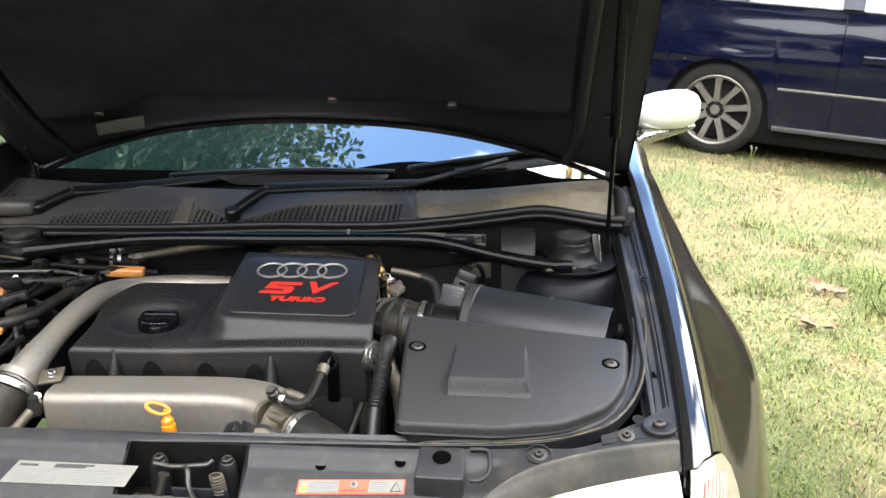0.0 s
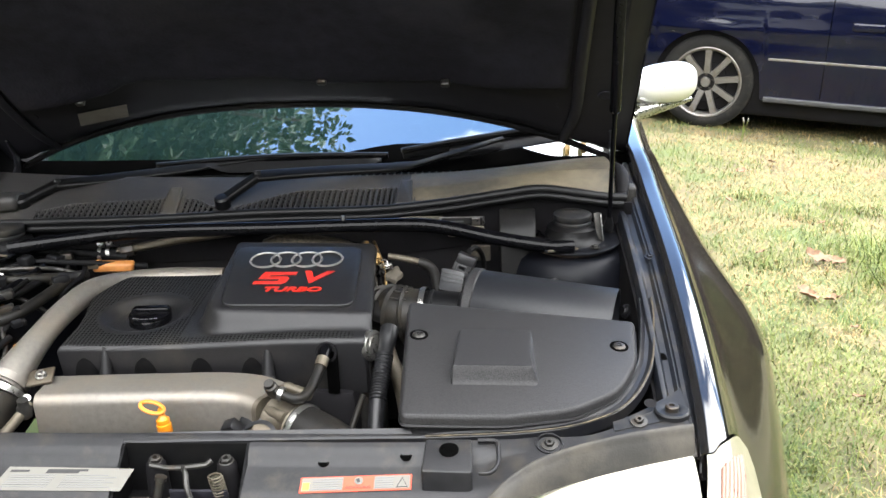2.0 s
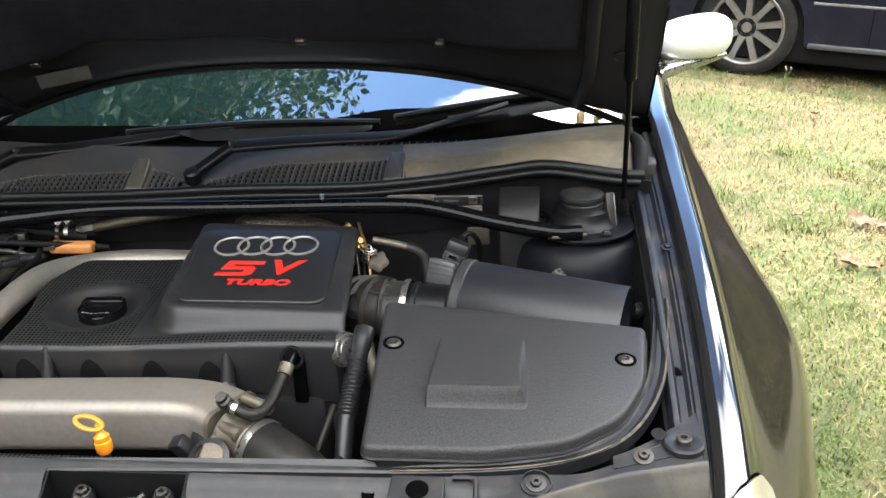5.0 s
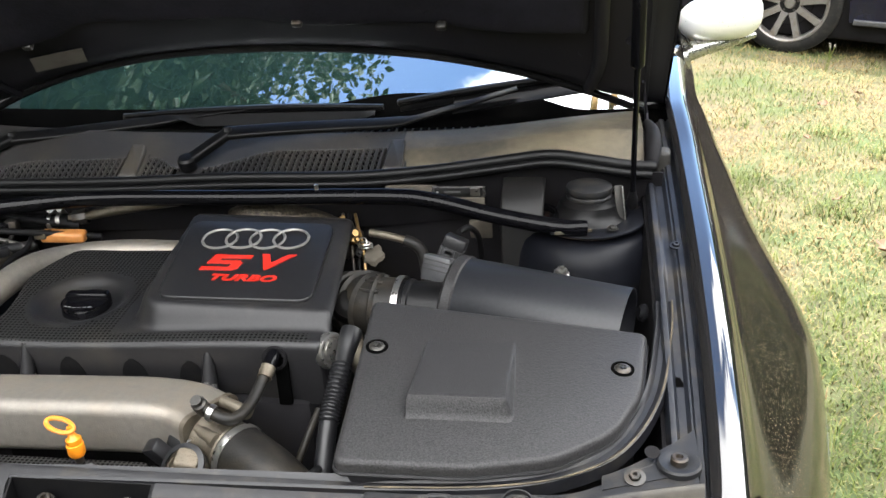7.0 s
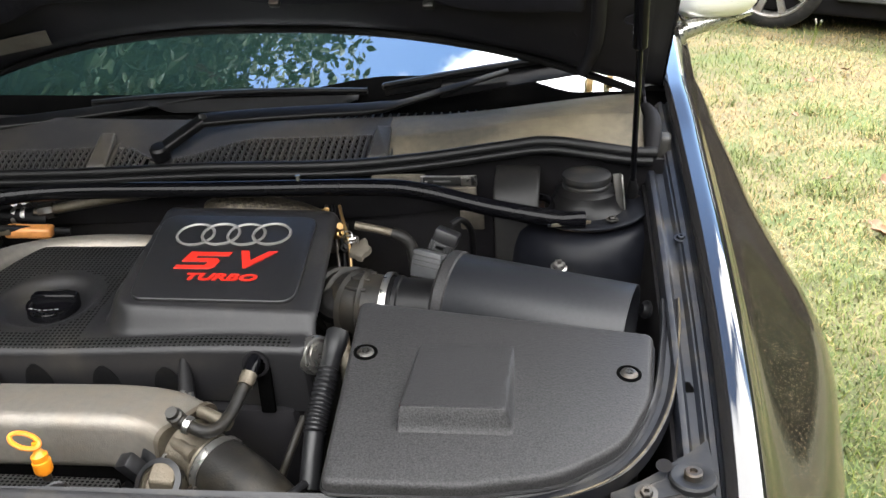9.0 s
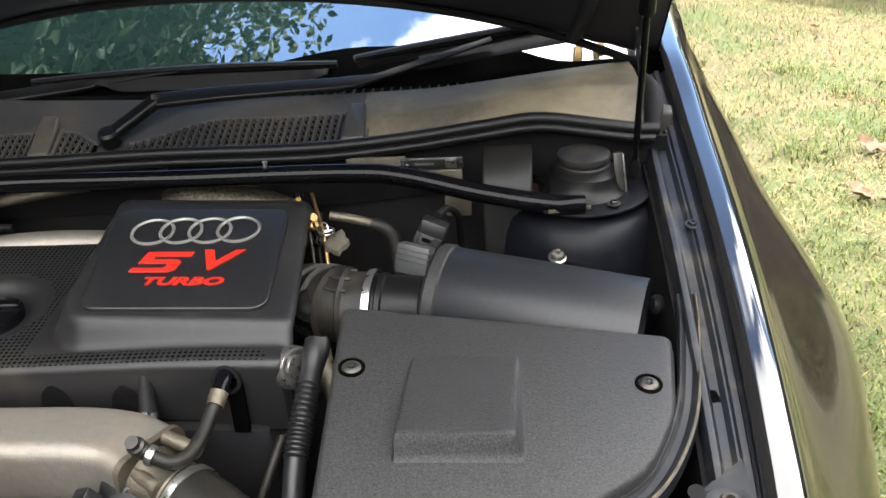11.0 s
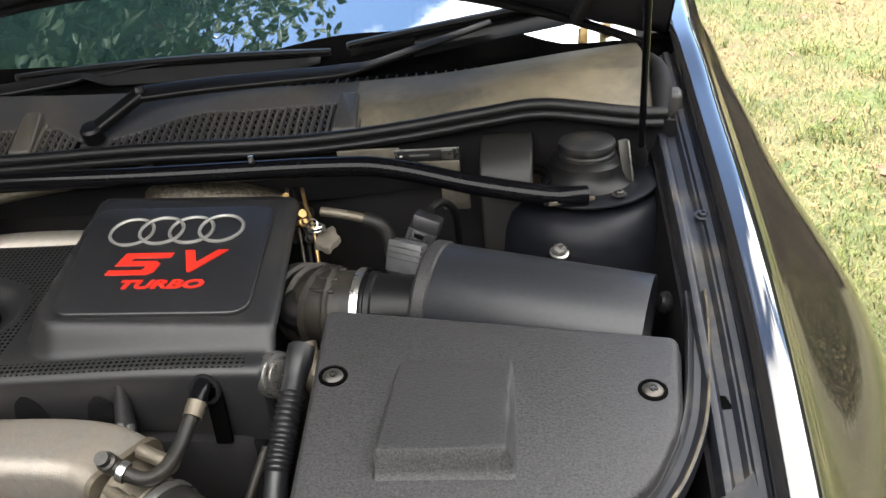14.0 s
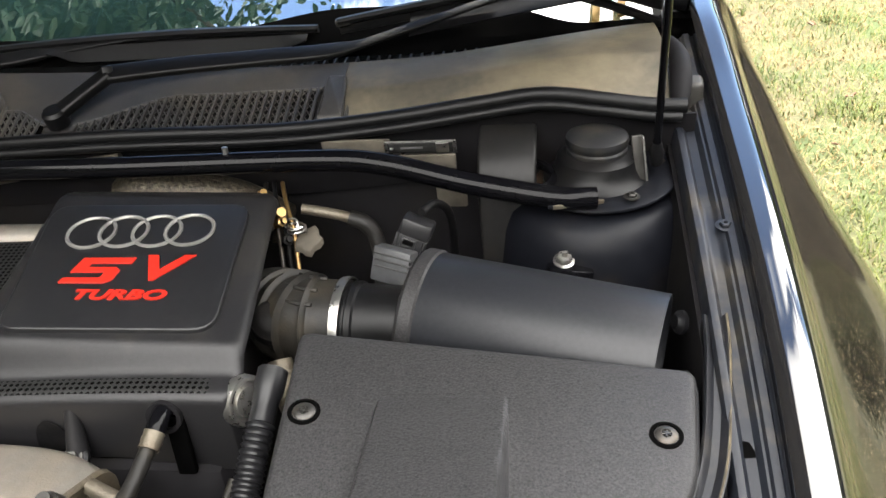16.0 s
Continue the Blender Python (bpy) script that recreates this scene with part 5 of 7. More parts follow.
# bolts and holes of the wing rail
bolt("rail_bolt", (0.651, 1.547, 0.9165), (0, -0.16, 1), 0.0055, car, bay_paint, 1.7)
bolt("rail_bolt", (0.641, 1.211, 0.8275), (0, -0.2, 1), 0.0065, car, bay_paint, 1.9)
part("square_hole", box((0.640, 1.308, 0.8448), (0.019, 0.016, 0.008), 0.001, (14.6, 0, 0)), recess_shade, car)
big = part("adjuster_washer", lathe([(0, 0.002), (0.010, 0.002), (0.013, 0.004), (0.021, 0.004), (0.023, 0.002), (0.023, -0.004)], pose(0.627, 1.170, 0.834), 32), carrier_grey, car, "broad worn steel washer")
part("adjuster_nut", lathe([(0.009, 0.002), (0.009, 0.008), (0.0075, 0.0095), (0.004, 0.0095), (0.0035, 0.006), (0, 0.006)], pose(0.627, 1.170, 0.834), 18), dark_steel, big)

# ---- bulkhead fittings behind the engine ----
strap = thing("black_duct", (0.434, 1.70, 0.75), "broad matt black plastic duct below the cowl", "duct")
part("duct_lip", box((0.434, 1.752, 0.948), (0.072, 0.022, 0.005), 0.002), lit_cowl, strap, "dusty brown duct lip")
part("duct_band", tube(spline([(0.434, 1.765, 0.940), (0.434, 1.728, 0.941), (0.434, 1.690, 0.930), (0.434, 1.668, 0.900), (0.436, 1.660, 0.855), (0.438, 1.655, 0.78), (0.438, 1.652, 0.66)], 6), 1.0, up=(1, 0, 0), section=[(b, a) for a, b in rounded_rect(0.033, 0.006, 0.004, 3)][::-1]), duct_plastic, strap)
boards = thing("insulation_board", (0.29, 1.755, 0.88), "beige insulation boards on the bulkhead", "insulation")
part("board", box((0.256, 1.722, 0.9285), (0.082, 0.005, 0.022), 0.002, (10, 0, 0)), beige, boards)
part("board", box((0.339, 1.719, 0.9095), (0.068, 0.005, 0.022), 0.003, (10, 0, 2)), beige, boards)
part("board", box((0.366, 1.715, 0.868), (0.036, 0.006, 0.034), 0.003, (14, 0, 0)), beige, boards)
plate = thing("type_plate", (0.332, 1.722, 0.90), "black type plate with silver rivets", "plate")
part("plate_frame", box((0.332, 1.7205, 0.9285), (0.084, 0.003, 0.022), 0.001, (26, 0, 2)), steel, plate)
part("plate_field", box((0.332, 1.7190, 0.9290), (0.076, 0.003, 0.018), 0.001, (26, 0, 2)), print_black, plate)
part("plate_end", box((0.358, 1.7178, 0.9292), (0.015, 0.003, 0.016), 0.0008, (26, 0, 2)), steel, plate)
part("rivet", lathe([(0.0028, 0), (0.002, 0.0015), (0, 0.002)], aim((0.2985, 1.7165, 0.929), (0, -0.6, 0.8)), 10), steel, plate)
part("print_bar", box((0.322, 1.7172, 0.9293), (0.026, 0.001, 0.004), 0, (26, 0, 2)), print_grey, plate)

# foil, pipes and clips behind the cover
brass = material("dull_brass", (0.42, 0.27, 0.11), 0.35, 0.85, scale=90, amount=0.4, stain=(0.16, 0.10, 0.05), stain_scale=40)
back = thing("turbo_plumbing", (0.03, 1.69, 0.80), "foil-wrapped turbo plumbing behind the engine", "plumbing")
hose("foil_hose", [(-0.03, 1.695, 0.880), (0.0, 1.695, 0.890), (0.04, 1.695, 0.888), (0.11, 1.690, 0.878), (0.17, 1.672, 0.855)], 0.026, foil, back, "crumpled braided foil")
hose("foil_hose", [(0.05, 1.70, 0.90), (0.10, 1.695, 0.892), (0.15, 1.685, 0.876)], 0.013, foil, back)
for i in range(3):
    hose("clip_wire", [(0.150 + i * 0.010, 1.69, 0.900), (0.160 + i * 0.011, 1.655, 0.898 - 0.003 * i), (0.176 + i * 0.009, 1.628, 0.872), (0.184 + i * 0.009, 1.60, 0.83)], 0.0026, (dark_steel, rubber, brass)[i], back)
for at, way, r, h, m in (((0.160, 1.640, 0.908), (0.4, -0.5, 0.7), 0.0065, 0.014, brass), ((0.174, 1.628, 0.894), (-0.3, -0.6, 0.7), 0.0050, 0.012, steel), ((0.182, 1.622, 0.884), (0.7, -0.4, 0.5), 0.0058, 0.010, brass), ((0.170, 1.622, 0.878), (0.2, -0.8, 0.4), 0.0045, 0.014, dark_steel), ((0.190, 1.612, 0.866), (0.5, -0.6, 0.6), 0.0062, 0.012, rubber)):
    part("union", lathe([(0, -h), (r * 0.7, -h), (r * 0.7, -h * 0.3), (r, -h * 0.3), (r, h * 0.4), (r * 0.6, h * 0.5), (r * 0.6, h), (0, h)], aim(at, way), 6), m, back)
part("spring_clip", tube([(0.194 + 0.008 * math.cos(a), 1.622 + 0.003 * math.sin(2 * a), 0.881 + 0.008 * math.sin(a)) for a in steps(0, 2 * math.pi, 20)[:-1]], 0.0011, 5, closed=True), steel, back)
hose("steel_pipe", [(0.200, 1.655, 0.884), (0.225, 1.652, 0.881), (0.250, 1.650, 0.876), (0.262, 1.648, 0.872)], 0.0062, dull_cast, back, "dull steel pipe stub")
hose("rubber_elbow", [(0.255, 1.650, 0.874), (0.272, 1.648, 0.868), (0.284, 1.645, 0.850), (0.290, 1.63, 0.81), (0.285, 1.60, 0.76)], 0.0095, hose_rubber, back)
# thin dark half-ellipses painting the shade of hollows in the front wall
for x in (-0.248, -0.153, -0.063, 0.018):
    part("hollow_shade", sheet(lambda a, b: Vector((x + 0.021 * a * math.sqrt(max(0.02, 1 - b * b)), 1.3622 - 0.0094 * b, 0.773 + 0.052 * b)), steps(-1, 1, 8), steps(0, 1, 8), 0.0008), rubber, engine_cover)
part("clip_plate", slab([(0.212 + r * math.cos(radians(a)), 1.620 + r * math.sin(radians(a))) for a, r in zip(range(0, 360, 24), [0.017, 0.0125, 0.015] * 5)], lambda x, y: 0.866 + 0.5 * (y - 1.62), 0.008, 0.002), beige, back, "pale plastic clip")
part("clip_spring", tube([(0.200 + 0.010 * math.cos(a), 1.622 + 0.010 * math.sin(a), 0.872 + 0.0008 * a) for a in steps(0, 12, 40)], 0.0014, 6), steel, back)
hose("grey_pipe", [(-0.345, 1.692, 0.881), (-0.31, 1.696, 0.886), (-0.26, 1.704, 0.893), (-0.19, 1.714, 0.902), (-0.10, 1.722, 0.912), (-0.04, 1.726, 0.918)], 0.0080, dull_cast, back, "dull grey metal pipe")
part("pipe_nut", lathe([(0.012, -0.012), (0.013, -0.01), (0.013, 0.01), (0.012, 0.012)], aim((-0.300, 1.697, 0.887), (1, 0.12, 0.14)), 8), dark_steel, back)
part("brown_block", box((-0.318, 1.665, 0.866), (0.075, 0.022, 0.018), 0.005, (6, 2, 4), k=3), copper, back, "brown resin clip block")

# ---- right flank of the engine ----
flank = thing("engine_plumbing", (0.21, 1.40, 0.70), "black hoses and fittings between engine and filter box", "plumbing")
part("ribbed_knob", lathe([(0, 0.024), (0.016, 0.024), (0.022, 0.020), (0.024, 0.014), (0.027, 0.012), (0.027, 0.006), (0.024, 0.004), (0.027, 0.0), (0.027, -0.008), (0.018, -0.012), (0.015, -0.05)], aim((0.200, 1.494, 0.838), (0.30, -0.5, 0.75)) @ Matrix.Scale(0.86, 4), 30), rubber, flank, "ribbed black valve housing")
hose("tan_hose", [(0.212, 1.462, 0.815), (0.222, 1.44, 0.785), (0.238, 1.42, 0.755), (0.25, 1.40, 0.70)], 0.0125, dull_cast, flank, "tan-coloured dusty hose")
part("bright_flange", lathe([(0.0, 0.010), (0.013, 0.010), (0.0145, 0.006), (0.0165, 0.006), (0.0175, 0.009), (0.0200, 0.009), (0.0215, 0.005), (0.0215, -0.004), (0.018, -0.006), (0.018, -0.02)], aim((0.203, 1.374, 0.836), (0.80, -0.50, 0.25)) @ Matrix.Scale(1.12, 4), 32), steel, flank, "bright metal flange")
conduit = spline([(0.230, 1.392, 0.856), (0.227, 1.350, 0.834), (0.224, 1.308, 0.810), (0.222, 1.275, 0.788), (0.222, 1.235, 0.745)], 24)
part("conduit", tube(conduit, [0.0118 + 0.0026 * smooth(20, 8, i) + (0.0020 if 26 < i < 70 and i % 3 == 0 else 0.0) for i in range(len(conduit))], 16), smooth_plastic, flank, "corrugated black conduit")
hose("side_hose", [(0.215, 1.36, 0.80), (0.216, 1.30, 0.76), (0.214, 1.24, 0.72), (0.21, 1.2, 0.66)], 0.011, rubber, flank)
hose("thin_hose", [(0.19, 1.345, 0.765), (0.18, 1.31, 0.74), (0.165, 1.28, 0.70)], 0.005, hose_rubber, flank)
part("small_plug", box((0.196, 1.235, 0.735), (0.022, 0.018, 0.022), 0.004, (20, 10, 15)), smooth_plastic, flank)
part("brass_nut", lathe([(0.0, 0.012), (0.006, 0.012), (0.007, 0.008), (0.007, -0.008), (0.005, -0.012)], aim((0.178, 1.632, 0.888), (0.5, -0.5, 0.6)), 6), brass, back, "dull brass union nut")
bolt("chrome_bolt", (0.496, 1.589, 0.852), (0.1, -0.3, 1), 0.0085, filter_shield, steel, 1.35, 0.7, "bright chrome bolt")
part("bolt_arm", box((0.502, 1.584, 0.838), (0.05, 0.02, 0.02), 0.004, (0, 10, 10)), gloss_black, filter_shield)
for z, y in ((0.842, 1.490), (0.808, 1.44)):
    part("wing_plug", lathe([(0, 0.012), (0.007, 0.012), (0.010, 0.008), (0.012, 0.007), (0.012, 0.003), (0.008, 0), (0.008, -0.03)], aim((0.611, y, z), (-0.9, -0.3, 0.3)), 20), smooth_plastic, car)

# ---- breather pipe into the cover ----
breather = thing("breather_hose", (0.11, 1.30, 0.74), "black breather hose with a braided sleeve", "hose")
hose("hose_bend", [(0.136, 1.328, 0.836), (0.131, 1.308, 0.824), (0.126, 1.284, 0.813), (0.120, 1.262, 0.809), (0.109, 1.248, 0.810), (0.093, 1.247, 0.816), (0.080, 1.251, 0.822)], 0.0074, hose_rubber, breather)
part("sleeve", lathe([(0.0080, -0.008), (0.0098, -0.008), (0.0090, -0.004), (0.0100, 0), (0.0092, 0.004), (0.0098, 0.008), (0.0080, 0.008)], aim((0.1345, 1.322, 0.832), (0.15, 0.85, 0.5)), 18), dull_cast, breather, "grey braided sleeve")
hose("hose_end", [(0.136, 1.328, 0.836), (0.137, 1.342, 0.842), (0.137, 1.362, 0.842)], 0.0092, gloss_black, breather)
part("cover_port", lathe([(0.0125, -0.002), (0.0165, -0.002), (0.0165, 0.004), (0.0125, 0.004), (0.0125, -0.02), (0, -0.02)], aim((0.137, 1.3505, 0.836), (0, -1, 0.12)), 26), void, engine_cover)
part("port_slot", box((0.144, 1.3535, 0.800), (0.018, 0.0075, 0.070), 0.002), recess_shade, engine_cover)
part("hose_tee", lathe([(0, -0.012), (0.008, -0.012), (0.0095, -0.006), (0.0095, 0.010), (0.007, 0.012), (0.007, 0.018), (0, 0.018)], aim((0.074, 1.254, 0.822), (-0.1, -0.5, 0.85)), 14), dark_steel, breather)
clamp((0.088, 1.248, 0.8185), (1, -0.2, -0.35), 0.0090, breather, 0.007)
part("vacuum_stub", lathe([(0.0075, -0.02), (0.0075, 0.016), (0.0095, 0.017), (0.0095, 0.022), (0.004, 0.023), (0, 0.02)], aim((0.104, 1.282, 0.806), (0.75, -0.3, -0.1)), 18), dull_cast, breather, "short cast stub")

# lugs on the cover's front wall
for x in (-0.213, 0.044):
    lug = part("front_lug", tube(spline([(x, 1.360, 0.842), (x, 1.353, 0.816), (x, 1.347, 0.792)], 4), [0.006 + 0.005 * t for t in steps(0, 1, 8)], 12), plastic, engine_cover)
    part("lug_foot", lathe([(0.013, -0.004), (0.013, 0.002), (0.011, 0.004), (0, 0.004)], aim((x, 1.340, 0.791), (0, -0.55, 0.8)), 20), plastic, lug)
    bolt("lug_bolt", (x, 1.338, 0.795), (0, -0.55, 0.8), 0.0062, lug, dark_steel, 1.5)

# ---- throttle body and boost hose ----
throttle = thing("throttle_body", (0.11, 1.25, 0.70), "dirty cast throttle body with a steel clamp", "throttle body")
TD = Vector((0.84, -0.53, -0.10)).normalized()
T0 = Vector((0.070, 1.276, 0.766))
part("housing", lathe([(0.036, 0.0), (0.036, 0.008), (0.034, 0.012), (0.034, 0.040), (0.0355, 0.042), (0.034, 0.048), (0, 0.048)], aim(T0, TD), 36), dull_cast, throttle)
part("actuator", lathe([(0.024, -0.01), (0.028, -0.008), (0.028, 0.018), (0.022, 0.020), (0.020, 0.016), (0, 0.016)], aim((0.062, 1.222, 0.752), (-0.12, -0.60, 0.75)) @ Matrix.Scale(0.9, 4), 32), dull_cast, throttle, "round cast actuator housing")
part("actuator_ring", lathe([(0.022, 0.018), (0.030, 0.018), (0.031, 0.024), (0.024, 0.026)], aim((0.062, 1.222, 0.752), (-0.12, -0.60, 0.75)) @ Matrix.Scale(0.9, 4), 32), smooth_plastic, throttle, "black clip ring")
for dx, dz in ((0.0, 0.0), (0.018, -0.012)):
    bolt("flange_bolt", (0.078 + dx, 1.222 - dx * 0.4, 0.768 + dz), (0.75, -0.5, 0.2), 0.0052, throttle, dark_steel, 1.4, 0.9)
part("actuator_cap", slab(rounded([(0.046, 1.208), (0.078, 1.206), (0.080, 1.226), (0.050, 1.230)], 0.005), lambda x, y: 0.776 + 0.7 * (y - 1.216), 0.010, 0.003), dull_cast, throttle, "cast cover plate")
part("side_stub", lathe([(0.0078, -0.018), (0.0078, 0.012), (0.0100, 0.013), (0.0100, 0.021), (0.005, 0.022), (0.0045, 0.016), (0, 0.016)], aim((0.078, 1.247, 0.787), (0.80, -0.55, -0.05)), 18), dull_cast, throttle, "short cast stub")
clamp(T0 + TD * 0.054, TD, 0.0372, throttle, 0.010, 300)
boost = thing("boost_hose", (0.17, 1.22, 0.66), "black rubber boost hose with faded print", "hose")
bh = part("boost_bend", tube(spline([T0 + TD * 0.046, T0 + TD * 0.08, T0 + TD * 0.115 + Vector((0, 0, -0.004)), T0 + TD * 0.145 + Vector((0.004, 0, -0.022)), T0 + TD * 0.165 + Vector((0.008, 0.0, -0.06)), T0 + TD * 0.17 + Vector((0.008, 0.0, -0.11))], 7), 0.0362, 30), hose_rubber, boost)
part("hose_bracket", box(T0 + TD * 0.155 + Vector((0.012, 0.006, 0.014)), (0.010, 0.046, 0.020), 0.004, (0, 30, -30)), smooth_plastic, boost)

# ---- map sensor plug and dipstick ----
msensor = thing("boost_sensor", (0.035, 1.235, 0.74), "black boost sensor plug on the plenum", "sensor")
part("sensor_foot", box((0.042, 1.250, 0.765), (0.046, 0.024, 0.010), 0.004, (55, 0, -18)), smooth_plastic, msensor)
ms = part("sensor_plug", box((0.020, 1.238, 0.762), (0.022, 0.020, 0.042), 0.003, (24, -24, -20)), smooth_plastic, msensor)
part("plug_window", box((0.017, 1.2285, 0.768), (0.012, 0.003, 0.014), 0.001, (24, -24, -20)), dark_steel, ms)
hose("sensor_cable", [(0.012, 1.232, 0.742), (-0.004, 1.225, 0.728), (-0.008, 1.21, 0.715), (0.012, 1.19, 0.70)], 0.008, rubber, msensor)
bolt("sensor_bolt", (0.056, 1.248, 0.772), (0.1, -0.75, 0.6), 0.006, msensor, dark_steel, 1.3, 0.8)
dip = thing("oil_dipstick", (-0.082, 1.218, 0.70), "orange plastic oil dipstick handle", "dipstick")
lp = [Vector((-0.089 + 0.0165 * math.cos(a), 1.213 + 0.006 * math.sin(a), 0.815 + 0.0050 * math.sin(a) - 0.0045 * math.cos(a))) for a in steps(0, 2 * math.pi, 30)[:-1]]
part("pull_ring", tube(lp, 0.0030, 8, closed=True, flat=1.0), orange, dip)
part("handle_stem", lathe([(0.008, -0.024), (0.0105, -0.020), (0.0105, -0.008), (0.0085, -0.007), (0.0095, -0.004), (0.0095, 0.0), (0.006, 0.003), (0.004, 0.008), (0.004, 0.016), (0, 0.016)], aim((-0.076, 1.213, 0.797), (-0.10, 0.05, 1)), 20), orange, dip)
part("guide_tube", tube([(-0.077, 1.216, 0.775), (-0.074, 1.222, 0.70), (-0.07, 1.235, 0.58)], 0.0055, 10), dark_steel, dip)
shelf = thing("front_shroud", (-0.14, 1.18, 0.72), "perforated black plastic shroud before the plenum", "shroud")
part("shroud_plate", slab(rounded([(-0.30, 1.132), (0.01, 1.136), (0.01, 1.225), (-0.30, 1.225)], 0.01), lambda x, y: 0.770 - 0.12 * (y - 1.13), 0.006, 0.002), perforated, shelf)
part("shroud_hole", lathe([(0.012, 0.0), (0.014, 0.0015), (0.0155, 0)], pose(-0.055, 1.195, 0.7635), 24), smooth_plastic, shelf)
part("hole_well", lathe([(0, 0), (0.012, 0)], pose(-0.055, 1.195, 0.7632), 24), void, shelf)
part("shroud_hole", lathe([(0, 0), (0.013, 0)], pose(-0.262, 1.165, 0.7672), 24), void, shelf)

# fittings of the charge pipe
clamp((-0.357, 1.296, 0.797), (-0.2, -0.75, -0.6), 0.0365, charge_pipe, 0.010, 330)
part("pipe_collar", lathe([(0.028, -0.006), (0.034, -0.006), (0.0345, 0.006), (0.029, 0.008)], aim((-0.353, 1.312, 0.806), (0.2, 0.75, 0.5)), 36), cast, charge_pipe)
ear = part("mount_ear", box((-0.302, 1.318, 0.810), (0.040, 0.034, 0.006), 0.003, (18, -8, 10)), dull_cast, charge_pipe)
bolt("ear_bolt", (-0.300, 1.316, 0.814), (0.1, -0.3, 1), 0.0065, ear, steel, 1.4, 0.8)
hose("side_pipe", [(-0.400, 1.23, 0.735), (-0.37, 1.225, 0.738), (-0.335, 1.235, 0.752), (-0.31, 1.255, 0.778), (-0.300, 1.272, 0.79)], 0.008, dull_cast, charge_pipe, "dull metal coolant pipe")
part("pipe_tee", lathe([(0, -0.012), (0.011, -0.012), (0.011, 0.004), (0.008, 0.008), (0.008, 0.018), (0, 0.018)], aim((-0.305, 1.262, 0.785), (0.1, -0.2, 1)), 14), dark_steel, charge_pipe)

# ---- left side of the bay: hoses, cables and plugs ----
wiring = thing("wiring_harness", (-0.48, 1.52, 0.70), "tangle of black hoses, cables and plugs", "wiring")
for pts, r, m in (
        ([(-0.62, 1.56, 0.86), (-0.54, 1.555, 0.872), (-0.46, 1.56, 0.878), (-0.40, 1.60, 0.868), (-0.37, 1.66, 0.85)], 0.011, hose_rubber),
        ([(-0.64, 1.47, 0.85), (-0.56, 1.46, 0.868), (-0.49, 1.455, 0.866), (-0.44, 1.50, 0.868), (-0.42, 1.58, 0.866), (-0.41, 1.66, 0.84)], 0.009, rubber),
        ([(-0.60, 1.38, 0.83), (-0.52, 1.40, 0.845), (-0.45, 1.43, 0.848), (-0.41, 1.46, 0.852), (-0.39, 1.52, 0.858), (-0.38, 1.60, 0.86)], 0.013, hose_rubber),
        ([(-0.50, 1.62, 0.88), (-0.45, 1.63, 0.888), (-0.38, 1.64, 0.882), (-0.33, 1.66, 0.872), (-0.26, 1.68, 0.86)], 0.007, rubber),
        ([(-0.56, 1.66, 0.87), (-0.48, 1.67, 0.89), (-0.40, 1.68, 0.888), (-0.30, 1.69, 0.875)], 0.010, rubber),
        ([(-0.62, 1.30, 0.80), (-0.54, 1.315, 0.812), (-0.47, 1.33, 0.818), (-0.42, 1.36, 0.822), (-0.40, 1.42, 0.83)], 0.008, rubber),
        ([(-0.58, 1.50, 0.84), (-0.50, 1.52, 0.858), (-0.44, 1.54, 0.85), (-0.40, 1.55, 0.82)], 0.006, hose_rubber),
        ([(-0.47, 1.40, 0.86), (-0.44, 1.46, 0.874), (-0.43, 1.54, 0.878), (-0.45, 1.62, 0.87)], 0.005, rubber),
        ([(-0.52, 1.58, 0.89), (-0.44, 1.60, 0.886), (-0.40, 1.62, 0.876), (-0.36, 1.625, 0.862)], 0.0055, dark_steel)):
    hose("cable", pts, r * 0.8, m, wiring)
for at, size, turn, m in (((-0.475, 1.535, 0.885), (0.034, 0.020, 0.018), (10, 5, 30), smooth_plastic), ((-0.445, 1.485, 0.876), (0.05, 0.018, 0.016), (5, -12, 20), dark_steel),
                          ((-0.50, 1.445, 0.872), (0.036, 0.026, 0.02), (0, 10, -10), smooth_plastic), ((-0.40, 1.655, 0.885), (0.022, 0.02, 0.024), (0, 0, 10), dark_steel),
                          ((-0.38, 1.58, 0.872), (0.03, 0.016, 0.014), (0, 0, 40), smooth_plastic), ((-0.46, 1.62, 0.894), (0.026, 0.02, 0.018), (10, 0, -20), smooth_plastic)):
    part("plug", box(at, size, 0.004, turn), m, wiring)
tank = thing("coolant_tank", (-0.56, 1.52, 0.70), "rust-orange cap on a stained tank", "tank")
part("tank_body", box((-0.56, 1.50, 0.80), (0.13, 0.15, 0.13), 0.03, (0, 0, 8), k=4), void, tank)
part("tank_cap", lathe([(0.034, -0.012), (0.031, 0.006), (0.026, 0.012), (0, 0.014)], aim((-0.500, 1.500, 0.868), (0.1, -0.2, 1)), 28), copper, tank, "rust-orange cap")
for at, way, r in (((-0.484, 1.569, 0.862), (1, 0.2, 0.1), 0.013), ((-0.351, 1.69, 0.880), (1, 0.05, 0.05), 0.0125), ((-0.335, 1.692, 0.882), (1, 0.05, 0.05), 0.0125)):
    clamp(at, way, r - 0.001, wiring, 0.007, 40)
hose("sleeved_hose", [(-0.46, 1.66, 0.872), (-0.40, 1.685, 0.878), (-0.345, 1.691, 0.881), (-0.32, 1.694, 0.882)], 0.0118, rubber, wiring, "short sleeved hose")
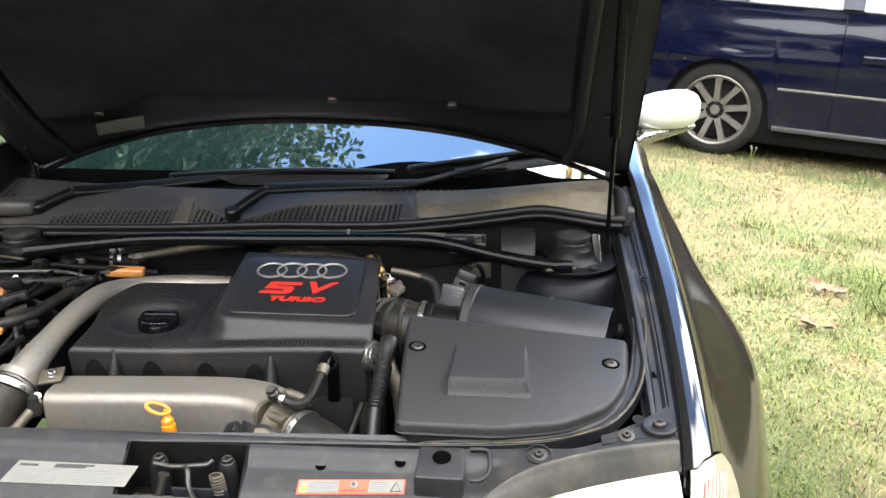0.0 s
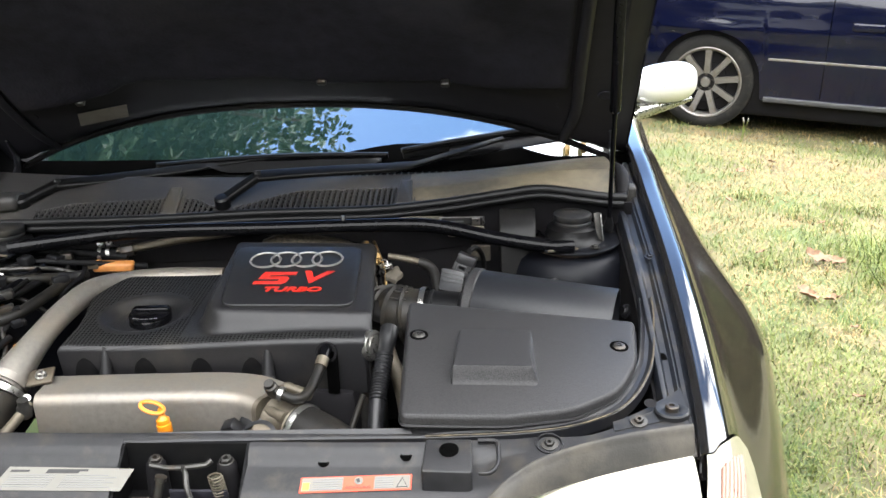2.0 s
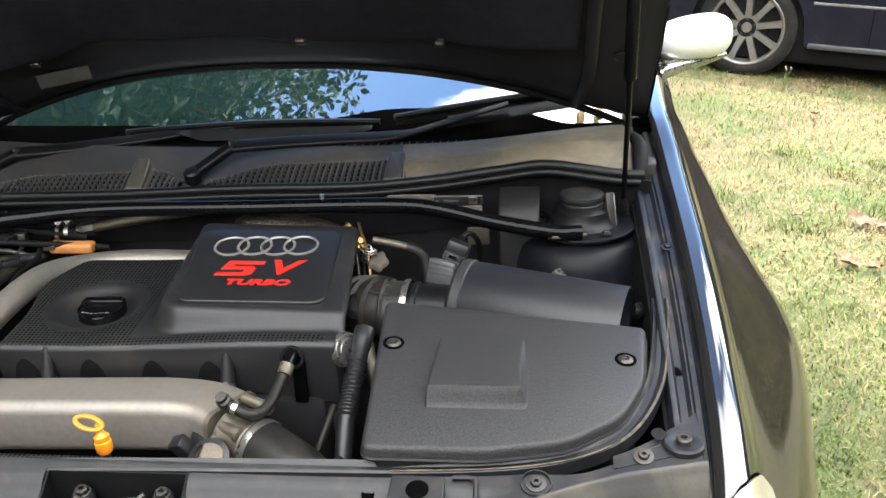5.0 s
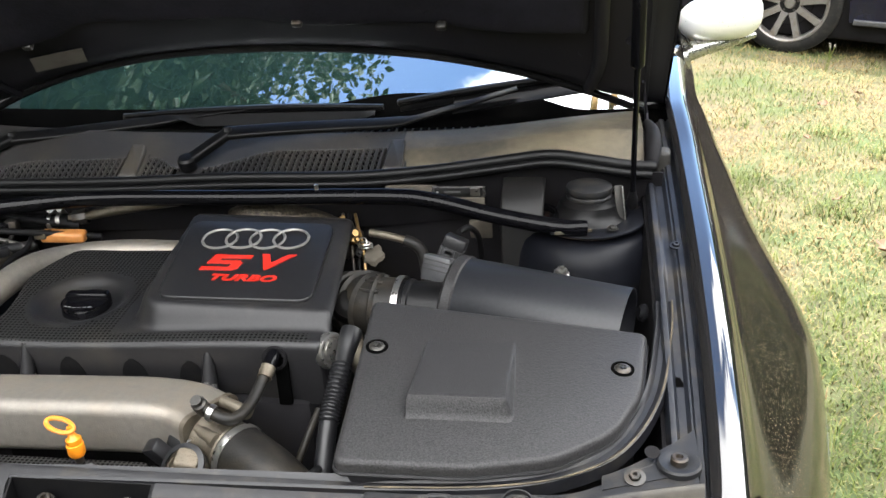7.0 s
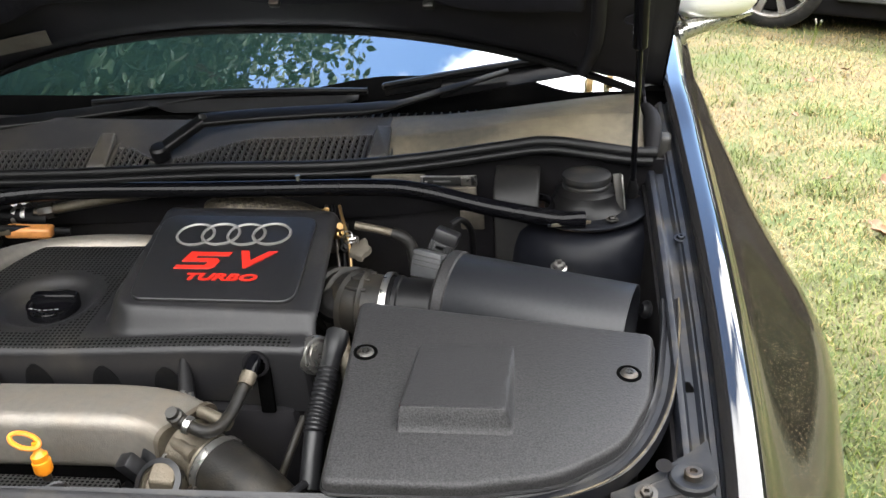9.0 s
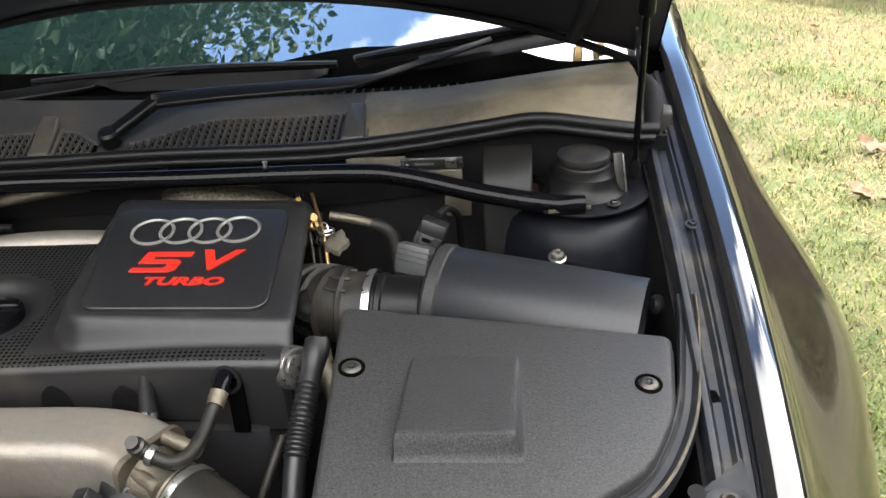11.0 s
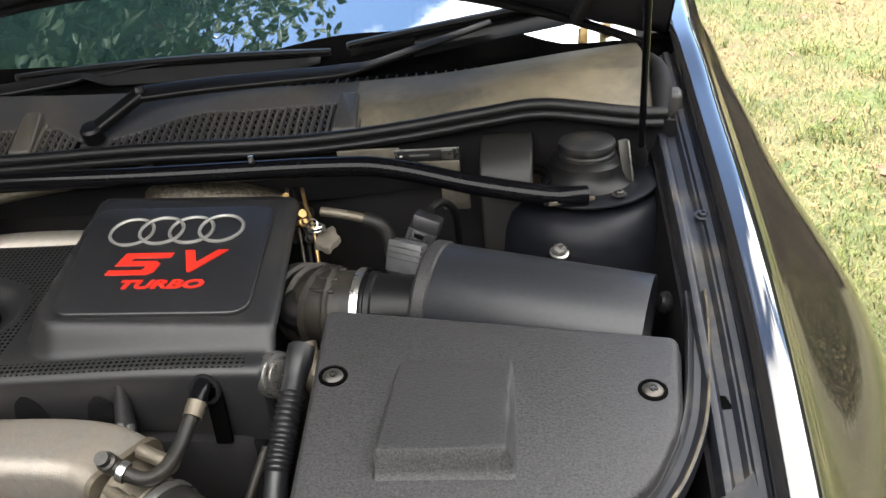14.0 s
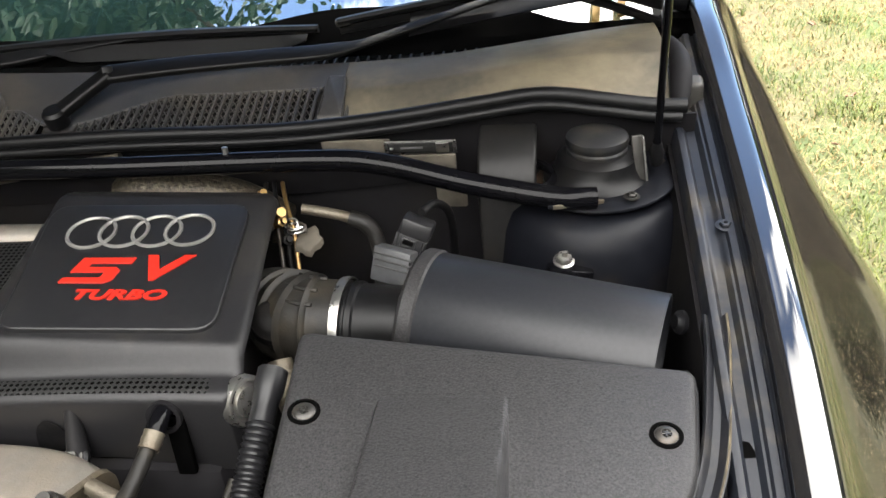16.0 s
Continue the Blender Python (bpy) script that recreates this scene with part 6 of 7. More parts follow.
for pts, r, m in (
        ([(-0.53, 1.40, 0.855), (-0.485, 1.47, 0.866), (-0.452, 1.54, 0.872), (-0.430, 1.61, 0.882), (-0.440, 1.66, 0.878)], 0.007, gloss_black),
        ([(-0.50, 1.56, 0.858), (-0.45, 1.585, 0.868), (-0.40, 1.60, 0.866), (-0.36, 1.64, 0.858)], 0.010, smooth_plastic),
        ([(-0.44, 1.38, 0.80), (-0.42, 1.42, 0.83), (-0.41, 1.47, 0.845), (-0.395, 1.53, 0.85)], 0.0045, rubber),
        ([(-0.55, 1.64, 0.884), (-0.49, 1.60, 0.880), (-0.45, 1.59, 0.872), (-0.41, 1.62, 0.862)], 0.0038, rubber),
        ([(-0.40, 1.36, 0.79), (-0.40, 1.40, 0.815), (-0.43, 1.45, 0.845), (-0.47, 1.50, 0.85)], 0.004, dark_steel),
        ([(-0.37, 1.66, 0.87), (-0.36, 1.62, 0.862), (-0.375, 1.57, 0.85), (-0.36, 1.53, 0.83)], 0.005, rubber),
        ([(-0.46, 1.69, 0.89), (-0.42, 1.665, 0.886), (-0.39, 1.635, 0.876), (-0.40, 1.58, 0.862)], 0.0042, hose_rubber)):
    hose("thin_cable", pts, r, m, wiring)
for at, size, turn, m in (((-0.470, 1.505, 0.864), (0.042, 0.030, 0.014), (8, 6, 24), copper), ((-0.428, 1.462, 0.860), (0.038, 0.016, 0.014), (6, -10, 32), dark_steel), ((-0.446, 1.424, 0.842), (0.022, 0.018, 0.012), (0, 12, 10), copper),
                          ((-0.402, 1.452, 0.842), (0.018, 0.014, 0.012), (12, 0, 50), smooth_plastic), ((-0.418, 1.640, 0.890), (0.026, 0.014, 0.014), (0, 8, -20), smooth_plastic), ((-0.385, 1.415, 0.815), (0.016, 0.012, 0.012), (0, 0, 30), orange),
                          ((-0.352, 1.655, 0.872), (0.020, 0.016, 0.012), (10, 4, 12), dull_cast), ((-0.432, 1.700, 0.905), (0.030, 0.018, 0.012), (0, 0, 8), beige)):
    c = part("connector", box(at, size, 0.003, turn), m, wiring)
    part("connector_collar", box((at[0] + size[0] * 0.55, at[1] + 0.006, at[2]), (size[0] * 0.35, size[1] * 0.8, size[2] * 0.8), 0.002, turn), rubber, c)

# ---- cowl grilles, ridges, wipers ----
def cowl_v(x, y):
    yb = 1.905 + 0.09 * (abs(x) / 0.7) ** 2.2 - 0.050 * smooth(0.60, 0.30, x)
    return (y - 1.742) / (yb - 1.742)


def cowl_z(x, y):
    return cowl_at(x, cowl_v(x, y)).z


def grille(x0, x1, pitch, y0, y1):
    """A dark sheet, painted shade behind upright slats with a fine lattice between them."""
    field = part("grille", sheet(lambda x, t: Vector((x, y0(x) + (y1(x) - y0(x)) * t, cowl_z(x, y0(x) + (y1(x) - y0(x)) * t) + 0.0035)), steps(x0, x1, 60), steps(0, 1, 6), 0.001), recess_shade, cowl, "dark air grille with slats")
    n = int((x1 - x0) / pitch)
    for i in range(n + 1):
        x = x0 + i * pitch
        a, b = Vector((x, y0(x) - 0.002, cowl_z(x, y0(x)) + 0.0058)), Vector((x + 0.001, y1(x) + 0.002, cowl_z(x, y1(x)) + 0.0050))
        part("slat", tube([a, (a + b) / 2 + Vector((0, 0, 0.0006)), b], 0.0025, 6), cowl_plastic, field)
    for edge in (y0, y1):
        part("grille_rim", tube([(x, edge(x) + (0.002 if edge is y1 else -0.002), cowl_z(x, edge(x)) + 0.004) for x in steps(x0 - 0.004, x1 + 0.004, 40)], 0.0028, 6), cowl_plastic, field)
    lattice = bmesh.new()
    for i in range(n):
        x = x0 + i * pitch
        ya, yb_ = y0(x + pitch / 2), y1(x + pitch / 2)
        m = max(2, int((yb_ - ya) / 0.0100))
        for j in range(m):
            for a, b in ((0.15, 0.85), (0.85, 0.15)):
                p = [Vector((x + pitch * s, ya + (yb_ - ya) * (j + t) / m, cowl_z(x + pitch * s, ya + (yb_ - ya) * (j + t) / m) + 0.0044)) for s, t in ((a, 0), (b, 1))]
                quad_bar(lattice, p[0], p[1], 0.0007)
    part("lattice", lattice, cowl_plastic, field, "fine crossed mesh", kind="stuff")


def quad_bar(bm, a, b, r):
    side = (b - a).cross(Vector((0, 0, 1))).normalized() * r
    top = Vector((0, 0, r))
    v = [bm.verts.new(p) for p in (a - side, a + top, a + side, b - side, b + top, b + side)]
    bm.faces.new((v[0], v[3], v[4], v[1]))
    bm.faces.new((v[1], v[4], v[5], v[2]))


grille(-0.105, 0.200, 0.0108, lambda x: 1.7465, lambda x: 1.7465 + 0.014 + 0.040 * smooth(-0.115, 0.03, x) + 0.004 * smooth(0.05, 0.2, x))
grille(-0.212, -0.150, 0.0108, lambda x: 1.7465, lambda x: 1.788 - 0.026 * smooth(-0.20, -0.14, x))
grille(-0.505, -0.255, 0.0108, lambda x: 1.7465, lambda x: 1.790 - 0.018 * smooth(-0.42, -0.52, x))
for x in (0.222, -0.234):
    ridge = slab(rounded([(x - 0.018, 1.748), (x + 0.016, 1.748), (x + 0.012, 1.812), (x - 0.012, 1.812)], 0.004), lambda a, b: cowl_z(x, b) + 0.010 + 0.006 * smooth(1.75, 1.80, b), 0.03, 0.004)
    part("cowl_ridge", ridge, cowl_plastic, cowl)
    part("ridge_rib", tube([(x + 0.018, 1.75, cowl_z(x, 1.75) + 0.004), (x + 0.020, 1.80, cowl_z(x, 1.80) + 0.004)], 0.003, 6), cowl_plastic, cowl)
part("cowl_boot", tube(spline([(0.628, 1.745, 0.962), (0.632, 1.78, 0.985), (0.634, 1.83, 0.992), (0.630, 1.90, 0.985)], 5), [0.009, 0.010, 0.011, 0.012, 0.013, 0.013, 0.013, 0.013, 0.012, 0.012, 0.011, 0.011, 0.010, 0.010, 0.009, 0.009], 12), void, cowl, "black rubber end boot")
part("seal_lip", tube([(x, 1.722, along(SEAL, x) - 0.008) for x in steps(-0.66, 0.628, 70)], 0.006, 14), wiper_black, car)
part("seal_flange", sheet(lambda x, t: Vector((x, 1.735 + 0.02 * t, along(SEAL, x) - 0.008 - 0.085 * t)), steps(-0.66, 0.645, 40), steps(0, 1, 3), 0.003), void, car)

sunlit_gold = material("sunlit_gold", (0.42, 0.27, 0.09), 0.7, scale=80, amount=0.4, stain=(0.25, 0.15, 0.05), stain_scale=40)
for i in range(44):
    x = -0.02 + i * 0.014
    part("gutter_fin", box((x, 1.868 + 0.05 * (abs(x) / 0.7) ** 2.2 + 0.030 * smooth(0.25, 0.6, x), 0.972), (0.0022, 0.05, 0.016), 0), wiper_black, cowl)
# added strips whose gold colour stands in for sunlit tones at this corner
for x, y, z, h in ((0.5445, 1.988, 0.991, 0.055), (0.5785, 1.994, 0.993, 0.050)):
    part("sunlit_strip", box((x, y + 0.018, z + 0.012), (0.011, h, 0.006), 0.002, (29, 0, -4)), sunlit_gold, car, "gold strip painting sunlit tones at the glass corner")
# raised on the right, where its black paints the shaded gap under the wiper
frit = part("screen_border", sheet(lambda s, v: screen_at(s, -0.03 + v * (0.055 + 0.045 * smooth(0.0, 0.3, s) - 0.056 * smooth(0.56, 0.76, s))) + Vector((0, -0.001, 0.0035)), steps(-1, 1, 60), steps(0.0, 1.0, 3), 0.0008), recess_shade, car, "black border of the windscreen, also painting the dark gap under the wiper")


def wiper(pivot, joint, arm, blade, clips):
    w = thing("wiper", pivot, "black wiper arm with blade resting at the glass base", "wiper", "windscreen wipers")
    pv, jt = Vector(pivot), Vector(joint)
    d = (jt - pv).normalized()
    part("pivot_arm", tube([pv, pv + d * 0.02, jt - d * 0.01, jt], 1.0, up=(0, -0.3, 1), section=rounded_rect(0.0115, 0.0075, 0.005, 3)), wiper_black, w)
    part("pivot_cap", lathe([(0.015, -0.012), (0.0155, 0.006), (0.012, 0.010), (0, 0.011)], aim(pv, (0, -0.3, 1)), 24), wiper_black, w)
    part("joint_cap", box(jt, (0.014, 0.014, 0.022), 0.003, (-20, 0, math.degrees(math.atan2(d.y, d.x)))), wiper_black, w)
    ap = spline([jt] + [Vector(q) for q in arm], 6)
    part("arm", tube(ap, [1.0 - 0.22 * i / len(ap) - 0.36 * smooth(0.56, 0.64, i / len(ap)) for i in range(len(ap))], up=(0, -0.5, 1), section=rounded_rect(0.0135, 0.0055, 0.004, 3)), wiper_black, w)
    bp = spline([Vector(q) for q in blade], 10)
    holder = part("blade_frame", tube([p + Vector((0, 0, 0.008)) for p in bp], [0.0055 * (0.5 + 0.5 * math.sin(math.pi * (0.1 + 0.8 * i / len(bp)))) + 0.003 for i in range(len(bp))], 8, flat=0.8), wiper_black, w)
    part("blade_rubber", tube([p + Vector((0, 0.006, -0.003)) for p in bp], 1.0, up=(0, 0, 1), section=rounded_rect(0.0035, 0.0075, 0.002, 2)), rubber, holder)
    for t in clips:
        p = bp[int(t * (len(bp) - 1))]
        part("blade_clip", box(p + Vector((0, 0, 0.007)), (0.020, 0.011, 0.010), 0.003, (0, -6, 10)), dark_steel, holder)
    return w


wiper((-0.129, 1.762, 0.962), (-0.068, 1.803, 0.999), [(0.02, 1.832, 0.998), (0.12, 1.855, 0.997), (0.215, 1.878, 0.997), (0.30, 1.910, 1.012), (0.41, 1.945, 1.036)],
      [(0.205, 1.920, 1.012), (0.32, 1.945, 1.024), (0.45, 1.975, 1.036), (0.62, 2.025, 1.046)], (0.06, 0.28, 0.42, 0.52, 0.62, 0.78, 0.94))
skirt_line = spline([(0.30, 1.940, 1.022), (0.45, 1.975, 1.034), (0.62, 2.025, 1.044)], 10)
part("blade_skirt", sheet(lambda t, v: skirt_line[int(t)] + Vector((0, -0.85, -0.48)) * v * (0.042 - 0.0005 * t), list(range(len(skirt_line))), steps(0, 1, 4), 0.002), wiper_black, bpy.data.objects["wiper"], "broad black wind skirt of the blade")
wiper((-0.545, 1.800, 0.955), (-0.492, 1.846, 0.978), [(-0.43, 1.866, 0.978), (-0.33, 1.889, 0.984), (-0.22, 1.908, 0.993), (-0.12, 1.921, 1.004), (-0.07, 1.926, 1.008)],
      [(-0.31, 1.921, 0.988), (-0.16, 1.924, 0.997), (0.0, 1.931, 1.001), (0.172, 1.941, 0.998)], (0.05, 0.35, 0.55, 0.7, 0.95))
part("spoiler", sheet(lambda t, v: Vector((-0.20 + 0.36 * t, 1.914 + 0.016 * t - 0.014 * v, 1.000 + 0.001 * t - 0.018 * v * (0.25 + 0.75 * smooth(0.0, 0.12, t) * smooth(1.0, 0.90, t)))), steps(0, 1, 24), steps(0, 1, 4), 0.002), wiper_black, bpy.data.objects["wiper.001"], "broad blade spoiler")

# small paper marks inside the glass
for x, w, mat in ((-0.075, 0.030, print_black), (-0.015, 0.022, print_black), (0.045, 0.060, label_yellow)):
    part("screen_sticker", sheet(lambda a, b: screen_at((x + w * (a - 0.5)) / 0.68, 0.205 + 0.02 * b) - Vector((0, -0.002, 0.008)), steps(0, 1, 4), steps(0, 1, 2), 0.0006), mat, glass)

# ---- fittings under the bonnet ----
UNDER = (0, -SO, -CO)
for x, u in ((0.070, 0.312), (0.303, 0.312), (-0.405, 0.285)):
    p = bonnet_at(x, u, -0.040)
    part("hook_clip", box(p, (0.017, 0.014, 0.012), 0.003, (47, 0, 0)), dark_steel, bonnet, "small grey metal clip")
for x, u in ((-0.14, 0.265), (0.0, 0.262), (0.19, 0.262), (-0.27, 0.255), (0.42, 0.25)):
    part("liner_button", lathe([(0.006, -0.001), (0.006, 0.002), (0.004, 0.004), (0, 0.004)], aim(bonnet_at(x, u, -0.020), UNDER), 14), inner_black, bonnet)
part("worn_label", sheet(lambda a, b: bonnet_at(-0.445 + 0.105 * a + 0.012 * b, 0.190 + 0.018 * a + 0.044 * b, -0.0335), steps(0, 1, 8), steps(0, 1, 4), 0.0006), old_paper, bonnet, "creased grey paper label")
for x0, x1 in ((0.548, 0.575), (-0.548, -0.575)):
    part("frame_rib", tube(spline([bonnet_at(x0 * 0.97, 0.10, -0.018), bonnet_at(x0, 0.22, -0.030), bonnet_at(x0, 0.42, -0.034), bonnet_at(x0, 0.8, -0.03)], 8), 0.011, 10, flat=0.8), inner_black, bonnet)
for x, u in ((0.525, 0.232), (0.60, 0.28), (-0.53, 0.228)):
    part("frame_hole", lathe([(0, 0.0008), (0.011, 0.0008), (0.0125, 0.002), (0.014, 0)], aim(bonnet_at(x, u, -0.0215), UNDER), 20), liner, bonnet)
part("edge_flange", tube([bonnet_at(0.628 - 0.02 * t, 0.08 + 0.8 * t, -0.010) for t in steps(0, 1, 16)], 0.007, 8), inner_black, bonnet)

# ---- the other car ----
W2 = Vector((1.80, 6.72, ground_z(1.80, 6.72) - 0.01))
saloon = thing("parked_car", W2, "dark blue car parked on the lawn", "car")
PH = radians(-20)
M2 = Matrix.Translation(W2) @ Matrix.Rotation(PH, 4, "Z") @ Matrix.Rotation(radians(3.2), 4, "Y")
# local axes: x to its nose, y away from the lawn side, z up


def c2(x, y, z):
    return M2 @ Vector((x, y, z))


def arch(x, r=0.365):
    return 0.325 + math.sqrt(max(0.0, r * r - x * x)) if abs(x) < r else 0.0


def flank(x, z):
    """Depth of the body side behind its widest line."""
    tuck = 0.10 * smooth(-0.45, -0.95, x) ** 2 + 0.25 * smooth(-0.70, -0.98, x) ** 2
    flare = -0.002 * smooth(0.46, 0.38, math.hypot(x, z - 0.325)) * smooth(0.30, 0.37, math.hypot(x, z - 0.325))
    return 0.02 + tuck + flare + 0.035 * smooth(0.55, 0.20, z) + 0.028 * smooth(0.74, 1.06, z) ** 1.5 - 0.010 * smooth(0.66, 0.69, z) * smooth(0.80, 0.70, z)


def side_grid(x0, x1, n, ztop, m=26, lo=0.24):
    xs = steps(x0, x1, n)
    return sheet(lambda x, t: c2(x, flank(x, (zl := max(lo, arch(x))) + (ztop(x) - zl) * t), zl + (ztop(x) - zl) * t), xs, steps(0, 1, m), 0.01, flip=True)


belt = lambda x: 1.065 - 0.02 * smooth(-0.2, -0.9, x) - 0.015 * max(0.0, x)
body = part("rear_quarter", side_grid(-0.97, 0.757, 90, belt), blue_paint, saloon, "dark blue rear quarter panel")
door = part("rear_door", side_grid(0.763, 1.85, 30, belt), blue_paint, saloon, "dark blue door")
part("front_door", side_grid(1.856, 2.9, 20, belt), blue_paint, saloon)
part("sill_strip", tube([c2(x, 0.035, 0.245) for x in steps(0.40, 2.9, 20)], 1.0, up=(0, 0, 1), section=rounded_rect(0.018, 0.018, 0.008, 3)), grey_plastic, saloon, "grey sill strip")
under = box((0.9, 0.87, 0.51), (3.7, 1.58, 0.80), 0.05)
bmesh.ops.transform(under, matrix=M2, verts=under.verts)
part("inner_body", under, void, saloon)
gap = part("door_gap", tube([c2(0.76 + 0.03 * smooth(0.6, 0.98, z), flank(0.76, z) - 0.0015, z) for z in steps(0.26, 1.05, 16)], 0.0035, 6), void, saloon)
part("side_moulding", tube([c2(x, flank(x, 0.520) - 0.006, 0.520) for x in steps(0.40, 2.8, 30)], 1.0, up=(0, 0, 1), section=rounded_rect(0.005, 0.009, 0.003, 2)), wheel_metal, saloon, "thin bright side moulding")
hx = 0.90
handle = part("door_handle", box((0, 0, 0), (0.20, 0.03, 0.055), 0.012, k=3), blue_paint, saloon, "body-coloured pull handle")
handle.data.transform(M2 @ pose(hx + 0.09, flank(hx, 0.78) - 0.010, 0.765))
pocket = part("handle_pocket", box((0, 0, 0), (0.15, 0.01, 0.085), 0.004), void, handle)
pocket.data.transform(M2 @ pose(hx + 0.10, flank(hx, 0.76) + 0.001, 0.745))
lock = part("door_lock", lathe([(0, 0.006), (0.012, 0.006), (0.014, 0), (0.014, -0.02)], M2 @ aim((hx - 0.045, flank(hx, 0.78) - 0.002, 0.785), (0, -1, 0)), 18), steel, handle)
fl = [c2(-0.18 + a, flank(-0.18 + a, 0.955 + b) - 0.002, 0.955 + b) for a, b in rounded_rect(0.085, 0.085, 0.03, 6)]
part("fuel_flap", tube(fl, 0.003, 5, closed=True), void, saloon, "fuel flap outline")
part("bumper_gap", tube([c2(x, flank(x, 0.72) - 0.002, 0.765 - 0.10 * smooth(-0.52, -0.24, x)) for x in steps(-0.95, -0.235, 26)], 0.003, 5), badge_silver, saloon)
tail_lens = material("tail_lamp_lens", (0.16, 0.09, 0.10), 0.12, scale=60, amount=0.3, coat=0.8)
part("tail_lamp", sheet(lambda x, z: c2(x, flank(x, z) - 0.006, z), steps(-0.90, -0.47, 14), steps(0.83, 1.03, 10), 0.012, flip=True), tail_lens, saloon, "greyish red tail lamp")
# glasshouse
sw = part("side_window", sheet(lambda x, t: c2(x + 0.10 * t * (1 if x < 0.4 else 0), 0.075 + 0.19 * t, 1.07 - 0.015 * x + 0.36 * t), steps(0.10, 0.72, 8), steps(0, 1, 4), 0.006, flip=True), side_glass, saloon)
part("side_window", sheet(lambda x, t: c2(x, 0.075 + 0.19 * t, 1.07 - 0.015 * x + 0.36 * t), steps(0.85, 1.80, 6), steps(0, 1, 4), 0.006, flip=True), side_glass, saloon)
part("window_pillar", sheet(lambda x, t: c2(x, 0.068 + 0.19 * t, 1.065 + 0.36 * t), steps(0.72, 0.85, 3), steps(0, 1, 4), 0.02, flip=True), blue_paint, saloon)
part("window_pillar", sheet(lambda x, t: c2(x + 0.42 * t, 0.072 + 0.19 * t, 1.065 + 0.36 * t), steps(-0.62, 0.10, 6), steps(0, 1, 4), 0.02, flip=True), blue_paint, saloon, "sloping rear pillar")
part("window_trim", tube([c2(x, 0.066, 1.072 - 0.015 * max(0, x)) for x in steps(0.08, 2.2, 12)], 0.007, 6), smooth_plastic, saloon)
part("roof", sheet(lambda x, t: c2(x, 0.26 + 1.2 * t, 1.425 + 0.05 * math.sin(math.pi * t)), steps(-0.15, 1.9, 8), steps(0, 1, 8), 0.02), blue_paint, saloon)
# wheel
wc = M2 @ aim((0, 0.075, 0.325), (0, -1, 0))
wheel = part("wheel", lathe([(0.222, -0.06), (0.250, -0.06), (0.300, -0.050), (0.322, -0.030), (0.326, 0.0), (0.322, 0.028), (0.300, 0.045), (0.262, 0.050), (0.246, 0.044), (0.242, 0.020), (0.230, 0.0)], wc, 56), tyre_rubber, saloon, "road wheel")
part("rim", lathe([(0.243, 0.030), (0.247, 0.046), (0.240, 0.050), (0.228, 0.044), (0.222, 0.020), (0.220, -0.05)], wc, 56), wheel_metal, wheel, "scuffed alloy rim")
part("brake_drum", lathe([(0, 0.0), (0.14, 0.0), (0.15, -0.01), (0.222, -0.05)], wc, 36), void, wheel)
part("hub_recess", lathe([(0.036, 0.0225), (0.062, 0.0225)], wc, 32), void, wheel)
part("hub", lathe([(0.0, 0.036), (0.030, 0.036), (0.034, 0.030), (0.036, 0.022), (0.066, 0.020), (0.076, 0.010), (0.078, -0.02)], wc, 36), wheel_metal, wheel)
for i in range(9):
    a = radians(40 * i + 90)
    sp = bmesh.new()
    loops = []
    for r, wd, h in ((0.060, 0.026, 0.022), (0.12, 0.022, 0.030), (0.19, 0.023, 0.036), (0.230, 0.028, 0.038)):
        loops.append([sp.verts.new(wc @ (Matrix.Rotation(a, 4, "Z") @ Vector((r, y, z)))) for y, z in ((-wd, h - 0.028), (-wd * 0.85, h), (wd * 0.85, h), (wd, h - 0.028))])
    for p, q in zip(loops, loops[1:]):
        for k in range(4):
            sp.faces.new((p[k], p[(k + 1) % 4], q[(k + 1) % 4], q[k]))
    bmesh.ops.recalc_face_normals(sp, faces=sp.faces)
    part("spoke", sp, wheel_metal, wheel)
for i in range(5):
    a = radians(72 * i + 20)
    part("wheel_bolt", lathe([(0, 0.026), (0.008, 0.026), (0.009, 0.018)], wc @ Matrix.Translation((0.052 * math.cos(a), 0.052 * math.sin(a), 0)), 10), dark_steel, wheel)
fw = lathe([(0, 0.03), (0.20, 0.03), (0.30, 0.045), (0.326, 0.0), (0.30, -0.05), (0, -0.05)], M2 @ aim((2.52, 0.075, 0.325), (0, -1, 0)), 40)
part("wheel", fw, tyre_rubber, saloon)

# ---- tree whose crown shows in the windscreen ----
rng = random.Random(5)
tree = thing("tree", (-4.6, 5.6, GROUND), "broad-leaved tree overhanging the lawn", "tree")
part("trunk", tube(spline([(-4.6, 5.6, GROUND - 0.2), (-4.55, 5.58, 1.2), (-4.4, 5.5, 2.6), (-4.1, 5.35, 4.0), (-3.8, 5.2, 5.4), (-3.6, 5.1, 6.6)], 5), [0.24 - 0.006 * i for i in range(26)], 12), bark, tree)
limbs = [[(-4.3, 5.45, 3.2), (-3.6, 5.0, 4.4), (-2.7, 4.6, 5.4), (-1.8, 4.4, 6.1), (-1.1, 4.4, 6.6)], [(-4.1, 5.35, 4.0), (-3.3, 4.6, 4.9), (-2.5, 3.9, 5.6), (-1.7, 3.3, 6.2)],
         [(-3.9, 5.25, 4.8), (-3.0, 5.3, 5.6), (-2.1, 5.5, 6.4), (-1.3, 5.6, 7.0)], [(-4.3, 5.4, 3.6), (-4.0, 4.5, 4.6), (-3.6, 3.6, 5.3), (-3.1, 2.8, 5.9)], [(-3.7, 5.15, 5.8), (-2.8, 4.8, 6.6), (-2.0, 4.6, 7.2)]]
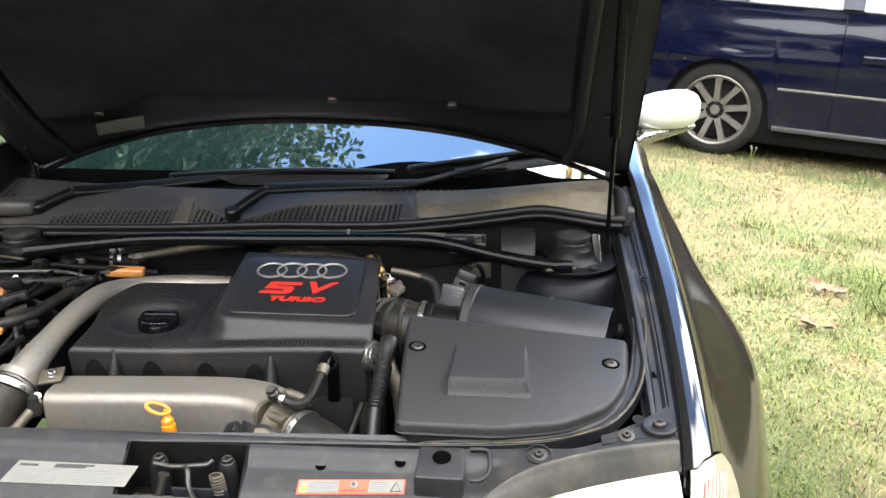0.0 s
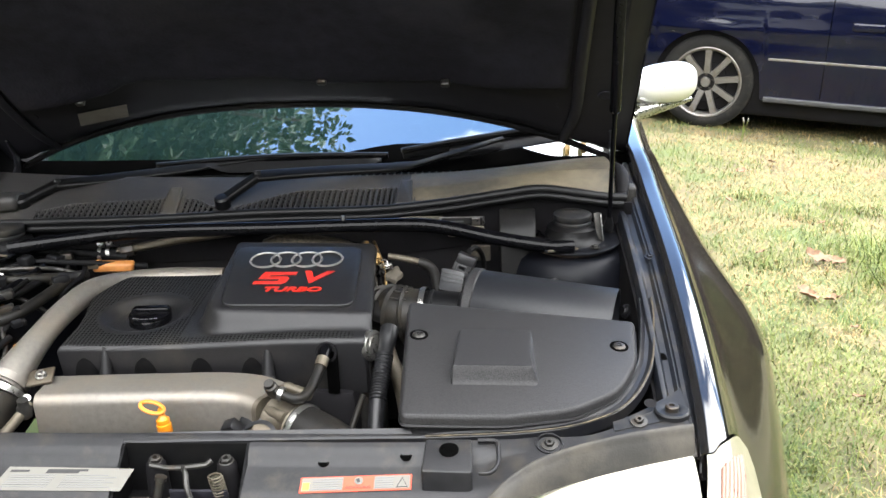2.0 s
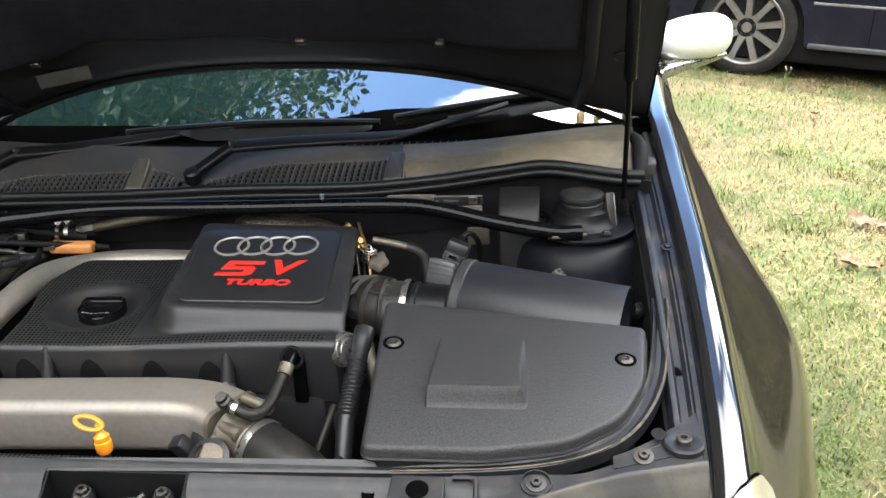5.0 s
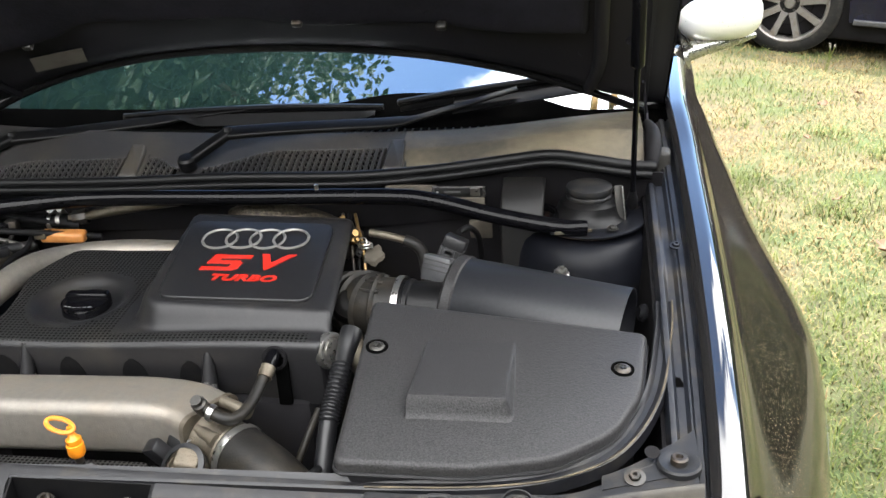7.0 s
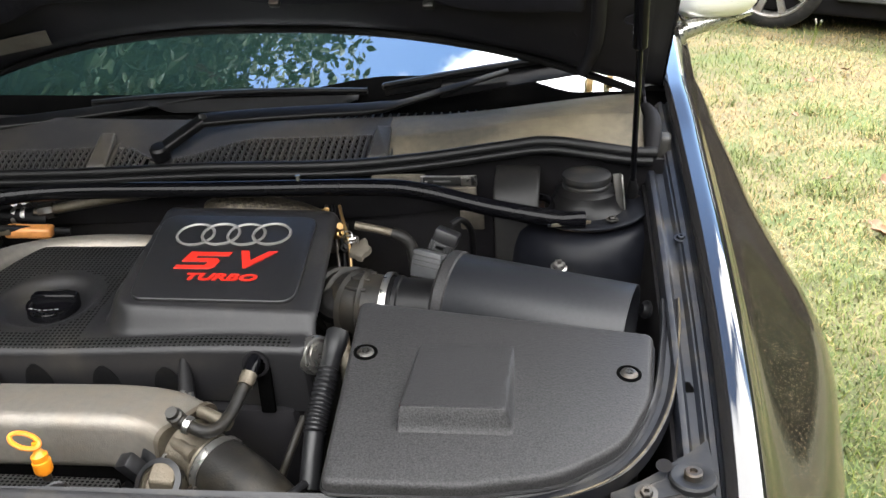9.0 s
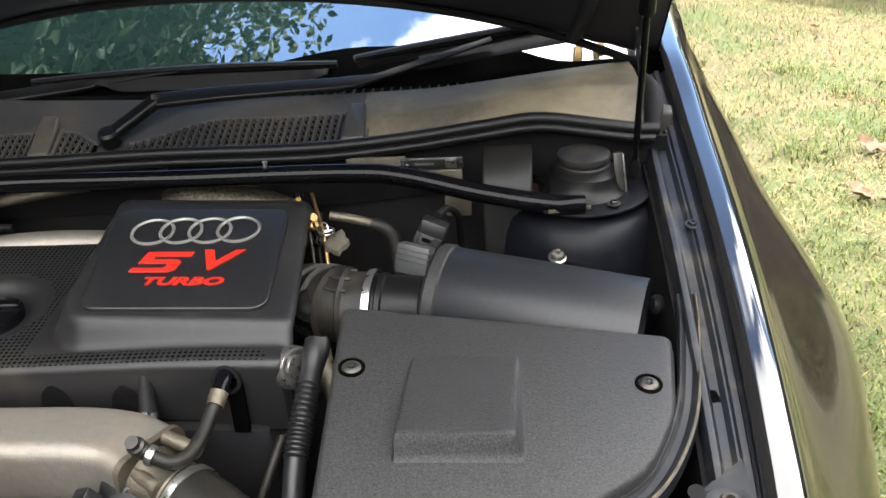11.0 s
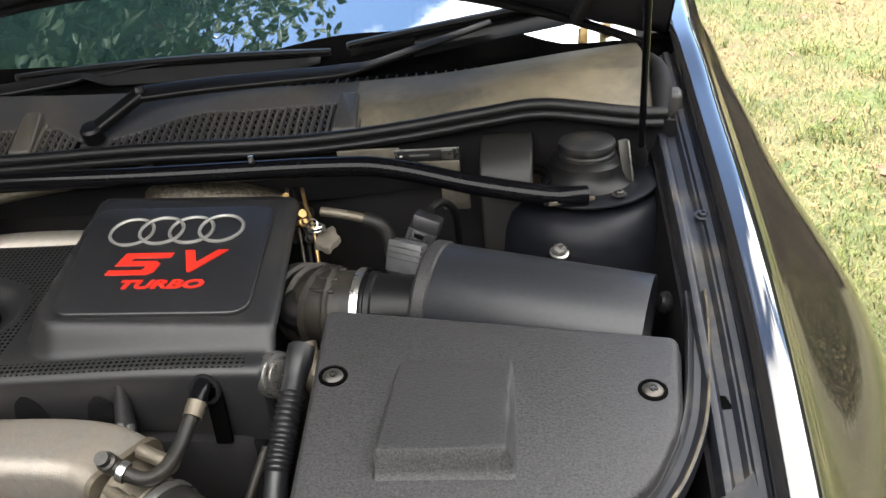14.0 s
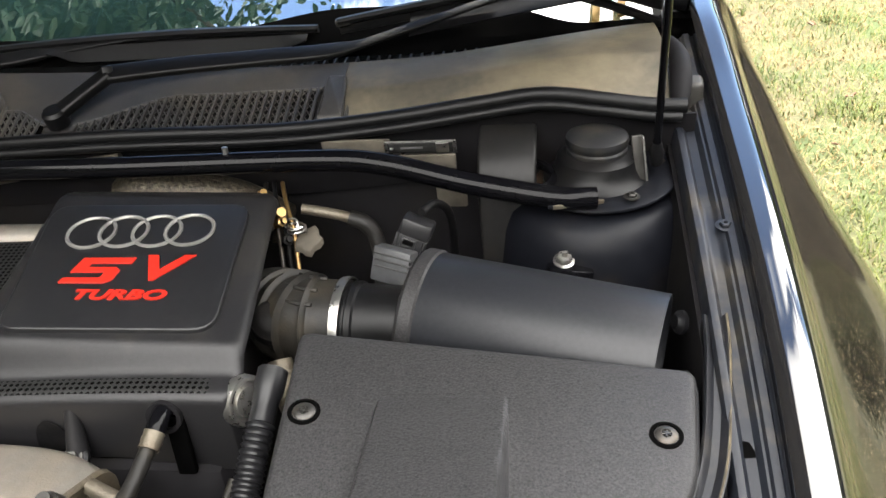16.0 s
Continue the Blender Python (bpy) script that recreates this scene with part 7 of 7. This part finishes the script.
for pts in limbs:
    sp = spline(pts, 6)
    part("limb", tube(sp, [0.085 * (1 - 0.85 * i / len(sp)) for i in range(len(sp))], 8), bark, tree)
verts, faces = [], []


def leaf(at, way, roll, size):
    q = Vector(way).to_track_quat("Y", "Z").to_matrix().to_4x4() @ Matrix.Rotation(roll, 4, "Y")
    n = len(verts)
    for x, y, z in ((0, 0, 0), (0.22, 0.25, 0.05), (0.26, 0.55, 0.06), (0.0, 1.0, -0.05), (-0.26, 0.55, 0.06), (-0.22, 0.25, 0.05), (0, 0.5, -0.02)):
        verts.append(tuple(Vector(at) + (q @ Vector((x, y, z))) * size))
    faces.extend(((n, n + 1, n + 2, n + 6), (n + 6, n + 2, n + 3), (n + 6, n + 3, n + 4), (n, n + 6, n + 4, n + 5)))


tips = []
for pts in limbs:
    sp = spline(pts, 8)
    for p in sp[8:]:
        for _ in range(9):
            tips.append(p + Vector((rng.gauss(0, 0.42), rng.gauss(0, 0.45), rng.gauss(0.05, 0.34))))
for _ in range(1300):
    tips.append(Vector((rng.uniform(-6.4, -2.3 + rng.uniform(-0.5, 0.5)), rng.uniform(1.5, 7.0), rng.uniform(4.0, 7.6))))
# extra low leaves, added to block sky light from the left
for _ in range(1500):
    tips.append(Vector((rng.uniform(-8.0, -3.3), rng.uniform(-1.5, 7.5), rng.uniform(1.8, 5.6))))
for c in tips:
    if c.x > -0.85:
        continue
    for _ in range(11):
        d = Vector((rng.gauss(0, 1), rng.gauss(0, 1), rng.gauss(-0.3, 0.6))).normalized()
        leaf(c + d * rng.uniform(0.02, 0.16), d, rng.uniform(0, 6.3), rng.uniform(0.08, 0.15) * (1.0 if c.x > -2.6 else 2.2))
me = bpy.data.meshes.new("crown")
me.from_pydata(verts, [], faces)
me.materials.append(leaf_green)
crown = new("crown", me)
crown.parent = tree
crown.matrix_parent_inverse = place(tree).inverted()
tagged(crown, "green leaf crown with gaps", kind="stuff")


# ---- unseen hedges round the garden, added to block low light and darken reflections ----
hedge_green = material("hedge_foliage", (0.045, 0.062, 0.020), 0.8, dark=(0.010, 0.014, 0.006), scale=3.0, amount=0.8, bump=1.0, bump_scale=14, stain=(0.02, 0.03, 0.01), stain_scale=0.8, spec=0.1)


def hedge_at(a, v):
    ang = a * 2 * math.pi
    c, s = math.cos(ang), math.sin(ang)
    lump = noise.noise(Vector((c * 5, s * 5, v * 3))) + 0.5 * noise.noise(Vector((c * 14, s * 14, v * 8)))
    left = smooth(-0.25, -0.75, c)
    r = 13.5 - 7.0 * left + 1.2 * lump - 1.5 * v
    top = 2.6 + 2.0 * smooth(0.25, -0.25, s) + 4.0 * smooth(0.2, -0.2, s) * smooth(0.1, 0.5, c) + 2.6 * left + 1.2 * smooth(0.15, 0.55, c) * smooth(-0.1, 0.2, s) + 0.9 * noise.noise(Vector((c * 3, s * 3, 9.0))) + 0.5 * noise.noise(Vector((c * 11, s * 11, 2.0)))
    return Vector((r * c * 1.1, 3.5 + r * s, -0.3 + top * v))


hedge = part("backdrop", sheet(hedge_at, steps(0, 1, 260), steps(0, 1, 14)), hedge_green, None, smooth=False)
tagged(hedge, "unseen dark green hedge ring, added to block light", "hedge", kind="structure")


# ---- lawn ----
def blade_material(name, one, two):
    m = bpy.data.materials.new(name)
    m.use_nodes = True
    t = m.node_tree
    b = t.nodes["Principled BSDF"]
    b.inputs["Roughness"].default_value = 0.6
    g = t.nodes.new("ShaderNodeNewGeometry")
    mx = t.nodes.new("ShaderNodeMix")
    mx.data_type = "RGBA"
    mx.inputs[6].default_value, mx.inputs[7].default_value = (*one, 1), (*two, 1)
    t.links.new(g.outputs["Random Per Island"], mx.inputs[0])
    t.links.new(mx.outputs[2], b.inputs["Base Color"])
    return m


lawn = material("lawn_soil", (0.125, 0.102, 0.052), 0.9, dark=(0.064, 0.054, 0.026), scale=11, amount=0.7, bump=0.9, bump_scale=70, stain=(0.054, 0.074, 0.021), stain_scale=1.5, stain_at=(0.44, 0.60))
ground = part("ground", sheet(lambda x, y: Vector((x, y, ground_z(x, y))), [-400, -60, -15, -6, -3, -1] + steps(0, 8, 60) + [12, 20, 60, 400], [-400, -60, -15, -5, -2, -1] + steps(0, 12, 60) + [18, 30, 80, 400]), lawn, None)
tagged(ground, "sunlit lawn soil with green and dry straw patches", "lawn", kind="structure")


def grass_object(name, label, mat, count, accept, height, lean, width, seed):
    r = np.random.RandomState(seed)
    n = count
    x, y = r.uniform(0.75, 5.2, n), r.uniform(0.6, 8.2, n) ** 1.0
    keep = np.array([accept(a, b, c) for a, b, c in zip(x, y, r.uniform(0, 1, n))])
    keep &= r.uniform(0, 1, n) < np.minimum(1, np.minimum((5.2 - x) / 1.4, np.minimum((8.2 - y) / 1.6, (y - 0.55) / 0.4)))
    x, y = x[keep], y[keep]
    n = len(x)
    z = np.array([ground_z(a, b) for a, b in zip(x, y)]) - 0.004
    h = height[0] + (height[1] - height[0]) * r.uniform(0, 1, n) ** 2
    ang, tilt, w = r.uniform(0, 2 * np.pi, n), r.uniform(lean[0], lean[1], n), width * r.uniform(0.6, 1.3, n)
    dx, dy = np.cos(ang), np.sin(ang)
    sx, sy = -dy * w, dx * w
    pts = np.empty((n, 5, 3))
    mid, tip = 0.55, 1.0
    for k, (s, f) in enumerate(((1, 0), (-1, 0), (0.8, mid), (-0.8, mid), (0, tip))):
        bend = tilt * h * f ** 1.6
        pts[:, k, 0] = x + dx * bend + sx * s
        pts[:, k, 1] = y + dy * bend + sy * s
        pts[:, k, 2] = z + h * f * np.sqrt(np.maximum(0.05, 1 - (tilt * f * 0.75) ** 2))
    base = np.arange(n) * 5
    quads = [(b, b + 1, b + 3, b + 2) for b in base] + [(b + 2, b + 3, b + 4) for b in base]
    me = bpy.data.meshes.new(name)
    me.from_pydata(pts.reshape(-1, 3).tolist(), [], quads)
    me.materials.append(mat)
    return tagged(new(name, me), label, "grass", kind="stuff")


def green_share(x, y):
    g = noise.noise(Vector((x * 1.1, y * 1.1, 3.0))) + 0.55 * noise.noise(Vector((x * 3.1, y * 3.1, 7.0)))
    g += 0.35 * noise.noise(Vector((x * 7.0, y * 7.0, 1.0)))
    return min(1.0, max(0.04, 0.63 + 1.85 * g + 0.07 * (3.4 - y) - 0.10 * max(0.0, y - 4.2) + 0.16 * (x - 1.9)))


def thin(x, y):
    return 1.0 if y < 4.2 else max(0.30, 1.0 - (y - 4.2) * 0.22)


green = blade_material("grass_blade", (0.036, 0.075, 0.008), (0.130, 0.146, 0.020))
straw = blade_material("straw_blade", (0.160, 0.110, 0.042), (0.300, 0.220, 0.090))
grass_object("grass", "short green grass blades", green, 250000, lambda a, b, c: c < green_share(a, b) * thin(a, b) * 0.85, (0.016, 0.060), (0.45, 1.22), 0.0016, 1)
grass_object("dry_grass", "dry straw-coloured grass", straw, 190000, lambda a, b, c: c < (1.08 - green_share(a, b)) * thin(a, b) * 0.95, (0.015, 0.05), (0.7, 1.28), 0.0021, 2)
tufts = [(rng.uniform(1.1, 4.6), rng.uniform(1.0, 6.0), rng.uniform(0.04, 0.13)) for _ in range(70)] + [(2.60, 2.75, 0.42), (2.85, 3.1, 0.36), (2.4, 2.3, 0.26), (1.75, 2.1, 0.2), (1.9, 3.6, 0.10), (1.65, 3.2, 0.09), (2.3, 4.6, 0.10)]
grass_object("tall_grass", "taller green grass tufts", green, 240000, lambda a, b, c: any((a - p) ** 2 + (b - q) ** 2 < s * s * (0.3 + 2.2 * c) for p, q, s in tufts) and c < 0.6, (0.035, 0.10), (0.5, 1.25), 0.0016, 3)

grass_object("grass_clump", "long arching grass clump", green, 110000, lambda a, b, c: ((a - 2.06) / 0.24) ** 2 + ((b - 3.72) / 0.46) ** 2 < 0.2 + c and c < 0.75, (0.08, 0.26), (0.5, 1.22), 0.0024, 4)

turf = blade_material("turf_blade", (0.066, 0.102, 0.016), (0.185, 0.162, 0.056))
grass_object("turf", "dense short yellow-green turf", turf, 260000, lambda a, b, c: a < 2.3 and 0.8 < b < 4.2 and c < 0.75 * (1 - max(0.0, b - 3.0) / 1.4) * (0.25 + green_share(a, b)), (0.014, 0.045), (0.6, 1.26), 0.0019, 5)

# seed stalks and fallen leaves
stalks = thing("seed_stalk", (2.6, 6.0, ground_z(2.6, 6.0)), "thin weed stalks with pale seed heads", "weed")
for i, (x, y) in enumerate(((2.50, 5.70), (2.54, 5.74), (2.58, 5.68), (2.86, 5.5), (2.90, 5.42), (1.98, 6.25), (2.0, 6.3), (1.96, 6.2))):
    z = ground_z(x, y)
    part("stalk", tube([(x, y, z), (x + 0.01, y, z + 0.07), (x - 0.005 + 0.02 * (i % 3), y - 0.01, z + 0.15)], 0.002, 5), green, stalks)
    part("seed_head", lathe([(0, -0.014), (0.006, -0.006), (0.007, 0.004), (0, 0.012)], pose(x - 0.005 + 0.02 * (i % 3), y - 0.01, z + 0.158), 7), paper, stalks)


def dry_leaf(x, y, size, turn, tip):
    me_ = sheet(lambda u, v: Vector(((u - 0.5) * (0.9 - 0.5 * abs(v * 2 - 1) ** 1.6) * (1 + 0.35 * math.sin(v * 16)) * size, (v - 0.5) * 1.3 * size, size * (0.5 * (u - 0.5) ** 2 + 0.45 * (v - 0.55) ** 2 + 0.05 * math.sin(u * 9 + v * 7)))), steps(0, 1, 6), steps(0, 1, 10), 0.0008)
    bmesh.ops.transform(me_, matrix=pose(x, y, ground_z(x, y) + 0.028, tip, 12, turn), verts=me_.verts)
    ob = part("dry_leaf", me_, leaf_dry, None)
    return tagged(ob, "curled brown leaf lying on the grass", "leaf", "fallen leaves")


for x, y, s in ((1.72, 3.84, 0.12), (1.79, 3.80, 0.08), (1.55, 3.42, 0.11), (1.63, 3.38, 0.08), (1.62, 3.12, 0.04), (1.75, 5.3, 0.07), (2.0, 5.6, 0.06), (1.55, 4.7, 0.05), (1.9, 4.35, 0.045), (2.3, 3.6, 0.05), (1.45, 2.6, 0.04), (2.5, 3.3, 0.06), (1.5, 3.9, 0.045), (1.66, 2.0, 0.04), (2.7, 4.4, 0.05), (1.35, 3.5, 0.035)):
    dry_leaf(x, y, s * 0.68, rng.uniform(0, 360), rng.uniform(-15, 20))
